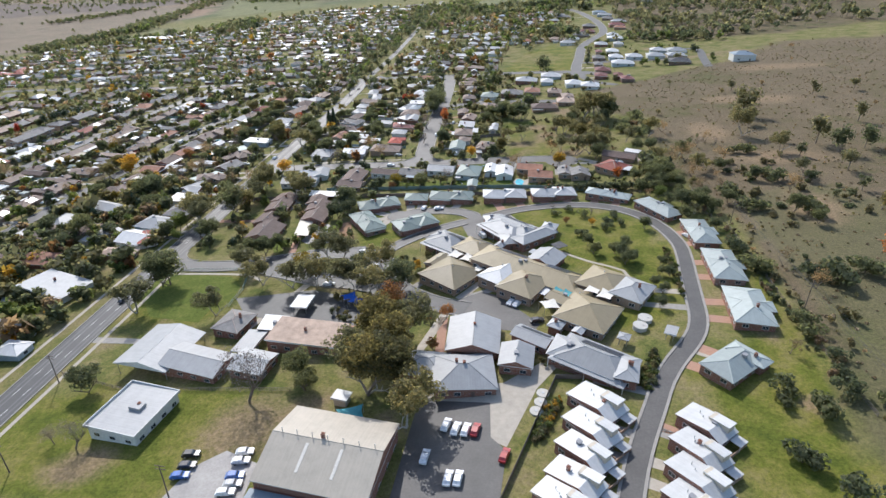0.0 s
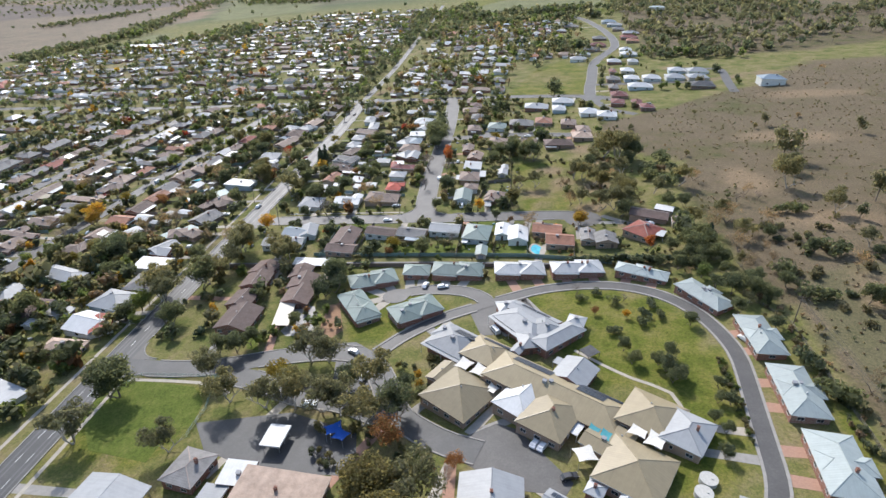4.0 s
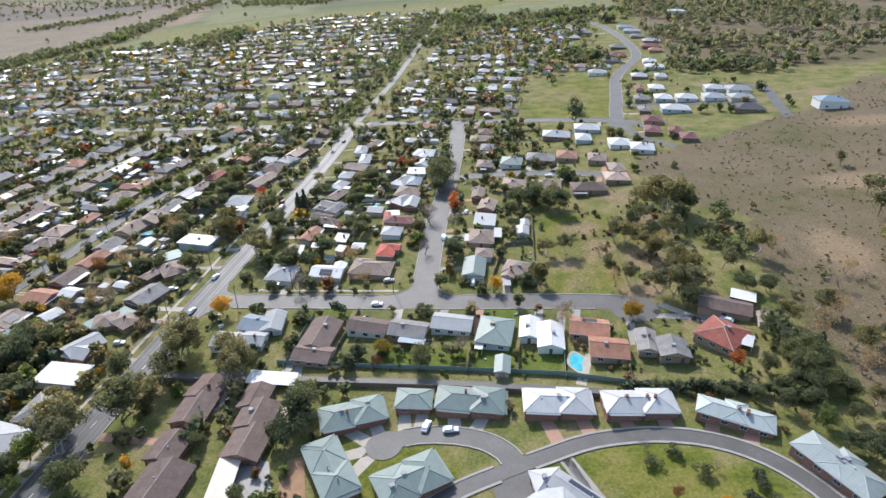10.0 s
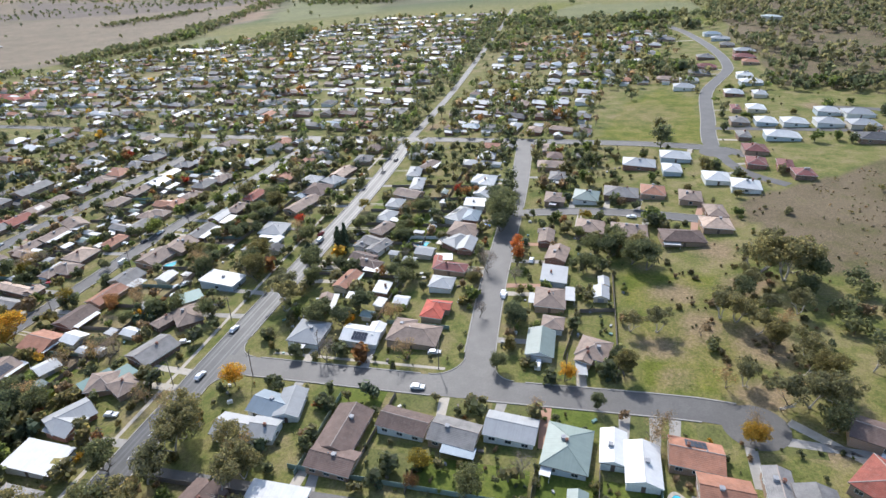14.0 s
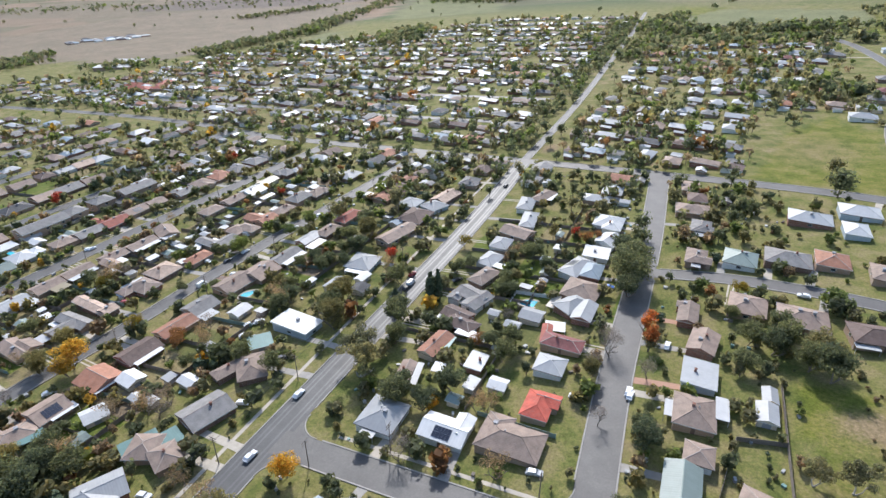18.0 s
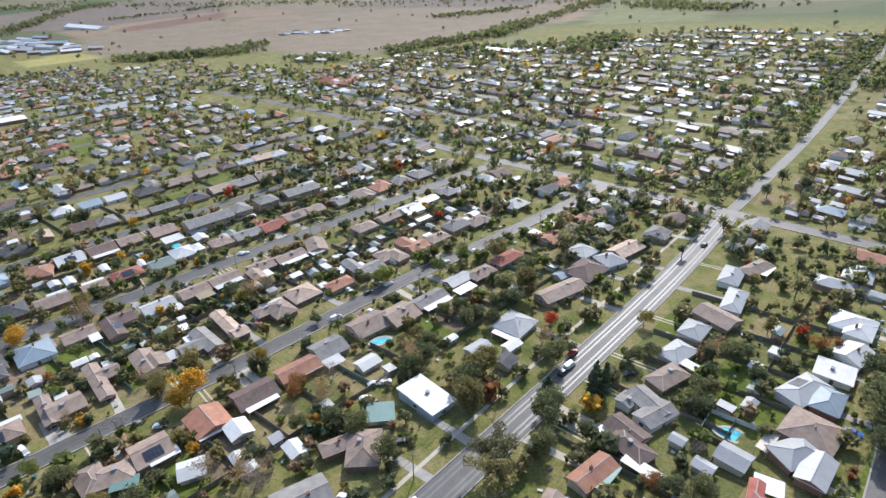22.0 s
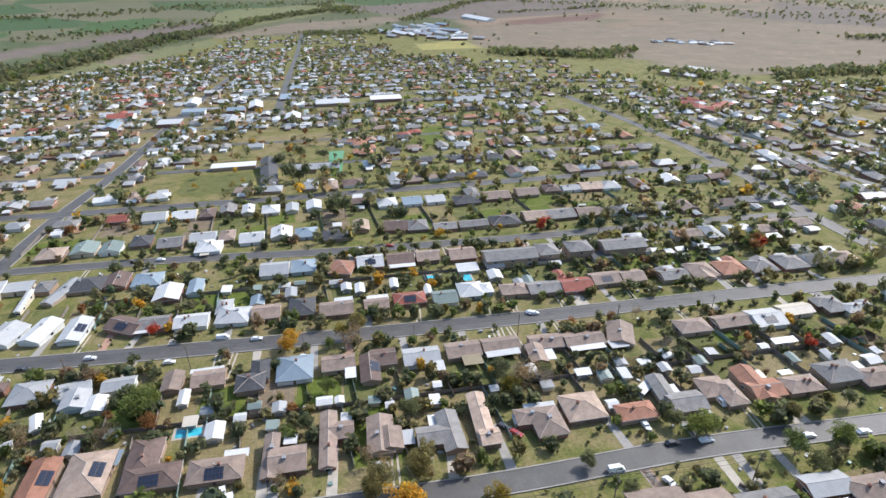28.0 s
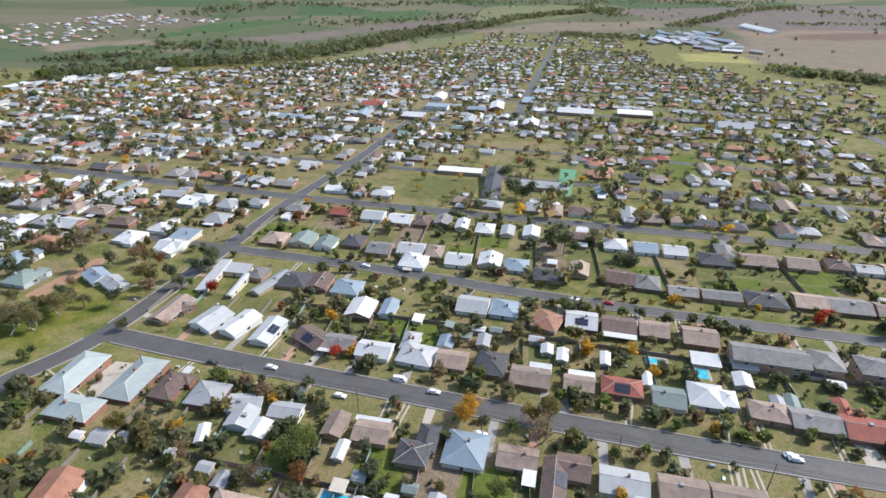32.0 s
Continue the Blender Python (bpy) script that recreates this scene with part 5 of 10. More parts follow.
house(-93.7, 220.2, 10, 5.0, 14.2, "flat", "cream", use="carport", h=2.6)
house(-97.2, 260.5, 3, 14.9, 4.8, "flat", "white", use="carport", h=2.6)
house(-89.1, 284.6, 88, 16.6, 10.2, "gable", "brown", traced=True)
wing(-87.8, 273.3, 177, 12.4, 7.9, "gable", "brown")
house(-72.9, 290.1, 175, 13.9, 7.8, "gable", "brown", wall="white", traced=True)
house(-57.8, 288.3, 175, 12.6, 9.0, "gable", "grey", traced=True)
slab(-55.5, 282.3, 178, 9.3, 4.0, "blue")
house(-42.9, 292.7, 178, 13.5, 8.8, "gable", "zinc", wall="white", traced=True)
house(-27.4, 287.9, 176, 11.3, 14.8, "hip", "green", traced=True)
slab(-32.2, 280.5, 175, 2.8, 5.3, "white")
house(-15.9, 289.9, 0, 6.1, 11.1, "gable", "white", traced=True)
wing(-8.9, 285.5, 1, 8.0, 12.9, "gable", "white")
house(3.9, 290.8, 178, 12.3, 9.2, "gable", "terracotta", solar=True, traced=True)
wing(9.2, 279.6, 0, 11.4, 9.6, "gable", "terracotta")
house(21.4, 283.7, 179, 5.8, 10.7, "gable", "grey", traced=True)
wing(28.7, 280.2, 2, 8.8, 9.0, "gable", "grey")
house(45.5, 288.6, 141, 12.3, 13.5, "hip", "rust", traced=True)
slab(52.1, 285.0, 157, 3.3, 6.5, "white")
house(50.3, 305.0, 165, 16.2, 8.8, "gable", "brown", traced=True)
house(58.0, 311.1, 162, 7.3, 6.3, "flat", "white", use="shed", h=2.6)
house(61.3, 297.7, 172, 4.3, 5.8, "gable", "tan", use="shed", h=2.4)
house(-115.8, 290.3, 174, 10.8, 8.9, "gable", "blue", traced=True)
wing(-109.9, 291.9, 11, 7.1, 11.4, "gable", "zinc")
house(-122.2, 280.0, 1, 10.2, 8.3, "gable", "zinc", traced=True)
wing(-112.7, 280.7, 4, 7.7, 7.5, "gable", "zinc")
house(-170.7, 212.6, 171, 13.0, 12.3, "gable", "white", traced=True)
wing(-165.0, 212.0, 35, 7.6, 10.1, "gable", "rust")
house(-171.3, 228.9, 172, 14.3, 12.5, "hip", "zinc", traced=True)
house(-212.6, 250.2, 167, 20.3, 8.8, "hip", "zinc", traced=True)
house(-177.9, 170.8, 165, 24.0, 14.0, "flat", "offwhite", h=3.4, traced=True)
house(-107.5, 131.5, 174, 17.1, 19.4, "gable", "offwhite", use="canopy", h=4)
house(-92.6, 126.7, 170, 18.9, 10.8, "gable", "zinc", use="school", h=3.4, wall="brick")
house(-74.8, 126.8, 173, 10.2, 9.6, "gable", "offwhite", use="school", h=3.2, wall="brick")
house(-62.9, 140.8, 178, 21.8, 12.4, "flat", "buff", use="school", h=4, wall="brick")
wing(-76.6, 146.3, 1, 7.4, 6.9, "flat", "white", use="school", h=3.2)
house(-39.5, 91.3, 175, 26.0, 22.7, "gable", "cream", use="hall", h=6.5, wall="brick")
house(-99.0, 104.7, 173, 14.6, 16.9, "flat", "zinc", use="block", h=4, wall="white")
house(-90.8, 147.3, 171, 9.1, 10.9, "hip", "grey", use="school", h=3.2, wall="brick")
house(-71.8, 159.9, 178, 5.1, 7.1, "flat", "white", use="canopy", h=3)
house(-172.5, 259.1, 1, 15.5, 9.3, "flat", "white", h=3)
house(-166.6, 243.0, 1, 11.7, 12.2, "hip", "grey", solar=True)
house(-169.7, 198.4, 1, 14.1, 6.0, "hip", "buff")
house(-160.9, 130.9, 1, 8.4, 6.9, "hip", "white")
house(-24.0, 270.6, 1, 4.2, 7.6, "gable", "green", use="shed")
house(-121.1, 327.6, 1, 11.2, 12.5, "hip", "zinc", wall="white")
house(-101.1, 328.7, 1, 12.9, 9.0, "gable", "white", wall="white", solar=True)
house(-82.6, 331.7, 1, 17.1, 10.9, "hip", "tan")
house(-79.8, 347.5, 1, 7.4, 10.7, "hip", "red")
house(-86.6, 483.1, 1, 12.8, 12.5, "hip", "white")
house(-94.3, 353.0, 1, 5.0, 4.9, "gable", "white", use="shed")
house(-38.4, 360.3, 3, 10.6, 12.6, "hip", "tan", traced=True)
slab(-31.4, 364.4, 3, 3.6, 9.6, "offwhite")
slab(-45.0, 360.0, 3, 2.6, 7.0, "offwhite")
house(-38.4, 378.0, 1, 9.4, 12.2, "flat", "offwhite", h=3, traced=True)
house(-38.6, 395.6, 174, 8.0, 12.2, "gable", "tan", traced=True)
house(-44.7, 412.0, 1, 6.1, 12.5, "gable", "tan")
house(-20.2, 367.0, 1, 5.0, 7.6, "gable", "zinc", use="shed")
house(-19.4, 375.2, 3, 3.4, 5.8, "gable", "zinc", use="shed")
house(-46.1, 488.8, 1, 8.0, 12.5, "hip", "grey")
house(-45.7, 457.5, 1, 7.6, 12.5, "hip", "tan")
house(-121.9, 365.0, 172, 6.0, 13.1, "gable", "terracotta", wall="cream", traced=True)
slab(-118.3, 366.1, 1, 3.1, 10.4, "teal")
house(-122.4, 384.6, 168, 10.6, 7.2, "gable", "brown", wall="brick", traced=True)
wing(-118.6, 379.6, 166, 11.6, 6.8, "hip", "brown")
slab(-127.6, 381.5, 173, 3.2, 7.7, "white")
slab(-112.6, 374.6, 178, 11.5, 4.0, "white")
house(-122.6, 399.6, 160, 12.6, 7.4, "gable", "grey", wall="white", traced=True)
wing(-119.2, 396.0, 74, 11.6, 6.6, "gable", "grey")
wing(-128.5, 396.8, 175, 4.7, 5.4, "gable", "grey", glazed=False)
house(-123.9, 414.9, 165, 6.9, 13.0, "hip", "tan", traced=True)
slab(-120.3, 425.1, 173, 6.6, 4.2, "offwhite")
house(-127.0, 429.7, 170, 7.7, 11.5, "hip", "zinc", wall="white", traced=True)
house(-128.0, 446.1, 1, 7.8, 10.4, "hip", "zinc", wall="white", traced=True)
house(-125.0, 459.9, 168, 13.9, 9.7, "gable", "tan", traced=True)
house(-124.2, 475.2, 8, 6.7, 17.2, "hip", "zinc", wall="white", traced=True)
house(-132.0, 494.9, 7, 7.5, 15.3, "hip", "zinc", wall="white", traced=True)
house(-126.3, 507.7, 165, 6.7, 16.0, "hip", "tan", traced=True)
slab(-123.4, 508.3, 176, 5.9, 10.5, "white")
house(-110.1, 390.5, 179, 3.5, 3.1, "gable", "zinc", use="shed", h=2.4)
house(-89.8, 434.0, 162, 8.1, 15.7, "hip", "zinc", wall="white", solar=True, traced=True)
house(-83.2, 432.6, 1, 7.2, 11.5, "hip", "blue", wall="brick", traced=True)
house(-83.5, 416.1, 176, 13.1, 13.6, "hip", "tan", traced=True)
house(-84.2, 404.9, 149, 8.4, 12.1, "hip", "zinc", wall="brick", traced=True)
wing(-79.0, 401.4, 179, 6.6, 12.0, "gable", "zinc")
slab(-91.4, 405.1, 175, 3.2, 9.4, "cream")
house(-96.3, 393.3, 178, 7.5, 6.9, "gable", "zinc", use="shed", h=2.6)
house(-81.4, 380.1, 0, 13.2, 6.7, "hip", "maroon", traced=True)
wing(-87.9, 383.1, 11, 2.9, 10.1, "gable", "rust", glazed=False)
slab(-86.4, 388.9, 14, 7.1, 5.9, "white")
house(-81.8, 367.1, 1, 8.8, 8.3, "hip", "offwhite", wall="white", traced=True)
house(-85.1, 449.2, 4, 10.2, 9.2, "flat", "white", traced=True)
house(-82.7, 462.8, 163, 9.2, 10.6, "gable", "offwhite", wall="white", traced=True)
house(-124.6, 347.5, 9, 4.2, 10.4, "gable", "tan", traced=True)
slab(-120.7, 348.5, 12, 2.3, 10.9, "zinc")
slab(-115.4, 353.8, 6, 4.0, 4.9, "white")
house(-104.9, 360.9, 2, 5.2, 8.0, "flat", "white", h=2.6, traced=True)
house(-39.0, 332.2, 2, 8.4, 13.8, "gable", "green", wall="white", traced=True)
wing(-36.0, 344.2, 0, 6.8, 7.0, "hip", "tan")
house(-21.9, 331.3, 168, 9.2, 10.4, "hip", "tan", traced=True)
wing(-24.2, 328.4, 168, 4.6, 9.0, "gable", "tan", glazed=False)
slab(-25.4, 321.4, 8, 3.4, 6.6, "offwhite")
house(-258.4, 480.6, 87, 13.2, 8.0, "hip", "tan")
house(-304.8, 507.1, 87, 9.9, 11.0, "hip", "grey")
house(-299.6, 515.9, 87, 13.5, 6.0, "hip", "zinc")
house(-347.6, 459.1, 87, 13.0, 8.7, "gable", "grey")
house(-348.6, 474.6, 87, 12.7, 12.5, "hip", "tan")
house(-347.4, 490.1, 87, 13.6, 12.1, "hip", "terracotta")
house(-345.0, 505.5, 87, 13.0, 10.6, "hip", "grey")
house(-344.7, 522.6, 87, 13.2, 11.2, "hip", "grey")
house(-385.0, 389.7, 87, 26.7, 11.0, "gable", "grey", use="flats", h=5.5, wall="tan")
house(-385.9, 410.2, 87, 10.0, 11.0, "hip", "grey", use="flats", h=5.5, wall="tan")
house(-385.3, 427.4, 87, 12.6, 11.0, "hip", "grey", use="flats", h=5.5, wall="tan")
house(-382.4, 451.0, 87, 23.0, 11.0, "gable", "grey", use="flats", h=5.5, wall="tan")
house(-175.3, 519.5, 1, 9.3, 12.5, "hip", "grey")
house(-323.8, 140.1, 87, 10.7, 21.0, "hip", "mint", use="unit")
house(-325.0, 163.1, 87, 11.1, 21.0, "hip", "mint", use="unit")
house(-307.0, 153.7, 87, 16.0, 9.5, "hip", "mint", use="unit")
house(-323.8, 177.1, 87, 8.2, 12.5, "hip", "brown")
house(-405.6, 146.2, 5, 27.8, 4.9, "flat", "offwhite", use="school", h=3.0, traced=True)
wing(-414.1, 153.8, 90, 12.4, 7.9, "flat", "offwhite", use="school", h=3.0)
wing(-398.2, 162.6, 2, 18.2, 2, "gable", "offwhite", use="school", h=2.9)
house(-412.1, 166.1, 85, 7.4, 9.7, "hip", "grey", traced=True)
wing(-404.6, 175.9, 71, 5.0, 21.2, "gable", "zinc")
house(-371.8, 146.2, 82, 8.9, 18.2, "gable", "tan", wall="brown", traced=True)
wing(-375.4, 149.1, 69, 8.5, 6.8, "gable", "tan")
house(-367.9, 166.9, 72, 11.4, 13.5, "gable", "offwhite", wall="white", traced=True)
house(-367.3, 180.1, 73, 9.1, 15.5, "gable", "white", wall="white", traced=True)
house(-364.4, 194.0, 85, 8.6, 15.8, "gable", "white", wall="white", solar=True, traced=True)
house(32.7, 142.9, 160, 2.5, 2.7, "hip", "zinc", use="canopy", h=2.6)
house(46.4, 146.5, 159, 2.4, 3.8, "flat", "zinc", use="canopy", h=2.4)
house(-43.7, 114.1, 172, 3.6, 3.1, "flat", "white", use="shed", h=2.6)
house(-446.5, -0.3, 87, 13.1, 12.5, "hip", "white")
house(-448.7, 30.1, 87, 13.0, 12.5, "gable", "offwhite")
house(-438.5, 77.0, 87, 13.5, 12.5, "hip", "white")
house(-432.7, 105.5, 87, 12.7, 12.5, "gable", "white")
house(-448.2, 103.6, 87, 12.6, 12.5, "flat", "blue")
house(-499.3, 74.4, 87, 12.5, 12.5, "flat", "white", h=3.4)
house(-475.8, 107.7, 87, 13.2, 12.5, "hip", "zinc")
house(-383.4, 61.7, 87, 12.6, 12.5, "hip", "green")
house(-392.7, 93.0, 60, 12.0, 9.0, "gable", "blue", traced=True)
house(-387.8, 106.0, 60, 12.5, 8.0, "gable", "zinc", traced=True)
house(-449.3, 12.8, 87, 9.0, 12.5, "hip", "zinc")
house(-472.6, 30.1, 87, 12.4, 12.5, "hip", "tan")
house(-500.5, 100.4, 87, 12.8, 12.5, "hip", "zinc")
house(-400.6, 41.2, 87, 13.4, 12.5, "hip", "blue")
house(-80.7, 137.0, 175, 5.5, 10.5, "flat", "zinc", use="canopy")
house(-442.8, 236.4, 87, 13.1, 12.5, "hip", "white")
house(-276.3, 211.4, 178, 15.1, 7.5, "gable", "terracotta", solar=True, traced=True)
house(-276.0, 224.1, 177, 15.6, 11.8, "hip", "buff", solar=True, traced=True)
slab(-281.4, 229.2, 85, 5.3, 6.0, "blue")
house(-270.2, 242.4, 89, 15.2, 8.1, "hip", "brown", solar=True, traced=True)
wing(-278.8, 238.8, 177, 14.1, 8.6, "hip", "brown")
house(-268.7, 260.1, 87, 14.9, 7.9, "hip", "tan", solar=True, traced=True)
slab(-274.4, 265.3, 87, 7.2, 3.2, "white")
house(-270.5, 275.3, 176, 16.3, 3.8, "gable", "tan", traced=True)
wing(-267.8, 280.2, 88, 10.1, 8.8, "gable", "tan")
slab(-276.8, 281.0, 85, 4.1, 4.3, "white")
house(-273.7, 292.3, 176, 22.0, 4.5, "gable", "tan", traced=True)
wing(-276.6, 296.5, 85, 6.9, 6.4, "gable", "tan")
slab(-281.9, 298.4, 84, 3.6, 5.7, "white")
house(-271.7, 308.1, 85, 7.5, 14.5, "gable", "tan", traced=True)
wing(-269.0, 310.4, 87, 7.6, 8.1, "gable", "tan")
slab(-268.7, 316.4, 86, 3.6, 6.0, "offwhite")
house(-267.2, 324.1, 87, 9.9, 7.0, "gable", "grey", traced=True)
wing(-268.0, 329.6, 90, 6.1, 15.7, "gable", "grey")
slab(-274.0, 326.0, 87, 4.5, 5.3, "white")
house(-271.3, 340.5, 176, 22.0, 5.1, "gable", "buff", traced=True)
wing(-262.4, 340.7, 88, 5.6, 5.6, "gable", "buff")
house(-268.3, 355.3, 86, 8.0, 6.2, "hip", "tan", traced=True)
wing(-264.6, 360.4, 89, 9.2, 11.6, "hip", "tan")
slab(-272.6, 360.8, 86, 10.7, 3.1, "white")
house(-268.7, 374.1, 88, 12.5, 11.2, "hip", "buff", traced=True)
house(-262.3, 389.9, 88, 12.2, 6.5, "hip", "terracotta", traced=True)
house(-267.7, 404.0, 175, 17.7, 5.6, "gable", "grey", traced=True)
wing(-262.4, 408.4, 87, 11.2, 8.1, "gable", "grey")
slab(-269.4, 407.4, 87, 4.5, 5.1, "white")
house(-267.3, 421.6, 86, 9.1, 8.8, "hip", "tan", traced=True)
wing(-263.0, 425.1, 89, 6.8, 11.1, "hip", "tan")
house(-262.1, 438.2, 87, 10.8, 7.8, "gable", "terracotta", traced=True)
wing(-265.5, 436.4, 176, 16.1, 7.7, "gable", "terracotta")
slab(-269.7, 442.0, 87, 3.5, 4.4, "cream")
house(-261.1, 451.8, 87, 12.3, 7.3, "hip", "tan", traced=True)
slab(-268.4, 451.9, 87, 4.9, 2.6, "white")
house(-263.3, 469.1, 88, 14.5, 9.4, "hip", "grey", h=3.6, traced=True)
house(-304.1, 439.3, 87, 12.9, 8.2, "hip", "tan", traced=True)
house(-303.6, 456.9, 89, 14.6, 7.6, "gable", "tan", traced=True)
house(-302.0, 472.0, 87, 12.9, 11.1, "gable", "offwhite", solar=True, traced=True)
house(-304.9, 488.7, 89, 13.8, 7.1, "gable", "cream", traced=True)
house(-322.3, 192.3, 89, 11.4, 10.7, "hip", "zinc", traced=True)
house(-320.8, 206.7, 103, 10.8, 7.5, "gable", "offwhite", traced=True)
wing(-313.8, 209.4, 90, 7.8, 8.4, "gable", "offwhite")
house(-319.7, 221.8, 90, 10.0, 6.5, "gable", "zinc", traced=True)
house(-316.8, 240.0, 87, 6.0, 9.6, "gable", "tan", traced=True)
house(-315.7, 252.4, 89, 10.8, 8.3, "gable", "tan", traced=True)
slab(-321.6, 251.0, 89, 11.9, 2.4, "white")
house(-309.5, 267.0, 89, 9.5, 8.7, "hip", "charcoal", traced=True)
wing(-316.2, 270.1, 89, 6.0, 10.8, "hip", "charcoal")
house(-314.2, 282.4, 87, 12.2, 13.0, "hip", "blue", traced=True)
house(-313.8, 298.1, 87, 11.4, 8.1, "gable", "tan", traced=True)
slab(-306.7, 301.9, 87, 4.0, 5.9, "white")
house(-307.3, 309.0, 87, 6.4, 14.5, "gable", "brown", solar=True, traced=True)
wing(-313.2, 314.6, 88, 8.9, 8.9, "gable", "brown")
house(-310.3, 328.7, 87, 13.0, 9.2, "gable", "offwhite", traced=True)
slab(-303.0, 333.5, 87, 4.9, 5.6, "white")
house(-310.8, 345.0, 88, 12.5, 8.6, "gable", "tan", traced=True)
slab(-303.6, 346.8, 88, 7.4, 5.8, "beige")
house(-310.8, 359.9, 88, 13.8, 7.5, "gable", "tan", traced=True)
slab(-305.1, 359.3, 89, 13.3, 3.5, "white")
house(-308.1, 377.5, 85, 12.5, 7.9, "gable", "tan", traced=True)
wing(-301.2, 371.1, 85, 5.8, 10.0, "gable", "tan")
slab(-299.8, 374.9, 87, 5.8, 6.0, "white")
house(-306.1, 392.5, 88, 15.1, 8.0, "gable", "tan", traced=True)
slab(-300.7, 392.0, 88, 14.0, 3.4, "white")
house(-306.1, 408.4, 66, 9.6, 13.0, "gable", "tan", traced=True)
slab(-299.9, 404.2, 88, 7.2, 4.8, "offwhite")
house(-363.6, 213.5, 60, 14.0, 9.4, "gable", "brown", solar=True, traced=True)
house(-362.2, 224.8, 88, 11.4, 9.3, "gable", "grey", traced=True)
slab(-357.6, 221.2, 87, 6.0, 4.5, "white")
house(-360.3, 239.9, 88, 12.9, 9.2, "gable", "white", traced=True)
house(-360.5, 256.8, 83, 13.2, 11.3, "hip", "offwhite", traced=True)
wing(-369.3, 252.2, 87, 6.0, 10.6, "hip", "offwhite")
house(-360.0, 270.3, 88, 11.1, 9.9, "gable", "tan", traced=True)
house(-360.7, 285.4, 87, 10.7, 12.5, "hip", "charcoal", traced=True)
house(-355.5, 300.0, 87, 13.5, 9.7, "gable", "tan", traced=True)
slab(-362.2, 303.6, 88, 8.4, 5.3, "white")
house(-355.0, 317.4, 88, 10.0, 7.6, "gable", "tan", traced=True)
slab(-360.9, 318.6, 88, 9.8, 4.4, "white")
house(-356.4, 332.5, 87, 13.6, 8.5, "hip", "rust", solar=True, traced=True)
house(-353.4, 348.0, 87, 10.2, 9.7, "gable", "green", traced=True)
house(-357.5, 361.2, 87, 11.1, 11.5, "hip", "white", traced=True)
wing(-356.9, 368.0, 87, 5.9, 7.7, "hip", "white")
house(-352.6, 380.7, 85, 12.5, 8.5, "hip", "tan", traced=True)
house(-350.9, 394.4, 87, 14.9, 9.6, "gable", "grey", traced=True)
house(-349.6, 409.8, 87, 14.1, 10.6, "gable", "rust", traced=True)
wing(-357.9, 405.9, 87, 4.5, 11.6, "gable", "rust")
house(-352.4, 425.8, 88, 13.0, 9.5, "gable", "tan", solar=True, traced=True)
house(-351.3, 439.2, 88, 10.8, 9.7, "gable", "tan", traced=True)
house(-409.7, 185.1, 88, 15.4, 12.5, "hip", "charcoal", traced=True)
house(-410.0, 198.4, 88, 9.9, 12.3, "gable", "brown", traced=True)
house(-407.8, 212.7, 87, 12.6, 11.4, "hip", "blue", traced=True)
house(-389.8, 225.1, 88, 11.0, 12.5, "gable", "white", traced=True)
house(-393.1, 236.7, 89, 6.0, 11.9, "gable", "blue", traced=True)
house(-403.8, 272.6, 87, 13.2, 12.5, "gable", "offwhite", traced=True)
house(-403.9, 286.6, 87, 11.8, 12.0, "hip", "blue", traced=True)
house(-397.1, 305.6, 71, 10.8, 12.5, "hip", "terracotta", traced=True)
house(-400.7, 319.9, 87, 12.6, 12.5, "gable", "offwhite", solar=True, traced=True)
house(-399.4, 335.3, 87, 13.2, 12.2, "gable", "brown", traced=True)
slab(-392.7, 335.2, 87, 13.4, 5.1, "white")
house(-399.7, 349.6, 87, 11.2, 10.7, "gable", "tan", traced=True)
house(-397.8, 367.6, 87, 13.2, 12.0, "gable", "tan", traced=True)
house(-224.2, 290.6, 85, 10.2, 10.0, "gable", "tan", solar=True, traced=True)
slab(-219.3, 292.3, 85, 8.5, 3.8, "white")
house(-223.0, 279.1, 72, 11.0, 7.4, "hip", "tan", traced=True)
wing(-226.0, 274.7, 0, 10.5, 7.0, "hip", "tan")
slab(-217.6, 280.5, 64, 7.6, 4.4, "teal")
house(-223.0, 307.8, 87, 11.0, 11.1, "gable", "terracotta", traced=True)
slab(-217.9, 307.0, 86, 10.1, 3.8, "white")
house(-223.0, 324.2, 85, 13.2, 9.5, "gable", "brown", traced=True)
slab(-217.6, 323.7, 86, 11.1, 3.6, "white")
house(-223.4, 341.3, 85, 14.5, 7.5, "gable", "terracotta", traced=True)
slab(-219.9, 345.0, 86, 8.0, 3.6, "tan")
house(-225.3, 355.9, 85, 11.4, 10.0, "gable", "grey", traced=True)
slab(-217.4, 352.3, 85, 7.2, 5.3, "offwhite")
house(-225.8, 375.8, 84, 14.9, 11.4, "gable", "tan", traced=True)
house(-221.5, 388.3, 87, 12.6, 12.0, "gable", "tan", traced=True)
house(-220.5, 404.3, 87, 15.2, 7.0, "gable", "grey", traced=True)
slab(-215.4, 404.2, 87, 14.0, 3.6, "white")
house(-222.2, 424.0, 86, 12.4, 6.6, "gable", "zinc", traced=True)
slab(-214.8, 420.3, 87, 10.7, 5.1, "white")
house(-218.2, 435.1, 87, 13.2, 7.1, "hip", "tan", traced=True)
house(-218.2, 453.9, 87, 16.2, 7.0, "hip", "rust", traced=True)
house(-181.2, 410.5, 5, 11.9, 13.0, "hip", "zinc", verandah=True, traced=True)
house(-181.3, 442.2, 77, 22.0, 8.6, "gable", "tan", traced=True)
house(-182.6, 464.3, 88, 16.2, 12.9, "hip", "brown", traced=True)
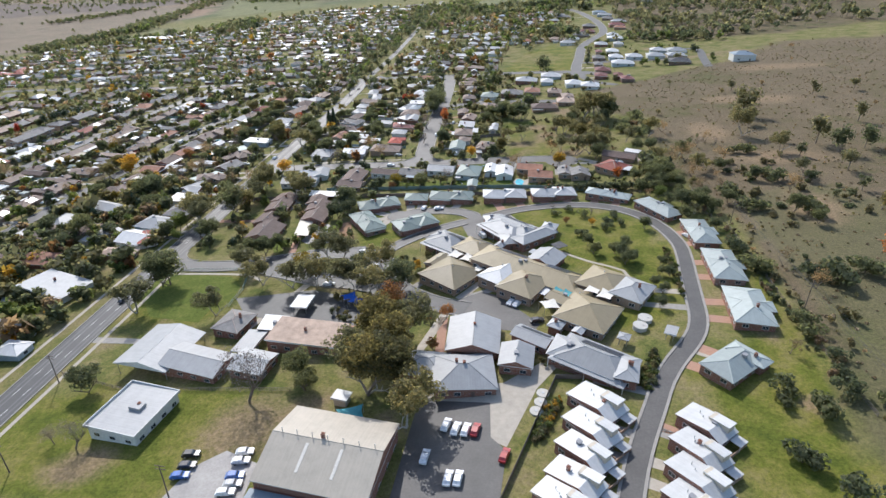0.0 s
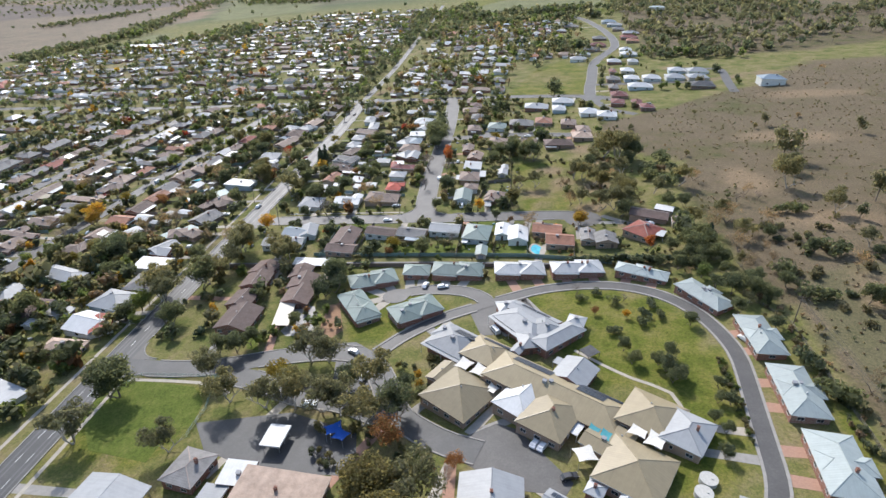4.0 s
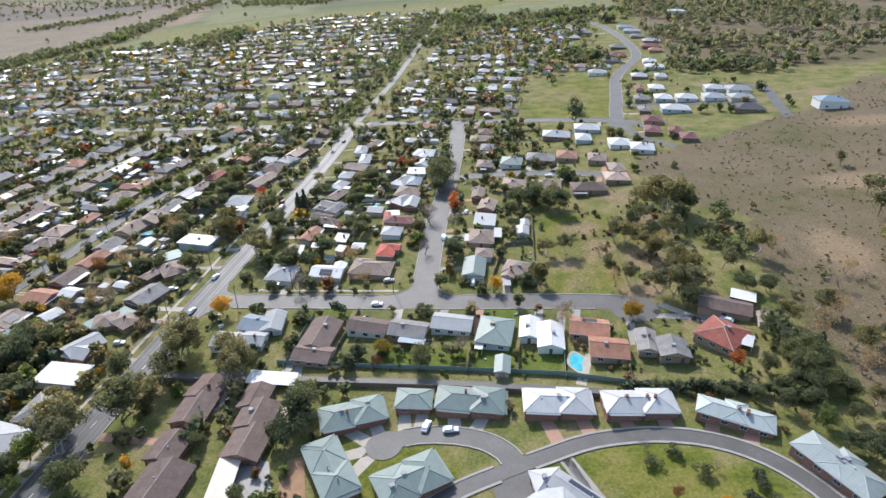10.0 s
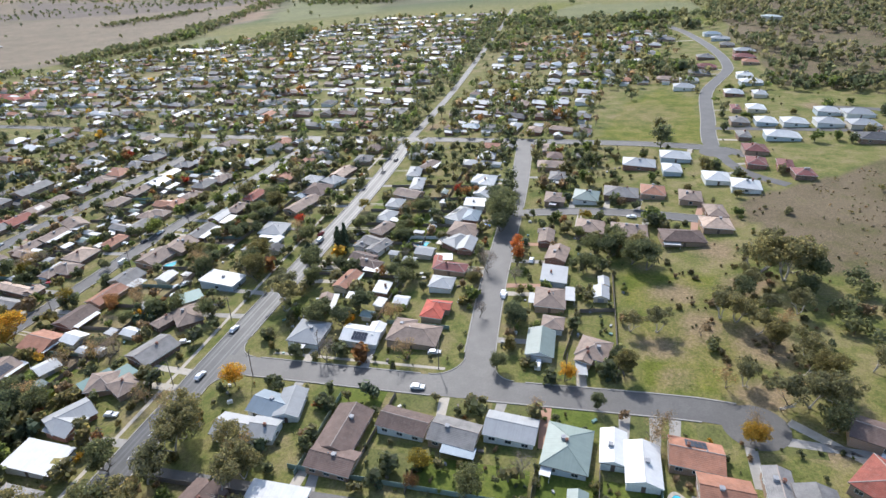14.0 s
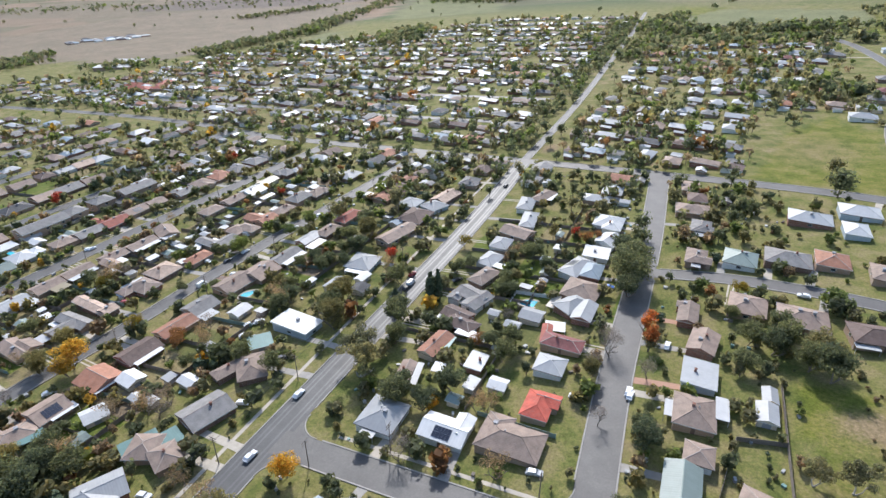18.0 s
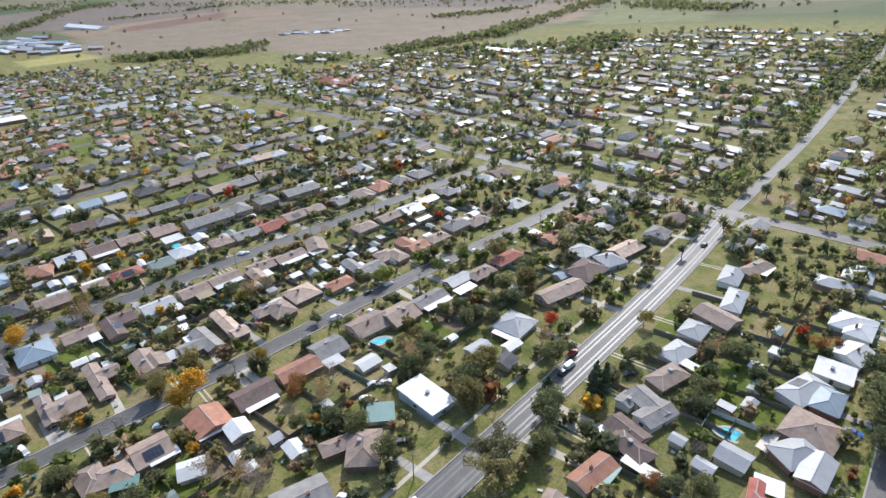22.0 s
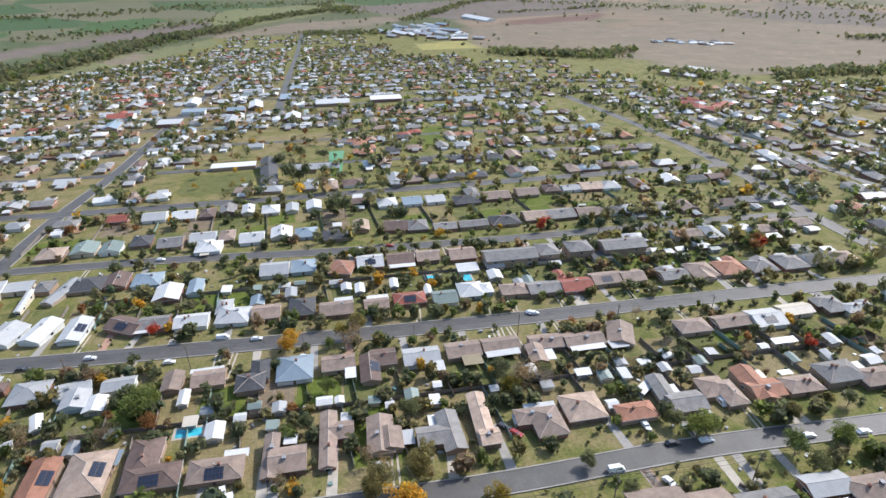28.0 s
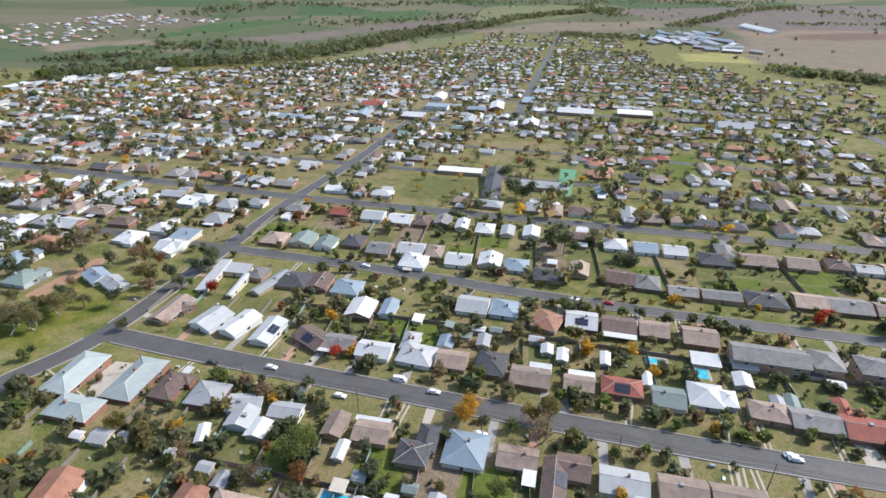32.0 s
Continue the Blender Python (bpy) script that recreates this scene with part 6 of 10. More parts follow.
house(-179.3, 479.7, 69, 11.1, 10.6, "hip", "zinc", traced=True)
house(-178.8, 493.5, 81, 16.7, 9.2, "gable", "buff", traced=True)
house(-194.0, 480.5, 84, 10.8, 10.2, "hip", "zinc", traced=True)
house(-178.0, 359.2, 177, 16.2, 9.6, "flat", "white", h=3.4, traced=True)
house(-176.0, 331.7, 46, 9.1, 13.0, "hip", "tan", traced=True)
wing(-182.8, 327.2, 72, 9.1, 5.0, "hip", "tan")
house(-174.0, 309.3, 74, 13.8, 10.8, "gable", "grey", traced=True)
house(-170.7, 290.8, 65, 7.3, 8.7, "hip", "tan", traced=True)
wing(-179.6, 291.0, 26, 8.3, 9.0, "hip", "tan")
house(-177.3, 275.0, 62, 12.1, 9.4, "gable", "zinc", traced=True)
wing(-175.4, 271.7, 175, 8.3, 8.0, "gable", "zinc")
house(-310.3, 216.6, 89, 6.0, 7.0, "gable", "white", use="shed")
house(-304.8, 200.7, 108, 3.0, 7.0, "gable", "white", use="shed")
house(-295.5, 195.8, 106, 2.3, 2.3, "gable", "offwhite", use="shed")
house(-306.7, 245.2, 89, 2.9, 6.7, "gable", "white", use="shed")
house(-286.3, 257.6, 88, 5.2, 6.6, "gable", "white", use="shed")
house(-293.2, 249.4, 88, 3.6, 3.4, "flat", "cream", use="shed")
house(-293.0, 292.0, 87, 4.6, 3.3, "gable", "white", use="shed")
house(-292.3, 296.9, 89, 2.3, 2.4, "gable", "white", use="shed")
house(-292.6, 330.8, 86, 2.3, 2.3, "gable", "white", use="shed")
house(-297.2, 171.2, 90, 5.3, 5.1, "gable", "zinc", use="shed")
house(-298.4, 177.6, 109, 2.5, 2.6, "gable", "zinc", use="shed")
house(-296.4, 163.7, 89, 2.8, 2.3, "gable", "white", use="shed")
house(-372.8, 311.8, 87, 3.7, 7.0, "gable", "white", use="shed")
house(-373.8, 328.0, 86, 3.2, 7.0, "gable", "white", use="shed")
house(-363.6, 342.2, 86, 2.7, 7.0, "gable", "white", use="shed")
house(-372.3, 266.0, 87, 5.5, 7.0, "gable", "blue", use="shed")
house(-376.5, 280.6, 88, 4.6, 7.0, "gable", "zinc", use="shed")
house(-375.6, 305.8, 89, 4.1, 5.3, "gable", "white", use="shed")
house(-381.4, 366.3, 87, 10.0, 7.0, "flat", "white", use="shed")
house(-370.2, 376.9, 87, 5.9, 7.0, "gable", "white", use="shed")
house(-359.6, 385.4, 87, 3.9, 4.4, "gable", "zinc", use="shed")
house(-381.3, 380.4, 88, 8.5, 6.2, "gable", "zinc", use="shed")
house(-360.2, 390.4, 85, 3.8, 6.7, "gable", "green", use="shed")
house(-382.6, 402.7, 86, 10.0, 7.0, "flat", "charcoal", use="shed")
house(-377.6, 437.2, 86, 10.0, 7.0, "flat", "charcoal", use="shed")
house(-285.5, 313.1, 87, 2.3, 2.3, "gable", "offwhite", use="shed")
house(-273.2, 399.7, 32, 2.5, 6.5, "flat", "white", use="shed")
house(-267.9, 384.6, 87, 3.1, 3.1, "gable", "white", use="shed")
house(-268.3, 352.3, 86, 3.1, 3.3, "gable", "blue", use="shed")
house(-285.5, 349.3, 88, 2.3, 2.3, "gable", "white", use="shed")
house(-284.9, 456.6, 87, 2.8, 2.4, "gable", "white", use="shed")
house(-286.1, 467.2, 87, 9.2, 2.3, "flat", "white", use="shed")
house(-267.8, 488.2, 0, 4.5, 5.0, "gable", "white", use="shed")
house(-212.4, 312.2, 84, 6.6, 7.0, "gable", "white", use="shed")
house(-191.7, 318.7, 84, 4.5, 5.9, "gable", "white", use="shed")
house(-202.0, 305.9, 84, 2.9, 3.3, "gable", "offwhite", use="shed")
house(-208.1, 295.3, 68, 6.8, 6.5, "gable", "white", use="shed")
house(-182.0, 291.4, 65, 9.9, 6.5, "flat", "teal", use="shed")
house(-176.0, 296.5, 71, 6.2, 5.6, "flat", "teal", use="shed")
house(-184.0, 345.1, 50, 7.8, 7.0, "flat", "teal", use="shed")
house(-207.3, 359.5, 87, 7.5, 5.4, "gable", "offwhite", use="shed")
house(-182.2, 390.1, 85, 8.3, 5.8, "gable", "zinc", use="shed")
house(-169.9, 390.4, 94, 6.0, 5.6, "gable", "charcoal", use="shed")
house(-174.0, 399.1, 85, 6.4, 3.7, "gable", "white", use="shed")
house(-188.8, 455.6, 80, 7.1, 5.0, "gable", "blue", use="shed")
house(-194.2, 388.6, 86, 4.4, 2.3, "gable", "white", use="shed")
house(75.2, 679.8, 177, 13.1, 12.5, "hip", "offwhite", traced=True)
house(92.6, 674.2, 177, 9.5, 12.5, "hip", "offwhite", traced=True)
house(68.6, 631.9, 178, 5.7, 12.5, "hip", "maroon", traced=True)
house(81.8, 631.3, 178, 11.6, 12.5, "hip", "white", traced=True)
house(65.5, 597.9, 179, 11.0, 12.5, "hip", "grey", traced=True)
house(81.3, 597.0, 179, 12.5, 12.5, "hip", "white", traced=True)
house(97.6, 594.1, 179, 14.7, 12.5, "hip", "white", traced=True)
house(116.8, 592.3, 179, 15.4, 12.5, "hip", "offwhite", traced=True)
house(134.2, 587.0, 2, 16.8, 12.5, "hip", "zinc", traced=True)
house(123.5, 619.7, 178, 14.0, 12.5, "hip", "offwhite", traced=True)
house(139.6, 613.0, 2, 16.9, 12.5, "hip", "zinc", traced=True)
house(131.3, 557.7, 179, 18.1, 13.0, "hip", "charcoal", traced=True)
house(83.9, 564.4, 178, 19.1, 12.5, "hip", "white", traced=True)
house(62.4, 565.5, 179, 7.0, 12.5, "hip", "grey", traced=True)
house(94.4, 715.8, 1, 17.3, 12.5, "hip", "white", traced=True)
house(94.1, 743.5, 176, 12.4, 12.5, "hip", "white", traced=True)
house(63.8, 538.0, 0, 12.5, 13.0, "hip", "maroon", traced=True)
house(60.1, 514.5, 174, 9.5, 13.0, "hip", "maroon", traced=True)
house(73.4, 510.3, 172, 7.3, 13.0, "hip", "maroon", traced=True)
house(79.0, 497.1, 1, 9.6, 10.5, "hip", "maroon", traced=True)
house(-1.6, 511.7, 178, 17.4, 13.0, "hip", "offwhite", traced=True)
house(19.0, 525.0, 0, 16.2, 13.0, "hip", "offwhite", traced=True)
house(15.3, 502.9, 1, 9.3, 13.0, "hip", "offwhite", traced=True)
house(36.5, 490.0, 3, 12.6, 13.0, "hip", "white", traced=True)
house(48.6, 479.2, 175, 13.3, 13.0, "hip", "white", traced=True)
house(3.6, 469.3, 179, 11.4, 13.0, "hip", "terracotta", traced=True)
house(-12.0, 466.2, 179, 16.4, 13.0, "hip", "grey", traced=True)
house(-29.2, 461.0, 177, 12.0, 13.0, "hip", "green", traced=True)
house(20.7, 462.6, 177, 10.0, 13.0, "hip", "tan", traced=True)
house(29.7, 444.9, 5, 8.4, 13.0, "hip", "tan", traced=True)
house(28.1, 430.9, 4, 12.3, 11.5, "hip", "buff", traced=True)
house(12.6, 416.8, 8, 17.4, 11.0, "hip", "brown", traced=True)
slab(8.0, 409.6, 8, 7.0, 3.0, "offwhite")
house(-9.1, 420.7, 0, 15.1, 13.0, "hip", "tan", traced=True)
house(-26.0, 423.9, 177, 11.9, 13.0, "hip", "tan", traced=True)
house(41.3, 704.5, 177, 16.7, 12.5, "hip", "zinc", traced=True)
house(47.7, 731.1, 176, 15.1, 12.5, "hip", "zinc", traced=True)
house(59.4, 760.2, 176, 18.1, 12.5, "hip", "grey", traced=True)
house(68.7, 787.1, 175, 17.3, 12.5, "hip", "maroon", traced=True)
house(74.3, 837.1, 1, 16.0, 12.5, "hip", "grey", traced=True)
house(7.3, 942.6, 173, 19.4, 12.5, "hip", "maroon", traced=True)
house(39.2, 996.5, 1, 20.0, 12.5, "hip", "zinc", traced=True)
house(46.1, 964.2, 173, 20.0, 12.5, "hip", "grey", traced=True)
house(100.9, 988.7, 1, 20.0, 12.5, "hip", "blue", traced=True)
house(104.9, 950.4, 172, 20.0, 12.5, "hip", "zinc", traced=True)
house(105.0, 905.5, 173, 14.6, 12.5, "hip", "grey", traced=True)
house(115.1, 863.0, 1, 20.0, 12.5, "hip", "zinc", traced=True)
house(109.0, 829.8, 1, 19.7, 12.5, "hip", "maroon", traced=True)
house(109.6, 802.8, 175, 13.7, 12.5, "hip", "terracotta", traced=True)
house(182.9, 557.5, 1, 18.3, 13.0, "hip", "blue", h=5.2, traced=True)
house(-455.2, 154.4, 89, 12.5, 12.5, "hip", "buff", traced=True)
house(-457.5, 170.2, 89, 12.1, 12.5, "gable", "green", traced=True)
house(-455.4, 184.0, 89, 10.1, 11.0, "gable", "green", traced=True)
house(-461.8, 198.3, 89, 10.5, 12.5, "hip", "charcoal", traced=True)
house(-455.0, 214.9, 89, 12.5, 12.5, "gable", "grey", traced=True)
house(-458.1, 231.5, 89, 13.3, 12.5, "gable", "offwhite", traced=True)
house(-457.9, 244.4, 89, 8.1, 12.5, "hip", "tan", traced=True)
house(-450.4, 258.7, 89, 12.7, 12.5, "gable", "white", traced=True)
house(-453.6, 274.9, 89, 11.3, 12.5, "gable", "white", traced=True)
house(-450.2, 288.8, 89, 11.9, 11.5, "hip", "blue", traced=True)
house(-452.5, 320.5, 86, 9.1, 12.5, "gable", "buff", traced=True)
house(-447.4, 340.4, 84, 13.4, 12.5, "gable", "brown", traced=True)
house(-445.0, 353.0, 86, 11.6, 12.5, "hip", "grey", traced=True)
house(-438.6, 368.3, 89, 12.8, 8.2, "gable", "grey", traced=True)
house(-438.4, 385.6, 89, 17.0, 8.2, "gable", "grey", traced=True)
house(-439.1, 405.2, 89, 17.0, 12.2, "hip", "charcoal", traced=True)
house(-441.4, 425.2, 87, 13.7, 12.5, "gable", "buff", traced=True)
house(-440.6, 441.5, 89, 17.0, 12.5, "gable", "grey", traced=True)
house(-506.5, 78.2, 89, 17.0, 12.5, "hip", "white", traced=True)
house(-503.0, 196.9, 89, 13.0, 12.5, "gable", "offwhite", traced=True)
house(-501.2, 214.7, 89, 13.7, 12.5, "gable", "white", traced=True)
house(-501.2, 228.5, 89, 8.5, 12.5, "hip", "brown", traced=True)
house(-504.3, 240.5, 89, 9.9, 12.5, "gable", "grey", traced=True)
house(-501.0, 253.1, 89, 7.1, 12.5, "gable", "white", traced=True)
house(-497.3, 267.3, 89, 10.5, 12.3, "hip", "white", traced=True)
house(-496.7, 280.7, 89, 7.4, 11.5, "gable", "offwhite", traced=True)
house(-498.2, 294.5, 89, 9.1, 12.5, "gable", "white", traced=True)
house(-490.9, 341.6, 89, 12.0, 12.5, "hip", "white", traced=True)
house(-489.6, 358.0, 89, 12.1, 11.9, "gable", "blue", traced=True)
house(-489.0, 373.5, 89, 12.1, 11.0, "gable", "offwhite", traced=True)
house(-482.1, 393.2, 89, 17.0, 12.2, "hip", "charcoal", traced=True)
house(-485.8, 415.2, 89, 17.0, 12.5, "gable", "tan", traced=True)
house(-486.9, 437.4, 87, 14.8, 12.5, "gable", "tan", traced=True)
house(-489.7, 456.5, 86, 11.2, 11.6, "hip", "brown", traced=True)
house(-486.9, 470.4, 89, 13.6, 8.4, "gable", "zinc", traced=True)
house(-487.1, 484.9, 86, 15.4, 12.5, "gable", "buff", traced=True)
house(-485.7, 498.4, 86, 13.5, 12.5, "hip", "zinc", traced=True)
house(-486.7, 547.1, 83, 11.7, 12.5, "gable", "white", traced=True)

FOOT_A = np.array(FOOT)


def covered(x, y, gap=0.0):
    """Whether a building stands at this place."""
    dx, dy = x - FOOT_A[:, 0], y - FOOT_A[:, 1]
    c, s = np.cos(FOOT_A[:, 2]), np.sin(FOOT_A[:, 2])
    return bool(np.any((np.abs(dx * c + dy * s) < FOOT_A[:, 3] + gap) & (np.abs(-dx * s + dy * c) < FOOT_A[:, 4] + gap)))


ROAD_PTS = np.concatenate([np.column_stack((l, np.full(len(l), h))) for l, h, *_ in ROADS])


def gap_to_road(x, y):
    return float(np.min(np.hypot(ROAD_PTS[:, 0] - x, ROAD_PTS[:, 1] - y) - ROAD_PTS[:, 2]))


# ---- driveways ----
for x, y, a, hl, hd in FOOT[:]:
    if (x, y, a, hl, hd) in VILLAS or max(hl, hd) < 5.5 or not (-420 < x < 70) or rnd.random() < 0.25:
        continue
    d = np.hypot(ROAD_PTS[:, 0] - x, ROAD_PTS[:, 1] - y) - ROAD_PTS[:, 2]
    i = int(np.argmin(d))
    if d[i] > 34 or d[i] < 5:
        continue
    to = Vector((ROAD_PTS[i, 0] - x, ROAD_PTS[i, 1] - y))
    dist, to = to.length, to.normalized()
    across = Vector((-to.y, to.x))
    off = across * (min(hl, hd) * 0.9 + rnd.uniform(-1, 1)) * rnd.choice((-1, 1))
    start, stop = Vector((x, y)) + off + to * 1.0, Vector((x, y)) + off + to * (dist - ROAD_PTS[i, 2] + 0.1)
    if covered(*(stop - to * 2), 0.2):
        continue
    w = 1.2
    p = [start - across * w, stop - across * (w + 0.4), stop + across * (w + 0.4), start + across * w]
    if rnd.random() < 0.3 and (x < -190 or y > 300):  # two wheel strips
        for q in (-0.85, 0.85):
            c = across * q
            e = across * 0.32
            patch("driveway", [tuple(start + c - e), tuple(stop + c - e), tuple(stop + c + e), tuple(start + c + e)], M_PATH, 0.035, "pale concrete wheel strips across the lawn", "driveway")
    else:
        mat, word = rnd.choice([(M_PATH, "pale concrete"), (M_PATH, "pale concrete"), (M_PATH, "pale concrete"), (M_CONCRETE, "grey concrete"), (M_CONCRETE, "grey concrete"), (M_CONCRETE, "grey concrete"), (M_PAVER, "brick paved")])
        patch("driveway", [tuple(q) for q in p], mat, 0.035, word + " driveway from the street", "driveway")


# brick paved drives from the loop road and the court to each villa
LOOP = [q for line, half, name, *_ in ROADS if name in ("village_road", "court_road") for q in np.column_stack((line, np.full(len(line), half)))]
LOOP = np.array(LOOP)
for x, y, a, hl, hd in VILLAS:
    run = Vector((math.cos(a), math.sin(a))) * hl if hl > hd else Vector((-math.sin(a), math.cos(a))) * hd
    for k in (-0.5, 0.5):
        c = Vector((x, y)) + run * k
        i = int(np.argmin(np.hypot(LOOP[:, 0] - c.x, LOOP[:, 1] - c.y)))
        to = Vector((LOOP[i, 0] - c.x, LOOP[i, 1] - c.y))
        dist, to = to.length, to.normalized()
        if dist > 32:
            continue
        side = Vector((-to.y, to.x)) * 1.7
        e = c + to * (dist - LOOP[i, 2] + 0.1)
        patch("driveway", [tuple(c + to * 2 - side), tuple(e - side * 1.15), tuple(e + side * 1.15), tuple(c + to * 2 + side)], M_PAVER if x > -20 else M_PATH, 0.045, "pinkish brick paved drive to a villa" if x > -20 else "pale paved drive to a villa", "driveway")


# ---- footpaths ----
def footpath(pts, width, label):
    line = smooth_line(pts, 6.0)
    tagged(new("footpath", mesh("footpath", *ribbon(line, width / 2, 0.05), [M_PATH])), label, "footpath", kind="structure")


footpath([(-134, 60), (-135.5, 150), (-136.5, 182)], 1.4, "pale concrete footpath beside the main road")
footpath([(-154, 60), (-155, 150), (-157, 250), (-160, 330), (-166, 480), (-168, 555)], 1.4, "pale concrete footpath along the main road")
footpath([(-134, 184), (-118, 184), (-104, 183), (-96, 179)], 1.4, "pale footpath beside the school lawn")
footpath([(12, 205), (20, 198), (28, 192), (38, 186), (40, 176)], 1.2, "curving pale garden path")
footpath([(-130, 317.5), (-68, 317.5)], 1.3, "pale footpath along the cross street")


# ---- fences ----
def fence(pts, height, material, label, spacing=3.0, rails=False):
    """Posts and infill panels between them, stepping down the slope."""
    ob = root("fence", pose(pts[0][0], pts[0][1], ground_z(*pts[0])), label, "fence", "garden fences")
    base = Vector((pts[0][0], pts[0][1], ground_z(*pts[0])))
    for (x0, y0), (x1, y1) in zip(pts, pts[1:]):
        n = max(1, round(math.hypot(x1 - x0, y1 - y0) / spacing))
        sx, sy = (x1 - x0) / n, (y1 - y0) / n
        rise = (ground_z(x1, y1) - ground_z(x0, y0)) / n
        side = Vector((-sy, sx)).normalized() * 0.03
        v = [(a * sx + c * side.x, a * sy + c * side.y, a * rise + u) for u in (0.03, height) for a, c in ((0, -1), (1, -1), (1, 1), (0, 1))]
        box = (v, [(3, 2, 1, 0), (4, 5, 6, 7), (0, 1, 5, 4), (1, 2, 6, 5), (2, 3, 7, 6), (3, 0, 4, 7)])
        if rails:
            box = joined(*[([(a * sx + c * side.x, a * sy + c * side.y, a * rise + u) for u in (z, z + 0.07) for a, c in ((0, -1), (1, -1), (1, 1), (0, 1))], box[1]) for z in (0.15, height * 0.55, height - 0.07)],
                         *[box_data(sx * q - 0.02, sx * q + 0.02, sy * q - 0.02, sy * q + 0.02, rise * q + 0.1, rise * q + height) for q in (0.2, 0.4, 0.6, 0.8)])
        me = mesh("panel", *joined(box, box_data(-0.06, 0.06, -0.06, 0.06, -0.3, height + 0.08)), [material])
        for k in range(n):
            part("panel", me, ob, Matrix.Translation(Vector((x0 + sx * k, y0 + sy * k, ground_z(x0 + sx * k, y0 + sy * k))) - base))


fence([(-100, 270.5), (-82, 270), (-40, 269.5), (-5, 268.5), (17, 265), (30, 262)], 1.8, M_FENCE_GREEN, "long pale green metal boundary fence")
fence([(-138, 260), (-90, 260.3), (-40, 260.6), (5, 259)], 1.8, M_FENCE, "dark timber fence along the back lane")
fence([(-97, 268.5), (-97, 300)], 1.7, M_FENCE_GREEN, "green metal fence between gardens")
fence([(-82, 268), (-80, 303)], 1.7, M_FENCE, "dark timber fence between gardens")
fence([(-66, 268), (-66, 282)], 1.7, M_FENCE, "dark timber fence between gardens")
fence([(-51, 268), (-51, 284)], 1.7, M_FENCE, "dark timber fence between gardens")
fence([(-35, 268), (-35, 284)], 1.7, M_FENCE, "dark timber fence between gardens")
fence([(-19, 268), (-19, 284)], 1.7, M_FENCE, "dark timber fence between gardens")
fence([(-4.5, 267), (-4.5, 284)], 1.7, M_FENCE_GREEN, "green metal fence beside the pool")
fence([(15, 265), (15, 280)], 1.7, M_FENCE, "dark timber fence between gardens")
fence([(0.5, 86), (13, 126.5), (20, 126.5)], 1.5, M_FENCE, "timber fence beside the villas")
fence([(87, 116), (84, 160), (82, 222), (70, 245), (60, 258)], 1.2, M_FENCE, "timber fence along the hillside", 3.0, True)
fence([(-96, 183), (-104, 186.5), (-131, 186), (-137, 178)], 1.4, M_FENCE_GREEN, "green railing round the school lawn", 3.0, True)
fence([(-104, 186), (-100, 172), (-100, 160)], 1.4, M_FENCE_GREEN, "green railing round the school lawn", 3.0, True)
fence([(-136, 122), (-112, 116), (-84, 117), (-60, 118)], 1.2, M_FENCE, "wire and timber fence by the school", 3.0, True)
fence([(-14, 322), (-14.6, 340), (-15.2, 358), (-16, 384)], 1.7, M_FENCE, "dark timber fence beside open grass")
fence([(-27.4, 355.4), (-15.2, 357.6)], 1.7, M_FENCE, "dark timber fence between gardens")
fence([(-27.4, 355.4), (-31.2, 327.6)], 1.7, M_FENCE, "dark timber fence between gardens")
fence([(-72, 339), (-96, 340)], 1.7, M_FENCE_GREEN, "pale metal fence between gardens")
fence([(-100, 340), (-101, 410), (-103, 500)], 1.7, M_FENCE, "weathered timber fence along the back gardens")
fence([(-144, 372), (-100, 372)], 1.6, M_FENCE, "weathered timber fence between gardens")
fence([(-144, 403), (-100, 403)], 1.6, M_FENCE, "weathered timber fence between gardens")
for k in (423, 440, 457, 475):
    fence([(-140, k), (-78, k + 1)], 1.6, M_FENCE, "weathered timber fence between gardens")
# the lots of the parallel streets
for k in range(-5, 18):
    y = 218 + 16.2 * k
    mat, word = ((M_FENCE, "weathered timber"), (M_FENCE, "weathered timber"), (M_FENCE_GREEN, "green metal"))[k % 3]
    fence([(-262, y), (-292, y - 1.7)], 1.7, mat, word + " fence between back gardens", 11.0)
    fence([(-314 + 0.057 * (y - 218), y + 3), (-293 + 0.057 * (y - 218), y + 4)], 1.7, mat, word + " fence between back gardens", 11.0)
    fence([(-366 + 0.057 * (y - 218), y - 2), (-389 + 0.057 * (y - 218), y - 3)], 1.7, mat, word + " fence between back gardens", 11.0)
    if k % 2:
        fence([(-455 + 0.07 * (y - 218), y), (-497 + 0.05 * (y - 218), y - 2)], 1.7, mat, word + " fence between back gardens", 11.0)
    if y > 275:
        fence([(-217, y + 5), (-196, y + 6)], 1.7, mat, word + " fence between back gardens", 11.0)
fence([(-297, 195), (-291, 300), (-286, 400), (-281, 500)], 1.7, M_FENCE, "long weathered back fence between two rows", 11.0)
fence([(-391, 190), (-386, 300), (-380, 400), (-374, 520)], 1.7, M_FENCE, "long weathered back fence between two rows", 11.0)
fence([(-200, 280), (-197, 360), (-193, 440), (-190, 520)], 1.7, M_FENCE, "long weathered back fence behind the main road", 11.0)


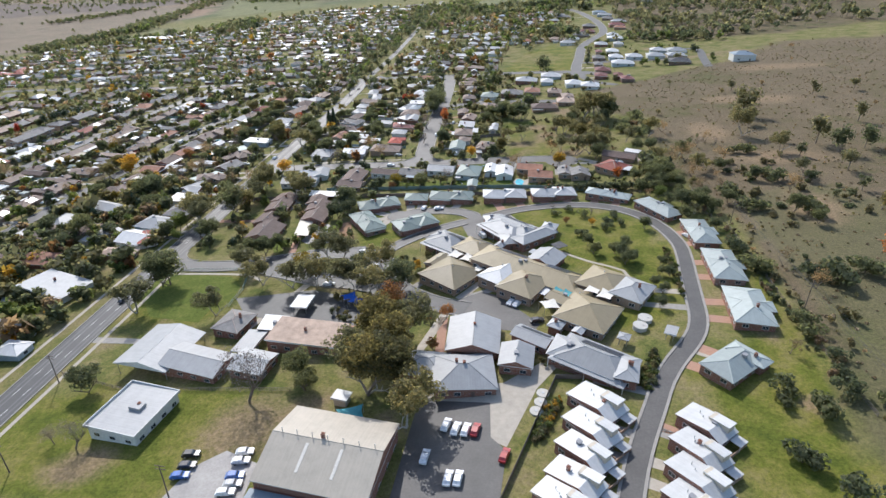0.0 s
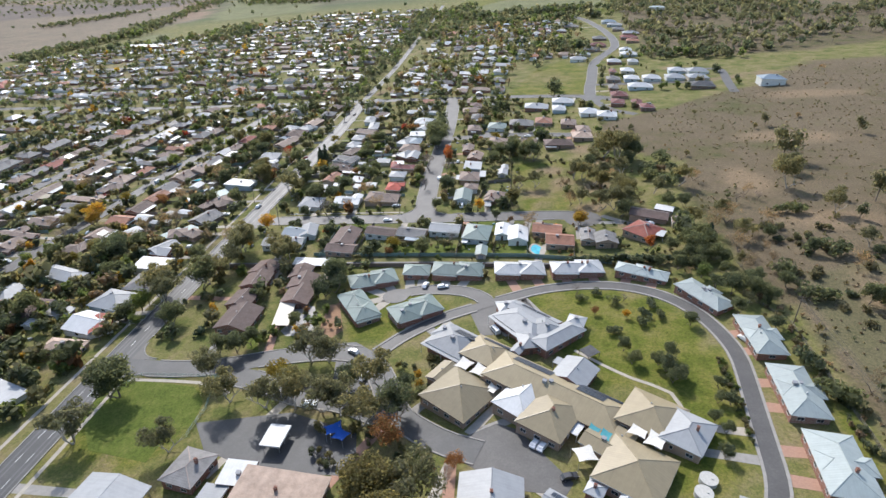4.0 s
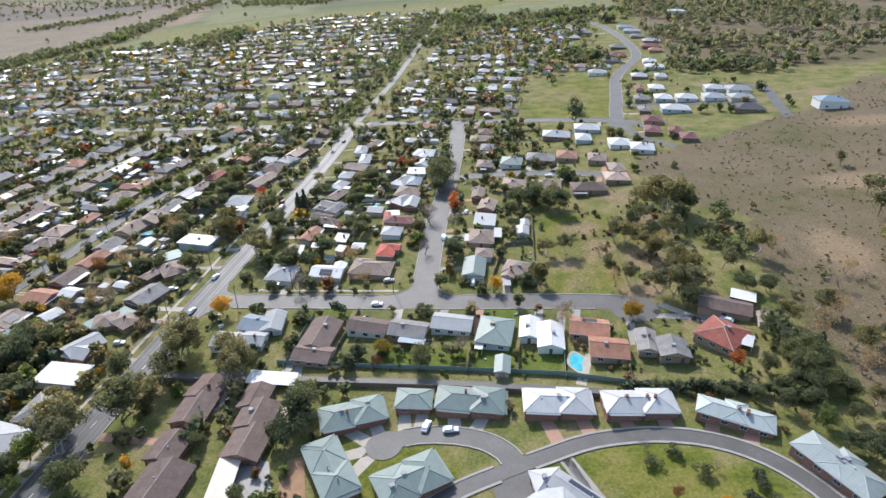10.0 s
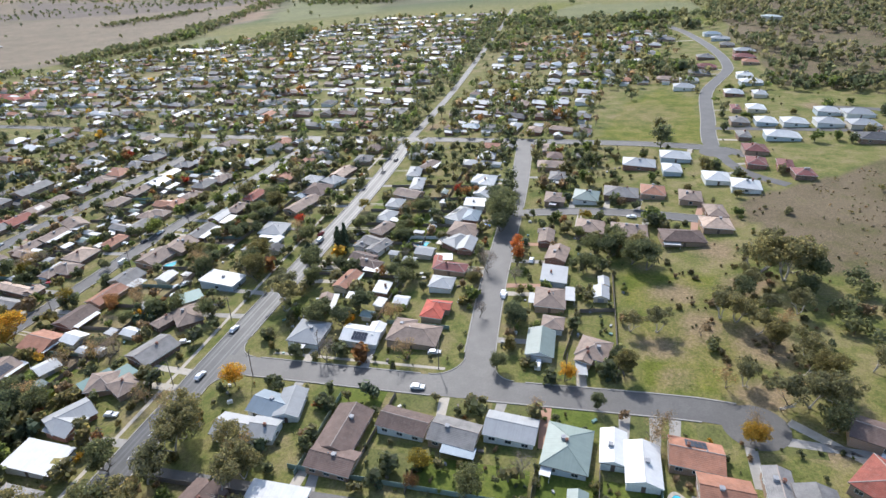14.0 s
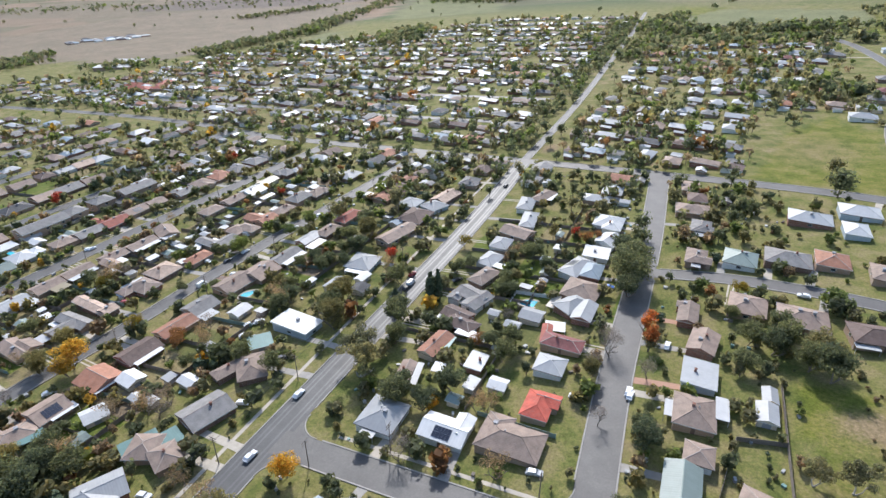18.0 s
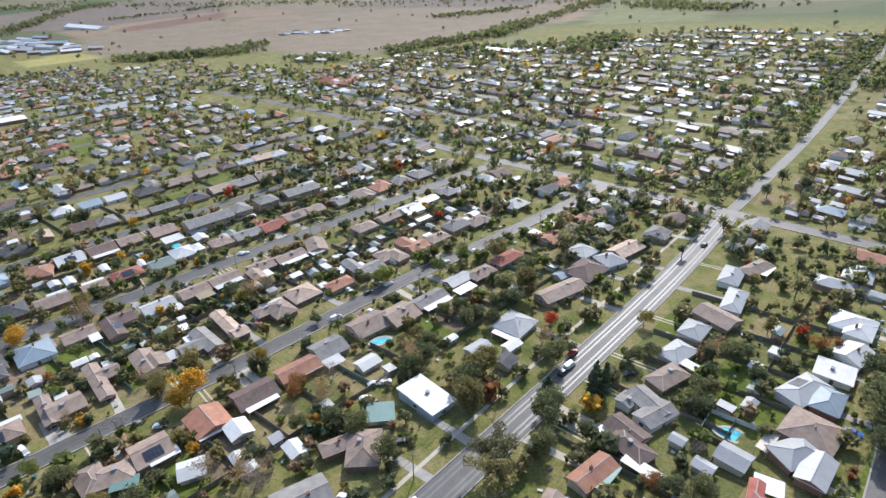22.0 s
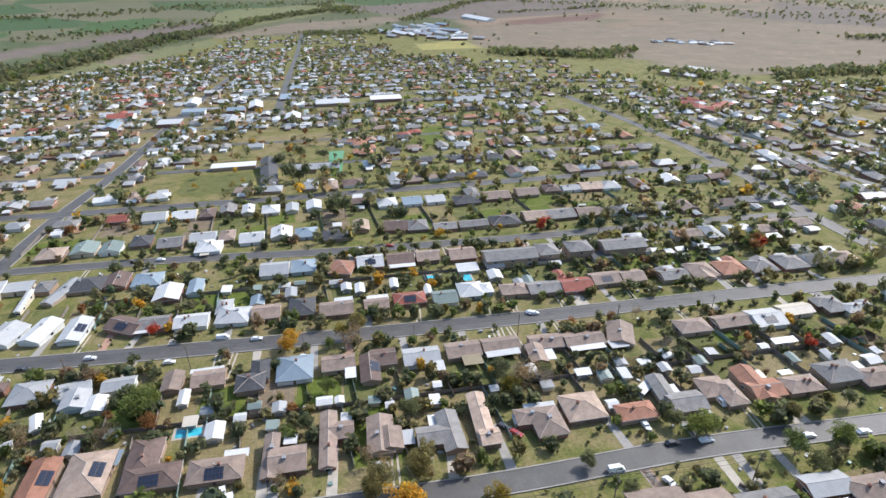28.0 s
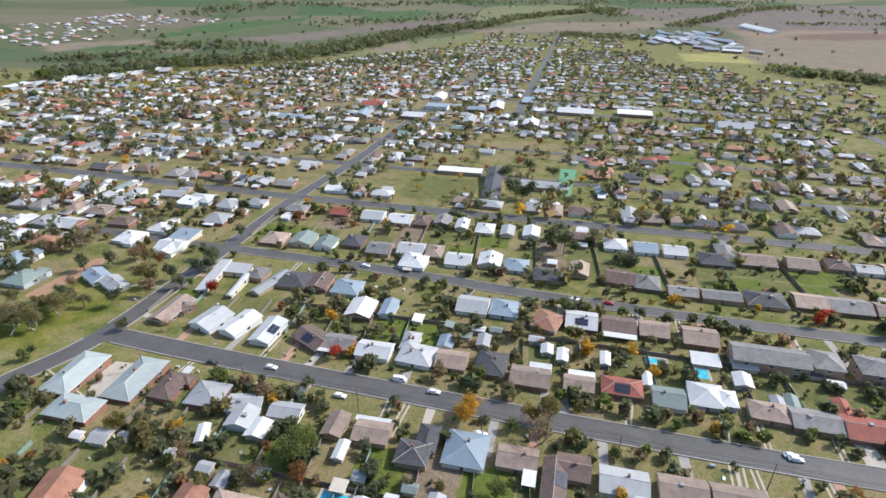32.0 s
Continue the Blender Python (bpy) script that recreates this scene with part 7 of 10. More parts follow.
# ---- the grass of single gardens ----
plots = random.Random(31)
WORDS = ("bright green", "olive green", "dry yellow", "bare brown")
for k in range(-5, 18):
    y = 218 + 16.2 * k
    sk = 0.057 * (y - 218)
    for x0, x1 in ((-262, -293.5), (-314 + sk, -295 + sk), (-366 + sk, -389 + sk), (-217, -197), (-456 + sk, -476 + sk), (-478 + sk, -497 + sk), (-236 + sk * 0.8, -231 + sk * 0.8)):
        if x0 == -217 and y < 275 or plots.random() < 0.12:
            continue
        g = plots.choice((0, 0, 1, 1, 1, 2, 2, 2, 3))
        e = 0.4
        patch("lawn", [(x0, y + e), (x1, y - 1.2 + e), (x1, y + 16.2 - 1.2 - e), (x0, y + 16.2 - e)], LAWN[g], 0.02, WORDS[g] + " grass of a fenced back garden", "lawn")
for x0, x1, g in ((-97, -83, 0), (-80, -67, 1), (-65, -52, 0), (-50, -36, 0), (-34, -20, 0), (-18, -5.5, 0), (6, 14, 1), (16, 36, 1)):
    patch("lawn", [(x0, 271), (x1, 271), (x1, 281), (x0, 281)], LAWN[g], 0.02, WORDS[g] + " grass of a fenced back garden", "lawn")
    patch("lawn", [(x0, 297), (x1, 297), (x1, 305), (x0, 305)], LAWN[plots.choice((0, 1, 1))], 0.02, "green front lawn beside the street", "lawn")
for k in range(6):
    y = 372 + 17 * k
    for x0, x1 in ((-114, -101), (-100, -91), (-141, -133), (-70, -66)):
        g = plots.choice((0, 0, 1, 1, 2))
        patch("lawn", [(x0, y), (x1, y), (x1, y + 16), (x0, y + 16)], LAWN[g], 0.02, WORDS[g] + " grass of a garden", "lawn")


# ---- trees ----
def leaf_cloud(r, centres, radii, count, size, squash=0.8, shell=0.55):
    """Leaf clumps as small tilted quads, thick towards the outside of each ball of foliage."""
    pick = r.integers(0, len(centres), count)
    d = r.normal(size=(count, 3))
    d /= np.linalg.norm(d, axis=1)[:, None]
    rad = radii[pick] * (shell + (1 - shell) * r.random(count) ** 0.6)
    p = centres[pick] + d * rad[:, None] * np.array([1, 1, squash])
    a = r.normal(size=(count, 3))
    a = np.cross(d * 0.9 + a * 0.45, r.normal(size=(count, 3)))
    a /= np.linalg.norm(a, axis=1)[:, None]
    b = np.cross(d + r.normal(size=(count, 3)) * 0.5, a)
    b /= np.linalg.norm(b, axis=1)[:, None]
    s = (size * r.uniform(0.6, 1.35, count))[:, None]
    k = r.uniform(0.45, 0.9, count)[:, None]
    return np.stack((p - a * s, p - b * s * k, p + a * s * 0.9, p + b * s * k), axis=1).reshape(-1, 3)


def quad_mesh(name, verts, mats, index=None):
    me = bpy.data.meshes.new(name)
    n = len(verts) // 4
    me.vertices.add(4 * n)
    me.vertices.foreach_set("co", np.ascontiguousarray(verts, dtype=np.float32).ravel())
    me.loops.add(4 * n)
    me.loops.foreach_set("vertex_index", np.arange(4 * n, dtype=np.int32))
    me.polygons.add(n)
    me.polygons.foreach_set("loop_start", np.arange(0, 4 * n, 4, dtype=np.int32))
    for m in mats:
        me.materials.append(m)
    if index is not None:
        me.polygons.foreach_set("material_index", np.asarray(index, dtype=np.int32))
    me.update(calc_edges=True)
    me.validate()
    return me


def limbs(r, h, spread, depth, lean=0.12):
    """A trunk that forks into limbs and twigs, as tapered tubes; also gives the ends."""
    data, ends = [], []

    def grow(p, d, length, rad, level):
        q = p + d * length
        data.append(tube_data(p, q, rad, rad * 0.62, 6 if level < 2 else 4))
        if level >= depth:
            ends.append(q)
            return
        for _ in range(2 if level == 0 else r.integers(2, 4)):
            t = Vector((r.normal(), r.normal(), r.normal() * 0.4)).normalized()
            nd = (d * 0.75 + t * spread + Vector((0, 0, 0.22))).normalized()
            grow(q if r.random() < 0.7 else p + d * length * 0.75, nd, length * r.uniform(0.55, 0.8), rad * 0.6, level + 1)

    grow(Vector((0, 0, -0.3)), Vector((r.normal() * lean, r.normal() * lean, 1)).normalized(), h * 0.34, h * 0.017 + 0.012, 0)
    return joined(*data), [np.array(e) for e in ends]


KINDS = {
    # label, leaf, habit, count, bark
    "gum": ("tall eucalyptus tree with open grey green crown", "gum", "open", 3400, M_PALE_BARK),
    "olive_gum": ("tall olive green gum tree", "olive", "tall", 6200, M_BARK),
    "broadleaf": ("dense dark green broadleaf tree", "broad", "dense", 3500, M_BARK),
    "lush": ("rounded bright green garden tree", "lush", "dense", 2900, M_BARK),
    "yellow": ("autumn tree with bright yellow leaves", "yellow", "dense", 2800, M_BARK),
    "gold_green": ("autumn tree with dull gold green leaves", "gold", "dense", 2000, M_BARK),
    "russet": ("autumn tree with russet brown leaves", "russet", "dense", 1900, M_BARK),
    "orange": ("autumn tree with orange leaves", "orange", "upright", 1200, M_BARK),
    "red": ("autumn tree with vivid red leaves", "red", "dense", 1900, M_BARK),
    "bare": ("leafless grey tree with fine bare branches", "", "bare", 0, M_BARK),
    "thin": ("thinly leaved brown winter tree", "thin", "sparse", 800, M_BARK),
    "cypress": ("narrow dark green cypress", "needle", "cone", 1200, M_BARK),
    "pine": ("tall dark conifer with dense needles", "needle", "cone_wide", 1600, M_BARK),
    "shrub": ("low rounded green shrub", "broad", "low", 420, M_BARK),
}


def crown(r, habit, count, ends):
    """The foliage of a tree one unit high."""
    if habit in ("cone", "cone_wide"):
        n, w = 26, 0.15 if habit == "cone" else 0.27
        z = np.linspace(0.12, 0.96, n)
        wide = w * np.sin(np.clip((1.02 - z) * 1.9, 0, math.pi / 2)) * r.uniform(0.7, 1.1, n)
        ang = r.uniform(0, 2 * math.pi, n)
        c = np.column_stack((np.cos(ang) * wide * 0.35, np.sin(ang) * wide * 0.35, z))
        return leaf_cloud(r, c, np.maximum(wide, 0.03), count, 0.03, 1.1)
    if habit == "low":
        n = 7
        c = np.column_stack((r.normal(size=n) * 0.28, r.normal(size=n) * 0.28, r.uniform(0.3, 0.62, n)))
        return leaf_cloud(r, c, r.uniform(0.26, 0.4, n), count, 0.09)
    n, wide, tall, mid, r0, r1, size = {
        "tall": (26, 0.26, 0.33, 0.6, 0.11, 0.17, 0.018), "open": (20, 0.36, 0.25, 0.66, 0.1, 0.18, 0.022), "dense": (26, 0.33, 0.27, 0.6, 0.13, 0.2, 0.025),
        "upright": (20, 0.17, 0.34, 0.58, 0.09, 0.14, 0.026), "sparse": (22, 0.36, 0.28, 0.62, 0.1, 0.18, 0.02), "twiggy": (24, 0.3, 0.24, 0.62, 0.1, 0.17, 0.01)}[habit]
    d = r.normal(size=(n, 3))
    d /= np.linalg.norm(d, axis=1)[:, None]
    d *= (r.random(n) ** 0.45)[:, None]
    c = d * np.array([wide, wide, tall]) + np.array([0, 0, mid])
    return leaf_cloud(r, c, r.uniform(r0, r1, n), count, size, 0.8, 0.4)


PROTO = {}
FAR_TREES = []
FAR_LEAF = {"broad": 0, "gum": 1, "lush": 2, "olive": 3, "thin": 4, "russet": 5, "yellow": 6, "gold": 3, "orange": 7, "red": 7, "needle": 9}


def tree(x, y, kind, h):
    if covered(x, y, 0.2):
        return
    label, leaf, habit, count, bark = KINDS[kind]
    if x < -365 or y > 460 or x > 130:
        FAR_TREES.append((x, y, h * 1.15, h * 0.48, FAR_LEAF.get(leaf, 4)))
        return
    variants = 4 if kind in ("gum", "broadleaf") else 2
    key = (kind, int(abs(x * 7 + y * 3)) % variants)
    size = h * 1.18
    m = pose(x, y, ground_z(x, y), 0, 0, (x * 37 + y * 91) % 360)
    wide = Vector((size * (1.0 + (x * 13 % 1) * 0.25), size * (1.0 + (y * 17 % 1) * 0.25), size))
    if key in PROTO:
        was = PROTO[key].scale
        copy_thing(PROTO[key], m @ Matrix.Diagonal((wide.x / was.x, wide.y / was.y, wide.z / was.z, 1)))
        return
    m = m @ Matrix.Diagonal((*wide, 1))
    r = np.random.default_rng(1000 + 17 * len(PROTO))
    ob = root("tree" if habit != "low" else "shrub", m, label, "tree" if habit != "low" else "shrub", "street and garden trees")
    if habit == "bare":
        (v, f), ends = limbs(r, 1.0, 0.5, 5)
        part("trunk", mesh("trunk", v, f, [bark]), ob)
        part("twig_cloud", quad_mesh("twig_cloud", crown(r, "twiggy", 1500, ends), [LEAF["twig"]]), ob, None, "cloud of fine grey twigs")
    elif habit in ("cone", "cone_wide", "low"):
        part("trunk", mesh("trunk", *tube_data((0, 0, -0.3 / h), (0, 0, 0.75 if habit != "low" else 0.4), 0.03, 0.008), [bark]), ob)
        ends = []
    else:
        (v, f), ends = limbs(r, 1.0, 0.6, 3)
        part("trunk", mesh("trunk", v, f, [bark]), ob)
    if leaf:
        part("crown", quad_mesh("crown", crown(r, habit, count, ends), [LEAF[leaf]]), ob)
    PROTO[key] = ob


tree(-36.8, 117.3, "olive_gum", 17)
tree(-30.2, 119.9, "olive_gum", 16)
tree(-39.4, 137.3, "olive_gum", 17)
tree(-39.8, 119.4, "gum", 17)
tree(-34.0, 129.5, "olive_gum", 17)
tree(-30.1, 141.9, "gum", 15)
tree(-23.4, 107.8, "gum", 14)
tree(-40.2, 160.8, "russet", 9)
tree(-121.7, 115.1, "broadleaf", 9)
tree(-103.0, 153.8, "gum", 10)
tree(-133.5, 156.4, "gum", 13)
tree(-132.8, 176.2, "broadleaf", 14)
tree(-59.6, 123.9, "broadleaf", 9)
tree(-116.7, 94.5, "bare", 6)
tree(-108.8, 94.0, "bare", 9)
tree(-69.9, 113.8, "bare", 17)
tree(-55.2, 118.7, "broadleaf", 7)
tree(-22.9, 137.9, "russet", 4)
tree(-20.9, 154.4, "russet", 5)
tree(-134.7, 175.4, "broadleaf", 12)
tree(-138.3, 245.9, "gum", 13)
tree(-106.4, 185.8, "gum", 10)
tree(-94.6, 174.2, "gum", 11)
tree(-79.4, 173.4, "gum", 11)
tree(-72.5, 175.8, "gum", 11)
tree(-63.4, 172.8, "gum", 12)
tree(-56.2, 171.9, "gum", 12)
tree(-74.7, 196.1, "gum", 12)
tree(-68.1, 194.9, "gum", 11)
tree(-49.5, 183.2, "gum", 12)
tree(-48.4, 168.2, "gum", 12)
tree(-40.4, 171.3, "broadleaf", 11)
tree(-57.4, 183.1, "broadleaf", 8)
tree(-80.0, 183.6, "gold_green", 9)
tree(-86.9, 214.9, "broadleaf", 6)
tree(-83.4, 235.3, "broadleaf", 9)
tree(-109.0, 198.3, "broadleaf", 8)
tree(-103.3, 199.4, "broadleaf", 8)
tree(-99.3, 203.4, "broadleaf", 7)
tree(-134.5, 271.5, "gum", 13)
tree(-110.0, 265.4, "gum", 10)
tree(-35.7, 184.5, "yellow", 3)
tree(-148.3, 230.1, "gum", 13)
tree(-199.0, 273.6, "broadleaf", 10)
tree(-81.6, 245.2, "broadleaf", 11)
tree(-137.0, 277.3, "gum", 13)
tree(-111.4, 262.4, "gum", 12)
tree(-134.1, 299.2, "yellow", 8)
tree(45.4, 272.5, "orange", 8)
tree(-29.5, 317.3, "yellow", 6)
tree(19.4, 302.6, "thin", 7)
tree(-50.7, 348.3, "broadleaf", 7)
tree(-70.7, 439.3, "broadleaf", 13)
tree(-56.6, 398.4, "orange", 9)
tree(-137.7, 392.2, "cypress", 10)
tree(-143.7, 350.6, "gum", 13)
tree(-170.6, 371.0, "broadleaf", 11)
tree(59.1, 237.1, "broadleaf", 7)
tree(68.2, 239.7, "broadleaf", 8)
tree(74.8, 238.0, "broadleaf", 8)
tree(47.2, 259.3, "broadleaf", 5)
tree(53.7, 257.6, "broadleaf", 6)
tree(60.9, 258.6, "broadleaf", 6)
tree(67.5, 273.2, "broadleaf", 8)
tree(39.5, 260.3, "broadleaf", 4)
tree(50.4, 220.1, "broadleaf", 5)
tree(21.2, 238.0, "shrub", 2.5)
tree(30.6, 234.4, "bare", 3)
tree(28.0, 232.2, "shrub", 3)
tree(36.6, 225.2, "shrub", 3)
tree(13.9, 239.8, "bare", 4)
tree(14.9, 235.5, "shrub", 2.5)
tree(19.9, 225.9, "russet", 3)
tree(30.3, 223.9, "yellow", 3)
tree(41.7, 224.6, "shrub", 3)
tree(27.0, 205.2, "broadleaf", 5)
tree(38.2, 195.2, "broadleaf", 6)
tree(39.9, 190.5, "broadleaf", 6)
tree(36.0, 198.2, "broadleaf", 5)
tree(34.2, 220.2, "shrub", 3)
tree(39.6, 231.4, "shrub", 3)
tree(25.3, 214.7, "shrub", 3)
tree(51.3, 188.5, "broadleaf", 4)
tree(52.9, 181.7, "broadleaf", 4)
tree(46.9, 175.0, "broadleaf", 4)
tree(48.8, 170.4, "broadleaf", 4)
tree(50.1, 182.6, "broadleaf", 4)
tree(46.3, 162.6, "broadleaf", 4)
tree(29.4, 198.8, "broadleaf", 5)
tree(40.6, 202.3, "broadleaf", 5)
tree(42.5, 193.3, "broadleaf", 4)
tree(43.2, 310.2, "gum", 10)
tree(17.3, 566.5, "broadleaf", 10)
tree(-139.3, 242.5, "broadleaf", 13)
tree(-137.5, 275.2, "gum", 13)
tree(-135.0, 258.9, "gum", 12)
tree(-50.8, 319.7, "broadleaf", 6)
tree(-64.3, 276.4, "gold_green", 6)
tree(-50.2, 270.8, "broadleaf", 8)
tree(-38.2, 278.0, "bare", 8)
tree(-19.9, 306.5, "broadleaf", 5)
tree(-3.7, 298.9, "thin", 7)
tree(19.9, 299.9, "yellow", 6)
tree(-36.8, 301.5, "thin", 5)
tree(-65.1, 270.4, "russet", 4)
tree(-211.0, 314.0, "yellow", 8)
tree(-200.8, 265.3, "broadleaf", 12)
tree(-163.4, 363.3, "olive_gum", 12)
tree(-139.0, 342.5, "gum", 13)
tree(-142.3, 374.2, "broadleaf", 11)
tree(-139.1, 394.2, "cypress", 11)
tree(-136.1, 395.5, "cypress", 12)
tree(-187.8, 303.7, "bare", 10)
tree(-54.1, 388.6, "orange", 10)
tree(-67.7, 429.1, "broadleaf", 14)
tree(-72.1, 436.9, "broadleaf", 10)
tree(-70.1, 464.8, "broadleaf", 12)
tree(-71.2, 475.6, "broadleaf", 11)
tree(-97.5, 366.5, "broadleaf", 8)
tree(-65.0, 381.2, "bare", 10)
tree(-69.8, 372.9, "bare", 7)
tree(-108.7, 316.3, "bare", 9)
tree(-49.5, 343.7, "broadleaf", 9)
tree(-50.3, 357.9, "broadleaf", 4)
tree(-25.4, 401.8, "broadleaf", 8)
tree(-26.6, 386.6, "broadleaf", 8)
tree(-16.6, 413.2, "broadleaf", 8)
tree(-52.3, 474.7, "thin", 9)
tree(-34.8, 498.6, "broadleaf", 9)
tree(-171.9, 419.9, "red", 6)
tree(-211.3, 346.8, "bare", 8)
tree(-216.7, 336.5, "russet", 6)
tree(-169.3, 333.9, "broadleaf", 8)
tree(-199.2, 373.0, "thin", 9)
tree(-197.6, 379.6, "broadleaf", 8)
tree(-329.1, 280.1, "yellow", 7)
tree(-334.6, 307.3, "olive_gum", 10)
tree(-231.4, 268.9, "broadleaf", 8)
tree(-157.5, 401.2, "broadleaf", 9)
tree(-133.4, 424.1, "broadleaf", 6)
tree(-156.7, 504.2, "broadleaf", 7)
tree(-163.5, 463.8, "broadleaf", 6)
tree(-159.1, 473.6, "broadleaf", 6)
tree(-300.2, 232.7, "lush", 11)
tree(-294.4, 237.0, "russet", 6)
tree(-333.7, 281.6, "yellow", 7)
tree(-323.7, 304.2, "thin", 11)
tree(-333.6, 301.7, "gold_green", 7)
tree(-354.6, 226.1, "red", 6)
tree(-249.1, 302.9, "olive_gum", 8)
tree(-252.4, 317.0, "olive_gum", 9)
tree(-249.7, 403.2, "lush", 8)
tree(-250.4, 407.7, "lush", 7)
tree(-236.4, 426.3, "lush", 8)
tree(-235.0, 441.5, "lush", 8)
tree(-247.9, 435.6, "olive_gum", 7)
tree(-281.2, 474.3, "red", 6)
tree(-319.5, 393.7, "russet", 4)
tree(-317.8, 410.7, "russet", 5)
tree(-473.8, 313.1, "broadleaf", 16)
tree(-483.2, 306.0, "broadleaf", 12)
tree(-428.6, 429.2, "red", 6)
tree(-371.7, 524.7, "russet", 9)
tree(-287.4, 349.1, "bare", 9)
tree(-282.7, 354.8, "gold_green", 7)
tree(-289.7, 353.0, "broadleaf", 9)
tree(-280.4, 318.8, "broadleaf", 7)
tree(-314.8, 523.9, "gum", 6)
tree(-391.1, 153.7, "red", 7)
tree(-421.3, 422.6, "orange", 8)
tree(-347.6, 99.8, "gum", 11)
tree(-342.1, 94.6, "gum", 11)
tree(-359.7, 102.2, "gum", 11)
tree(-368.0, 106.1, "gum", 9)
tree(-399.5, 79.8, "broadleaf", 10)
tree(-408.3, 88.6, "broadleaf", 10)
tree(-413.1, 138.4, "broadleaf", 9)
tree(-458.0, 389.2, "gold_green", 7)
tree(-238.0, 306.1, "yellow", 8)
tree(-239.0, 335.0, "gold_green", 8)
tree(-212.9, 332.5, "russet", 6)
tree(-203.0, 336.2, "thin", 8)
tree(-259.9, 319.4, "gum", 7)
tree(-211.5, 271.0, "olive_gum", 9)
tree(-198.6, 279.4, "thin", 9)
tree(-219.4, 266.5, "gold_green", 5)
tree(-136.7, 416.3, "broadleaf", 7)
tree(-144.7, 378.7, "broadleaf", 9)
tree(-67.7, 444.9, "broadleaf", 11)
tree(-108.2, 462.4, "olive_gum", 7)
tree(-87.8, 464.7, "russet", 6)
tree(-111.2, 417.5, "gum", 6)
tree(-114.0, 409.8, "broadleaf", 6)
tree(-98.0, 375.4, "broadleaf", 8)
tree(-104.1, 371.1, "broadleaf", 7)
tree(-107.4, 346.5, "broadleaf", 9)
tree(-112.5, 336.7, "broadleaf", 8)
tree(-93.3, 342.1, "thin", 7)
tree(-121.7, 339.6, "broadleaf", 9)
tree(-68.8, 367.4, "olive_gum", 7)
tree(-53.4, 373.2, "bare", 8)
tree(-50.0, 458.5, "thin", 9)
tree(-31.0, 415.6, "broadleaf", 6)
tree(-426.2, 128.4, "broadleaf", 10)
tree(-291.1, 225.4, "thin", 8)
tree(-294.0, 201.8, "thin", 8)
tree(-291.8, 281.3, "russet", 4)
tree(-284.8, 358.7, "thin", 8)
tree(-289.6, 369.7, "broadleaf", 6)
tree(-255.6, 399.5, "broadleaf", 6)
tree(-293.5, 421.0, "bare", 7)
tree(-317.7, 422.0, "thin", 6)
tree(-367.0, 522.2, "orange", 8)
tree(-370.2, 442.0, "broadleaf", 6)
tree(-295.5, 461.9, "broadleaf", 5)
tree(-195.3, 265.2, "broadleaf", 12)
tree(-166.1, 254.6, "broadleaf", 8)
tree(-150.0, 260.5, "broadleaf", 10)
tree(-152.6, 232.8, "gum", 14)
tree(-155.6, 225.1, "lush", 9)
tree(-140.5, 215.8, "broadleaf", 6)
tree(-158.4, 217.9, "broadleaf", 8)
tree(-186.8, 250.9, "broadleaf", 9)
tree(-118.2, 274.4, "gum", 10)
tree(-82.5, 250.4, "broadleaf", 9)
tree(-110.3, 221.3, "broadleaf", 6)
tree(-108.7, 233.4, "broadleaf", 5)
tree(-134.6, 248.2, "gum", 11)
tree(-216.3, 281.5, "broadleaf", 10)
tree(-201.9, 217.7, "broadleaf", 11)
tree(-225.0, 223.3, "broadleaf", 9)
tree(-162.1, 188.9, "broadleaf", 7)
tree(-151.9, 214.3, "lush", 5)
tree(-204.1, 206.3, "broadleaf", 7)
tree(-174.1, 192.0, "broadleaf", 5)
tree(-137.1, 216.6, "broadleaf", 9)
tree(-155.5, 239.0, "gum", 12)
tree(-26.1, 152.6, "orange", 3)
tree(-34.1, 179.0, "broadleaf", 5)
tree(-39.7, 184.4, "broadleaf", 5)
tree(-36.8, 189.0, "yellow", 3)
tree(-190.9, 420.6, "broadleaf", 10)
tree(-196.0, 415.9, "broadleaf", 8)
tree(-192.8, 434.5, "olive_gum", 12)
tree(-196.3, 470.0, "gum", 14)
tree(-225.7, 530.0, "broadleaf", 10)
tree(-202.0, 556.4, "broadleaf", 9)
tree(-172.2, 376.2, "olive_gum", 11)
tree(-168.0, 409.3, "thin", 8)
tree(-195.1, 368.3, "thin", 10)
tree(-192.7, 373.7, "broadleaf", 8)
tree(-208.8, 400.4, "broadleaf", 6)
tree(-144.4, 441.4, "gold_green", 6)
tree(-262.9, 303.8, "thin", 6)
tree(-284.2, 366.8, "bare", 8)
tree(-483.6, 311.6, "broadleaf", 10)
tree(-250.2, 460.7, "broadleaf", 7)
tree(-156.7, 410.7, "broadleaf", 4)
tree(-192.5, 355.1, "bare", 7)
tree(-259.0, 278.0, "thin", 6)
tree(-246.1, 365.4, "broadleaf", 5)
tree(-233.2, 371.3, "broadleaf", 5)
tree(-196.8, 500.5, "broadleaf", 7)
tree(-204.5, 406.5, "broadleaf", 7)
tree(14.7, 566.6, "broadleaf", 9)
tree(-83.1, 319.8, "thin", 8)
tree(-95.8, 341.1, "thin", 7)
tree(-159.8, 286.0, "thin", 7)
tree(-147.4, 283.9, "thin", 8)
tree(-190.9, 309.0, "thin", 7)
tree(-8.5, 395.1, "broadleaf", 7)
tree(-67.1, 419.8, "broadleaf", 10)
tree(-49.2, 462.1, "thin", 8)
tree(-61.6, 544.2, "broadleaf", 9)
tree(-34.8, 558.6, "broadleaf", 8)
tree(-25.2, 515.8, "broadleaf", 7)
tree(-112.7, 516.3, "broadleaf", 8)
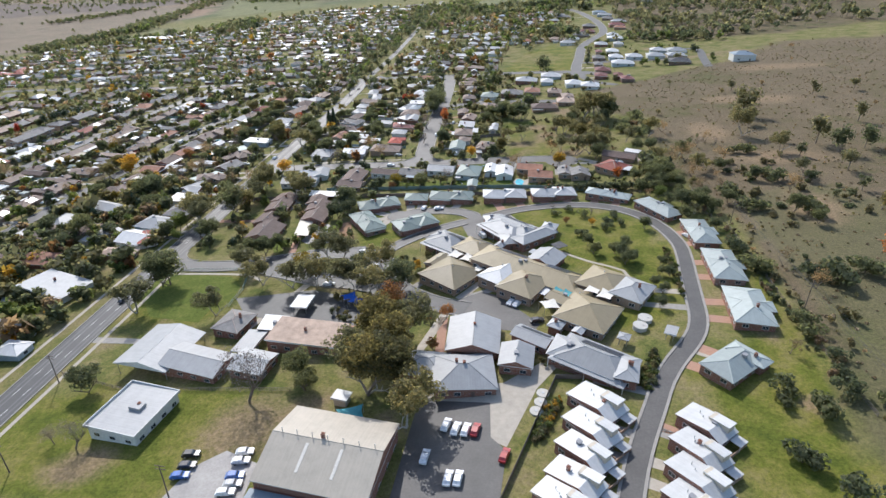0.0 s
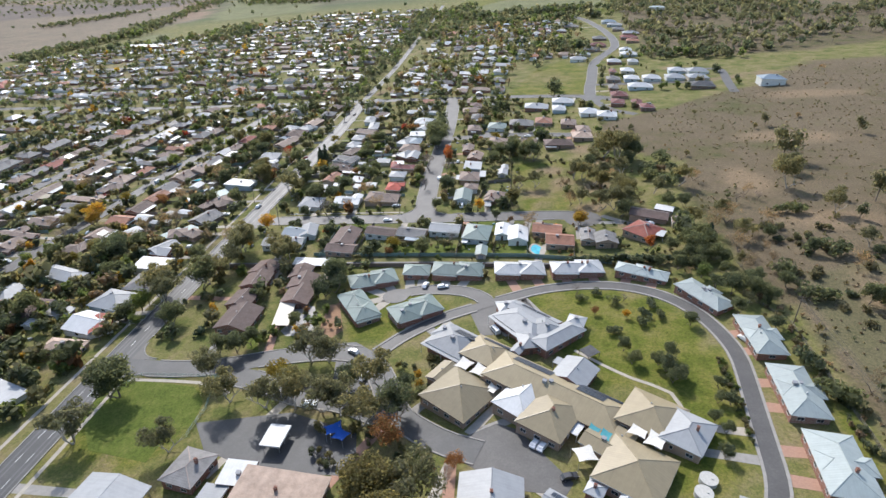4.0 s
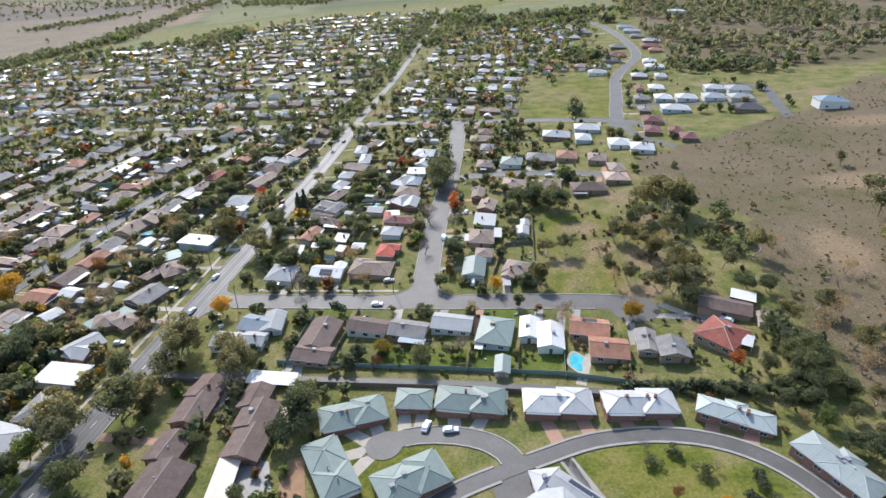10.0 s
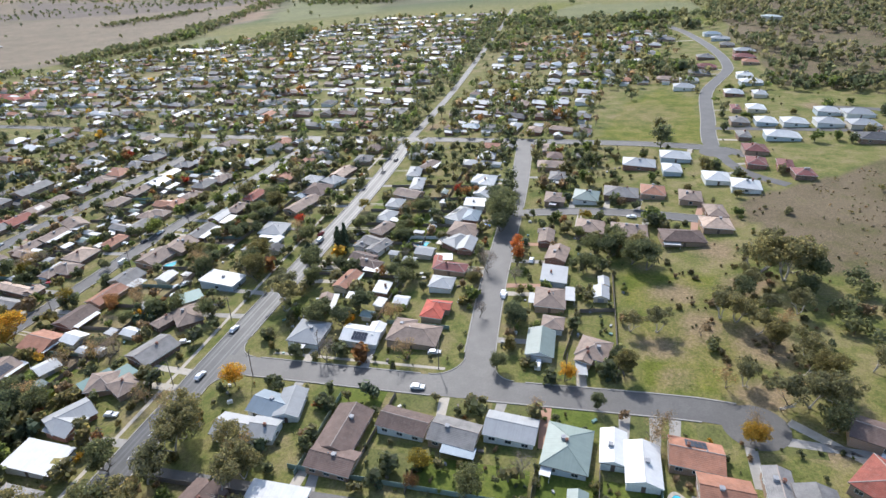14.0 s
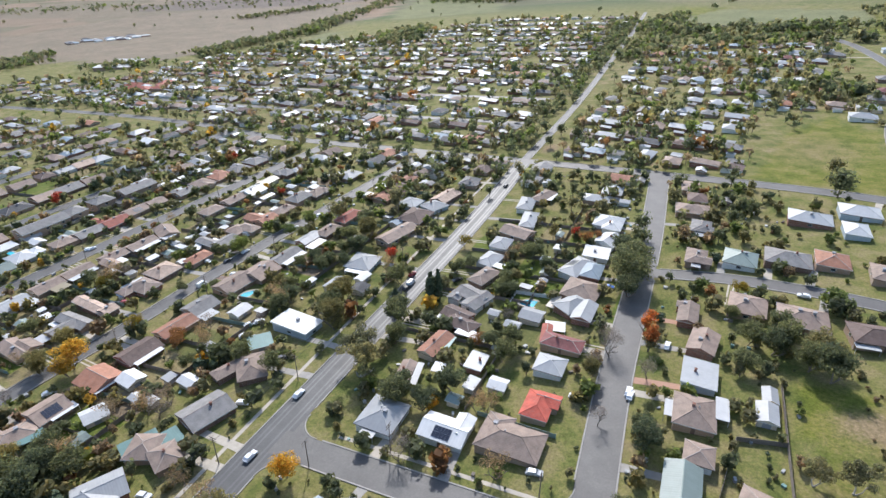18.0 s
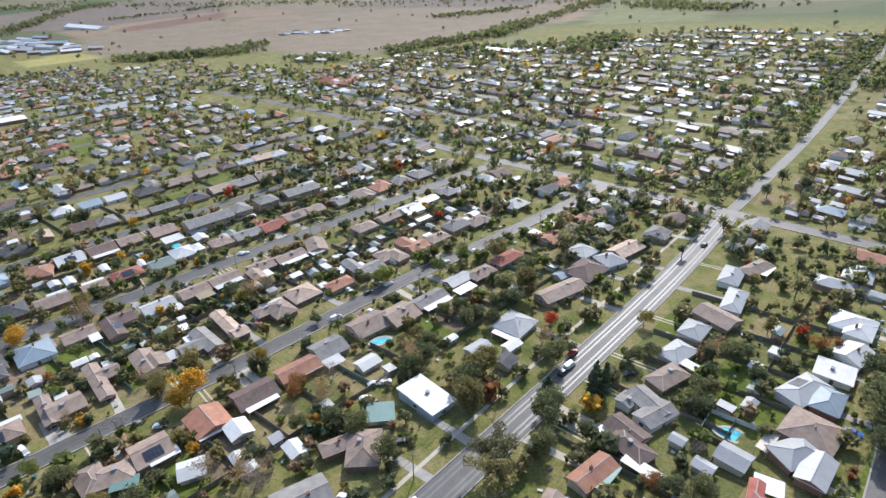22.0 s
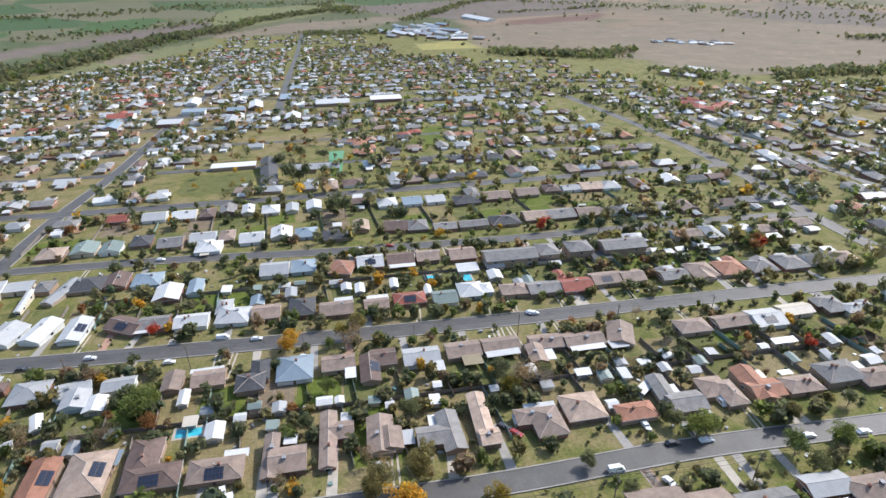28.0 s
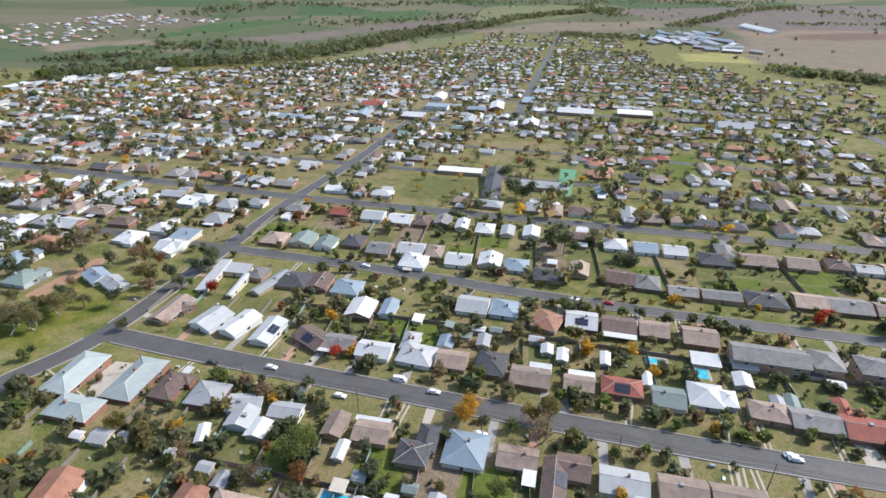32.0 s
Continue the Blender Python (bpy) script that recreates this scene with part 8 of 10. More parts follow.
tree(-94.7, 486.3, "broadleaf", 6)
tree(-217.2, 497.2, "gum", 11)
tree(-223.8, 451.6, "gum", 10)
tree(-171.8, 382.9, "olive_gum", 10)
tree(-149.1, 384.1, "pine", 8)
tree(-141.6, 400.7, "cypress", 8)
tree(-114.7, 423.3, "broadleaf", 6)
tree(-202.2, 379.9, "olive_gum", 8)
tree(-205.5, 339.4, "thin", 8)
tree(-243.6, 264.2, "lush", 6)
tree(-113.3, 405.4, "broadleaf", 6)
tree(-102.1, 431.5, "broadleaf", 6)
tree(-107.8, 493.9, "gum", 11)
tree(-91.7, 458.9, "russet", 7)
tree(-109.8, 440.6, "broadleaf", 7)
tree(-131.3, 376.9, "broadleaf", 6)
tree(-202.3, 446.4, "broadleaf", 10)
tree(-201.0, 429.7, "broadleaf", 9)
tree(-196.7, 399.9, "broadleaf", 8)
tree(-253.7, 306.4, "gum", 8)
tree(-242.5, 287.3, "bare", 8)
tree(-263.1, 278.7, "thin", 6)
tree(-193.0, 302.5, "thin", 9)
tree(-202.4, 297.2, "thin", 8)
for x, y in ((-562, 281), (-564, 291), (-562, 303), (-607, 272), (-624, 287), (-607, 306)):
    tree(x, y, "broadleaf", 13)
tree(119.0, 339.6, "gum", 15.0)
tree(132.3, 379.9, "gum", 16.0)
tree(188.6, 423.4, "gum", 9.1)
tree(187.7, 357.6, "gum", 11.7)
tree(151.2, 319.7, "gum", 14.1)
tree(156.5, 305.1, "broadleaf", 12.7)
tree(170.4, 310.7, "broadleaf", 11.4)
tree(128.9, 308.3, "gum", 9.9)
tree(114.3, 309.0, "shrub", 5.6)
tree(107.7, 309.8, "shrub", 4.5)
tree(137.2, 301.9, "broadleaf", 7.4)
tree(149.5, 279.4, "gum", 9.9)
tree(115.4, 267.5, "shrub", 5.9)
tree(128.4, 266.5, "broadleaf", 5.8)
tree(117.2, 257.0, "thin", 7.5)
tree(144.7, 255.1, "shrub", 7.3)
tree(93.2, 236.6, "shrub", 5.0)
tree(98.6, 236.3, "shrub", 5.0)
tree(110.6, 234.0, "broadleaf", 7.3)
tree(116.2, 232.1, "shrub", 6.8)
tree(130.3, 246.6, "shrub", 4.3)
tree(136.1, 246.2, "shrub", 4.2)
tree(71.8, 344.0, "gum", 11.1)
tree(69.0, 388.5, "shrub", 4.7)
tree(58.4, 365.1, "shrub", 5.6)
tree(79.9, 350.9, "thin", 6.7)
tree(74.1, 287.9, "thin", 10.9)
tree(78.7, 271.8, "thin", 9.6)
tree(83.3, 299.7, "thin", 8.8)
tree(78.5, 254.2, "thin", 7.9)
tree(90.0, 253.5, "shrub", 5.2)
tree(97.8, 180.8, "shrub", 5.5)
tree(103.4, 177.9, "shrub", 7.8)
tree(114.3, 183.7, "shrub", 6.3)
tree(96.1, 173.6, "thin", 6.6)
tree(83.8, 155.9, "shrub", 4.3)
tree(82.8, 148.8, "shrub", 4.2)
tree(70.6, 124.2, "shrub", 4.0)
tree(67.8, 119.1, "shrub", 3.2)
tree(75.4, 116.0, "shrub", 5.9)
tree(86.5, 139.0, "shrub", 3.4)
tree(85.3, 130.1, "shrub", 3.3)
tree(84.7, 122.0, "shrub", 4.6)
tree(65.3, 100.8, "shrub", 5.0)
tree(71.3, 93.8, "shrub", 4.6)
tree(76.7, 139.2, "thin", 4.9)
tree(91.8, 189.3, "thin", 6.5)
tree(81.1, 185.4, "shrub", 6.5)
tree(78.8, 200.0, "shrub", 5.7)
tree(142.6, 234.2, "olive_gum", 7.6)
tree(125.4, 195.0, "orange", 8.5)
tree(69.8, 377.2, "shrub", 5.7)
tree(59.3, 359.3, "shrub", 3.8)
tree(93.3, 319.9, "bare", 6.0)
tree(102.7, 324.1, "bare", 4.8)
tree(97.0, 293.4, "thin", 8.8)
tree(62.5, 289.4, "shrub", 8.9)
tree(28.7, 313.8, "gum", 11)
tree(37.8, 315.5, "gum", 12)
tree(38.5, 389.1, "gum", 17.1)
tree(46.2, 387.4, "gum", 18.1)
tree(52.7, 385.7, "broadleaf", 14.4)
tree(-9.8, 346.2, "gum", 8)
tree(-1.4, 346.9, "gum", 9)
tree(-12.6, 322.3, "olive_gum", 9)
tree(19.6, 359.5, "gum", 10)
tree(24.7, 356.1, "gum", 11)
tree(28.6, 369.3, "broadleaf", 9)
tree(29.5, 349.3, "gum", 9)
tree(32.9, 342.9, "olive_gum", 9)
tree(35.2, 360.6, "gum", 8)
tree(45.0, 363.8, "gum", 9)
tree(40.6, 337.2, "gum", 10)
tree(42.0, 325.7, "olive_gum", 11)
tree(31.8, 316.7, "thin", 8)
tree(20.7, 323.6, "gum", 8)
tree(15.0, 321.2, "thin", 7)
tree(43.0, 317.8, "gum", 10)
tree(38.9, 307.7, "broadleaf", 8)
tree(12.5, 346.8, "thin", 5)
tree(14.7, 340.2, "shrub", 4)
tree(38.4, 330.0, "gum", 8)
tree(38.0, 353.5, "thin", 7)
tree(18.2, 299.3, "yellow", 6)
tree(-5.4, 295.1, "thin", 7)
tree(-8.6, 393.6, "broadleaf", 10)
tree(-13.8, 402.6, "broadleaf", 10)
tree(-18.5, 399.0, "broadleaf", 9)
tree(-5.5, 398.8, "gum", 11)
tree(-204.4, 565.1, "broadleaf", 8)
tree(-137.7, 619.4, "broadleaf", 12)
tree(-150.5, 630.8, "broadleaf", 11)
tree(-150.2, 602.1, "broadleaf", 9)
tree(-61.7, 518.0, "gum", 9)
tree(-35.6, 550.2, "broadleaf", 9)
tree(-49.5, 453.2, "thin", 9)
tree(-29.8, 513.2, "broadleaf", 9)
tree(11.9, 576.0, "gum", 12)
tree(-240.4, 310.0, "yellow", 11)
tree(-191.5, 332.4, "broadleaf", 7)
tree(-192.2, 277.4, "broadleaf", 9)
tree(-204.8, 278.7, "broadleaf", 9)
tree(-141.9, 539.5, "gum", 9)
tree(-106.1, 507.6, "broadleaf", 7)
tree(-62.5, 348.3, "bare", 7)
tree(-116.7, 332.4, "broadleaf", 5)
tree(-26.1, 533.4, "gold_green", 6)
tree(-28.9, 434.4, "gold_green", 6)
tree(-190.9, 365.2, "broadleaf", 9)
tree(-287.8, 362.4, "thin", 9)
tree(-200.6, 441.3, "broadleaf", 9)
tree(-205.1, 481.2, "gum", 11)
tree(-412.2, 453.7, "pine", 9)
tree(-410.4, 463.6, "pine", 9)
tree(-417.8, 448.3, "pine", 9)
tree(-364.1, 518.2, "russet", 8)
tree(-563.1, 285.5, "broadleaf", 12)
tree(-575.2, 276.1, "broadleaf", 11)
tree(-289.1, 503.8, "thin", 9)
tree(-230.3, 540.1, "gum", 9)
tree(-184.2, 335.5, "broadleaf", 8)
tree(-199.4, 325.3, "broadleaf", 6)
tree(-189.6, 407.3, "broadleaf", 7)
tree(-195.5, 405.5, "broadleaf", 7)
tree(-258.3, 307.2, "thin", 6)
tree(-281.2, 285.6, "broadleaf", 6)
tree(-151.7, 541.4, "gum", 9)
tree(-279.9, 521.3, "broadleaf", 8)
tree(-265.3, 542.0, "broadleaf", 8)
tree(-228.7, 427.7, "broadleaf", 6)
tree(-305.8, 234.7, "lush", 9)
tree(-420.2, 137.5, "broadleaf", 11)
tree(-414.6, 96.7, "thin", 9)
tree(-419.2, 98.3, "russet", 8)
tree(-410.8, 108.4, "olive_gum", 10)
tree(-394.7, 114.9, "olive_gum", 11)
tree(-392.2, 123.1, "olive_gum", 11)
tree(-383.3, 127.0, "thin", 9)
tree(-414.4, 111.4, "russet", 7)
tree(-400.4, 127.1, "broadleaf", 9)
tree(-393.1, 136.6, "broadleaf", 8)
tree(-395.4, 140.3, "lush", 6)
tree(-421.3, 136.7, "broadleaf", 11)
tree(-410.1, 135.3, "broadleaf", 9)
tree(-454.1, 134.5, "broadleaf", 9)
tree(-392.2, 154.1, "russet", 7)
tree(-355.3, 135.0, "broadleaf", 6)
tree(-359.1, 152.2, "thin", 5)
tree(-114.0, 414.5, "broadleaf", 7)
tree(-112.6, 437.3, "broadleaf", 8)
tree(-118.5, 436.8, "thin", 7)
tree(-98.6, 464.9, "orange", 6)
tree(-108.1, 371.0, "russet", 6)
tree(-104.0, 389.4, "bare", 6)
tree(-109.2, 407.3, "broadleaf", 6)
tree(-79.9, 458.5, "broadleaf", 10)
tree(-74.7, 453.3, "broadleaf", 10)
tree(-82.4, 477.9, "broadleaf", 8)
tree(-121.9, 335.5, "broadleaf", 9)
tree(-137.2, 363.8, "broadleaf", 8)
tree(-67.7, 384.9, "bare", 9)
tree(55.6, 264.5, "broadleaf", 5)
tree(59.4, 265.1, "broadleaf", 6)
tree(63.5, 264.2, "broadleaf", 7)
tree(68.2, 265.4, "broadleaf", 7)
tree(71.6, 262.8, "broadleaf", 6)
tree(54.1, 272.8, "broadleaf", 6)
tree(61.1, 275.9, "broadleaf", 8)
tree(66.2, 277.5, "broadleaf", 9)
tree(70.2, 280.6, "pine", 8)
tree(61.3, 250.9, "lush", 6)
tree(56.9, 251.9, "thin", 4)
tree(64.7, 243.1, "broadleaf", 6)
tree(72.1, 245.6, "gum", 6)
tree(76.8, 244.7, "broadleaf", 7)
tree(79.9, 234.7, "broadleaf", 6)
tree(72.2, 233.3, "gum", 5)
tree(89.5, 262.3, "thin", 5)
tree(89.5, 272.1, "thin", 5)
tree(77.6, 259.9, "gum", 6)
tree(69.7, 253.5, "broadleaf", 5)
tree(72.8, 222.5, "broadleaf", 5)
tree(138.6, 404.4, "gum", 10)
tree(128.3, 360.9, "gum", 10)
tree(143.8, 444.7, "gum", 9)
tree(137.6, 323.9, "gum", 7)
tree(128.7, 275.8, "gum", 8)
tree(80.2, 305.0, "gum", 9)
tree(82.9, 284.2, "gum", 9)
tree(68.5, 298.5, "gum", 8)
tree(106.9, 270.8, "broadleaf", 6)
tree(216.9, 431.0, "gum", 8)
tree(94.7, 283.6, "broadleaf", 6)
tree(87.9, 244.7, "broadleaf", 6)
tree(66.8, 226.6, "broadleaf", 6)
tree(76.3, 218.3, "broadleaf", 5)
tree(114.7, 222.3, "broadleaf", 6)
tree(58.0, 334.2, "gum", 9)
tree(31.2, 376.5, "gum", 10)
tree(99.7, 330.5, "thin", 6)
tree(-350.6, 91.5, "gum", 9)
tree(-357.5, 94, "gum", 9)
tree(-364.5, 96.2, "broadleaf", 8)
tree(-371, 97.8, "gum", 8)
tree(-363.3, 76, "gum", 8)
tree(-356, 82, "thin", 7)
tree(-349, 84, "gum", 8)
tree(-375, 90, "broadleaf", 7)
tree(-383, 88, "thin", 6)
tree(-402, 42, "broadleaf", 8)
tree(-412, 45, "gum", 9)
tree(-420, 55, "gum", 9)
tree(-428, 60, "gum", 8)
tree(-371.8, 118.5, "broadleaf", 9)
tree(-292.9, 215.7, "bare", 6)
tree(-379.9, 268.9, "broadleaf", 6)
tree(-391.7, 211.9, "gum", 7)
tree(-457.0, 376.9, "gold_green", 7)
tree(-497.0, 309.0, "broadleaf", 11)
tree(-479.7, 75.0, "gum", 10)
tree(-557.6, 306.0, "russet", 10)
tree(-422.8, 454.0, "olive_gum", 9)
tree(-424.6, 464.7, "olive_gum", 8)
tree(-302.4, 172.4, "gold_green", 6)
tree(-328.4, 182.9, "thin", 6)
tree(-299.9, 293.4, "lush", 6)
tree(-714.0, 223.0, "gum", 12)
tree(-527.5, 343.4, "broadleaf", 7)
tree(-291.5, 359.7, "bare", 7)
tree(-113.8, 269.4, "thin", 9)
tree(62.9, 270.9, "broadleaf", 9)
tree(59.2, 307.7, "broadleaf", 8)
tree(49.4, 392.1, "gum", 11)
tree(43.8, 408.2, "gum", 11)
tree(35.4, 396.1, "gum", 9)
tree(48.9, 374.0, "broadleaf", 9)
tree(-79.5, 239.8, "broadleaf", 9)
tree(67.8, 317.1, "broadleaf", 7)
tree(-3.6, 389.7, "broadleaf", 11.4)
tree(58.5, 353.6, "shrub", 5.6)
tree(64.9, 349.4, "shrub", 5.5)
tree(71.9, 356.7, "shrub", 5.5)
tree(61.5, 318.7, "broadleaf", 7.0)
tree(12.5, 546.7, "broadleaf", 17.9)


# ---- foliage that nobody could count ----
def foliage(name, spots, label, category, count, mats, trunks=True, low=0.42, tall=0.3, heart=0.0):
    """spots: rows of x, y, height, width, material. One joined mesh of leaf clumps with short trunks."""
    r = np.random.default_rng(len(spots))
    s = np.array([q[:4] for q in spots])
    z = gz(s[:, 0], s[:, 1])
    allv, idx = [], []
    per = 5
    for k in range(per):
        ang, off = r.uniform(0, 2 * math.pi, len(s)), r.uniform(0.1, 0.65, len(s)) if k else np.zeros(len(s))
        c = np.column_stack((s[:, 0] + np.cos(ang) * off * s[:, 3], s[:, 1] + np.sin(ang) * off * s[:, 3], z + s[:, 2] * r.uniform(low, low + 0.36, len(s))))
        rad = s[:, 3] * r.uniform(0.34, 0.72, len(s))
        n = count // per
        pick = np.repeat(np.arange(len(s)), n)
        d = r.normal(size=(len(pick), 3))
        d /= np.linalg.norm(d, axis=1)[:, None]
        dist = rad[pick] * (0.5 + 0.5 * r.random(len(pick)) ** 0.6)
        p = c[pick] + d * dist[:, None] * np.column_stack((np.ones(len(pick)), np.ones(len(pick)), np.minimum(1.0, tall * s[pick, 2] / np.maximum(rad[pick], 0.1))))
        p[:, 2] = np.maximum(p[:, 2], z[pick] + 0.15)
        a = np.cross(d * 0.8 + r.normal(size=d.shape) * 0.5, r.normal(size=d.shape))
        a /= np.linalg.norm(a, axis=1)[:, None]
        b = np.cross(d + r.normal(size=d.shape) * 0.5, a)
        b /= np.linalg.norm(b, axis=1)[:, None]
        w = (rad[pick] * 1.4 / math.sqrt(n) * r.uniform(0.6, 1.5, len(pick)))[:, None]
        allv.append(np.stack((p - a * w, p - b * w * 0.7, p + a * w, p + b * w * 0.7), axis=1).reshape(-1, 3))
        idx.append(np.array([q[4] for q in spots])[pick])
        if heart:  # twiggy mass inside the leaves
            q = np.array([(-1, -1, -1), (1, -1, -1), (1, 1, -1), (-1, 1, -1), (-1, -1, 1), (1, -1, 1), (1, 1, 1), (-1, 1, 1)]) * 0.577
            flat = np.minimum(1.0, tall * s[:, 2] / np.maximum(rad, 0.1))
            corner = c[:, None, :] + q[None] * (rad * heart)[:, None, None] * r.uniform(0.7, 1.15, (len(s), 8, 1)) * np.stack((np.ones(len(s)), np.ones(len(s)), flat), axis=1)[:, None, :]
            corner[:, :, 2] = np.maximum(corner[:, :, 2], z[:, None] + 0.05)
            face = np.array([(3, 2, 1, 0), (4, 5, 6, 7), (0, 1, 5, 4), (1, 2, 6, 5), (2, 3, 7, 6), (3, 0, 4, 7)])
            allv.append(corner[:, face].reshape(-1, 3))
            idx.append(np.repeat(np.array([q[4] for q in spots]), 6))
    if trunks:
        w = (0.02 * s[:, 2] + 0.05)
        for k in range(3):
            a0, a1 = 2 * math.pi * k / 3, 2 * math.pi * (k + 1) / 3
            q = []
            for ang, up in ((a0, -0.2), (a1, -0.2), (a1, None), (a0, None)):
                zz = z - 0.2 if up is not None else z + s[:, 2] * 0.55
                q.append(np.column_stack((s[:, 0] + np.cos(ang) * w, s[:, 1] + np.sin(ang) * w, zz)))
            allv.append(np.stack(q, axis=1).reshape(-1, 3))
            idx.append(np.full(len(s), len(mats) - 1))
    ob = new(name, quad_mesh(name, np.concatenate(allv), mats, np.concatenate(idx)))
    return tagged(ob, label, category, kind="stuff")


LEAVES = [LEAF["broad"], LEAF["gum"], LEAF["lush"], LEAF["olive"], LEAF["thin"], LEAF["russet"], LEAF["yellow"], LEAF["red"], LEAF["heath"], LEAF["needle"], LEAF["dry"], M_BARK]
MIX = [0] * 22 + [1] * 14 + [2] * 8 + [3] * 6 + [4] * 4 + [5] + [6] + [9] * 2


POOLS = [(-0.5, 275), (-100, 404), (-216, 373), (-290, 249), (-459, 307), (-379, 348), (-373, 364)]


def yard_spots(box, number, seed, low=1.2, high=8.5):
    r = random.Random(seed)
    out = []
    while len(out) < number:
        x, y = r.uniform(box[0], box[1]), r.uniform(box[2], box[3])
        if covered(x, y, 0.8) or gap_to_road(x, y) < 1.8 or any(math.hypot(x - a, y - b) < 6.5 for a, b in POOLS):
            continue
        h = low + (high - low) * r.random() ** 1.7
        out.append((x, y, h, h * r.uniform(0.34, 0.58), r.choice(MIX)))
    return out


gardens = (yard_spots((-430, -160, 190, 560), 2050, 3) + yard_spots((-335, -255, 110, 215), 220, 13) + yard_spots((-520, -430, 60, 580), 520, 14)
           + yard_spots((-260, -158, 90, 270), 200, 15, 2.0, 11.0) + yard_spots((-140, -10, 272, 555), 640, 4) + yard_spots((-240, -158, 60, 300), 620, 5, 1.2, 10.5)
           + yard_spots((-140, -70, 205, 270), 80, 7) + yard_spots((-70, 60, 246, 300), 120, 6, 1.0, 4.0))
foliage("garden_shrubs", gardens, "mixed green and autumn garden shrubs and small trees", "shrubs", 85, LEAVES, True, 0.24, 0.42, 0.78)
foliage("town_garden_trees", FAR_TREES, "green and autumn trees of the gardens across town", "trees", 420, LEAVES, True, 0.4, 0.36, 0.6)
bush = []
r = random.Random(8)
while len(bush) < 70:
    x, y = r.uniform(10, 80), r.uniform(255, 475)
    if covered(x, y, 3) or gap_to_road(x, y) < 3 or (x < 44 and y > 440) or (y < 320 and 262 < y and x < 40):
        continue
    if x < 26 and 316 < y < 390 and r.random() < 0.8:
        continue
    if noise.noise((x * 0.03, y * 0.03, 9.0)) < -0.02:
        continue
    h = r.uniform(3.5, 7) if r.random() < 0.3 else r.uniform(0.8, 2.5)
    bush.append((x, y, h, h * r.uniform(0.35, 0.6), r.choice([0, 1, 1, 1, 4, 8, 8, 3])))
for k in range(230):  # brown thicket on the rise above the park
    x, y = r.uniform(4, 52), r.uniform(322, 398)
    if x + 0.35 * (y - 345) < 12 or gap_to_road(x, y) < 3 or noise.noise((x * 0.07, y * 0.07, 5.0)) < -0.12:
        continue
    h = r.uniform(0.7, 2.6)
    bush.append((x, y, h, h * r.uniform(0.5, 0.8), r.choice([4, 4, 8, 8, 8, 1, 3, 6 if k % 9 == 0 else 4])))
for k in range(46):  # hedge below the villas' back fence
    bush.append((12 + k * 1.1, 264 - 0.004 * (k - 20) ** 2 + r.uniform(-1, 1), r.uniform(3, 5.5), r.uniform(1.5, 2.6), r.choice([0, 0, 9])))
for k in range(70):  # planting along the outer fence
    t = k / 69
    bush.append((84 - 10 * t * t + r.uniform(-3, 4), 130 + 120 * t, r.uniform(1.2, 3.5), r.uniform(0.8, 1.8), r.choice([0, 0, 8, 4])))
for k in range(40):  # garden bed inside the loop road
    t = k / 39
    bush.append((55.5 + r.uniform(-1.5, 1), 168 + 34 * t, r.uniform(0.8, 2.2), r.uniform(0.7, 1.3), r.choice([0, 2, 3, 8])))
for k in range(130):
    t = k / 129
    bush.append((2 + 11 * t + r.uniform(-1.3, 1.3), 84 + 34 * t, r.uniform(1.0, 2.4), r.uniform(0.7, 1.4), r.choice([0, 2, 6, 8])))
for k in range(110):  # clipped hedges and beds round the care home
    t = k / 109
    bush.append((9 + 27 * t + r.uniform(-1.0, 1.0), 133.2 - 9.5 * t + r.uniform(-1.4, 1.2), r.uniform(0.9, 2.2), r.uniform(0.8, 1.4), r.choice([0, 2, 2, 3])))
for k in range(46):
    t = k / 45
    bush.append((36.5 + 4 * t + r.uniform(-1.3, 1.3), 123.5 + 15 * t, r.uniform(1.2, 2.6), r.uniform(0.9, 1.5), r.choice([0, 2, 3])))
for k in range(150):  # thickets at the foot of the hill
    x, y = 92 + abs(r.gauss(0, 22)), r.uniform(100, 300)
    if noise.noise((x * 0.04, y * 0.04, 3.0)) > 0.0:
        bush.append((x, y, r.uniform(1.2, 4.5), r.uniform(1.0, 3.0), r.choice([0, 8, 8, 1])))
tries = 0
while tries < 260:  # gardens of the new estate and the short street
    tries += 1
    x, y = r.uniform(-50, 75), r.uniform(425, 545)
    if r.random() < 0.35:
        x, y = r.uniform(45, 165), r.uniform(550, 720)
    if covered(x, y, 1.0) or gap_to_road(x, y) < 1.5 or inside(np.array([x]), np.array([y]), HILL)[0]:
        continue
    h = r.uniform(1.0, 3.5) if r.random() < 0.6 else r.uniform(4, 9)
    bush.append((x, y, h, h * r.uniform(0.4, 0.6), r.choice([0, 0, 1, 2, 2, 3])))
for k in range(80):
    bush.append((r.uniform(-62, -28), r.uniform(150, 205), r.uniform(1, 4), r.uniform(0.8, 1.8), r.choice([0, 0, 1, 3])))
foliage("bushland", [b for b in bush if gap_to_road(b[0], b[1]) > 0.8 and not covered(b[0], b[1], 0.5)], "scrubby bushland, hedges and planting", "bushes", 180, LEAVES, True, 0.26, 0.4, 0.75)

scrub = []
for k in range(700):
    x, y = (r.uniform(76, 420), r.uniform(60, 640)) if k % 3 else (76 + 90 * r.random() ** 1.5, r.uniform(90, 480))
    if not inside(np.array([x]), np.array([y]), HILL)[0]:
        continue
    h = r.uniform(0.4, 1.6) if r.random() < 0.95 else r.uniform(2, 5)
    scrub.append((x, y, h, h * r.uniform(0.5, 0.8), r.choice([8, 8, 0, 4, 1])))
foliage("hill_scrub", scrub, "scattered low scrub and trees on the dry hillside", "scrub", 70, LEAVES)

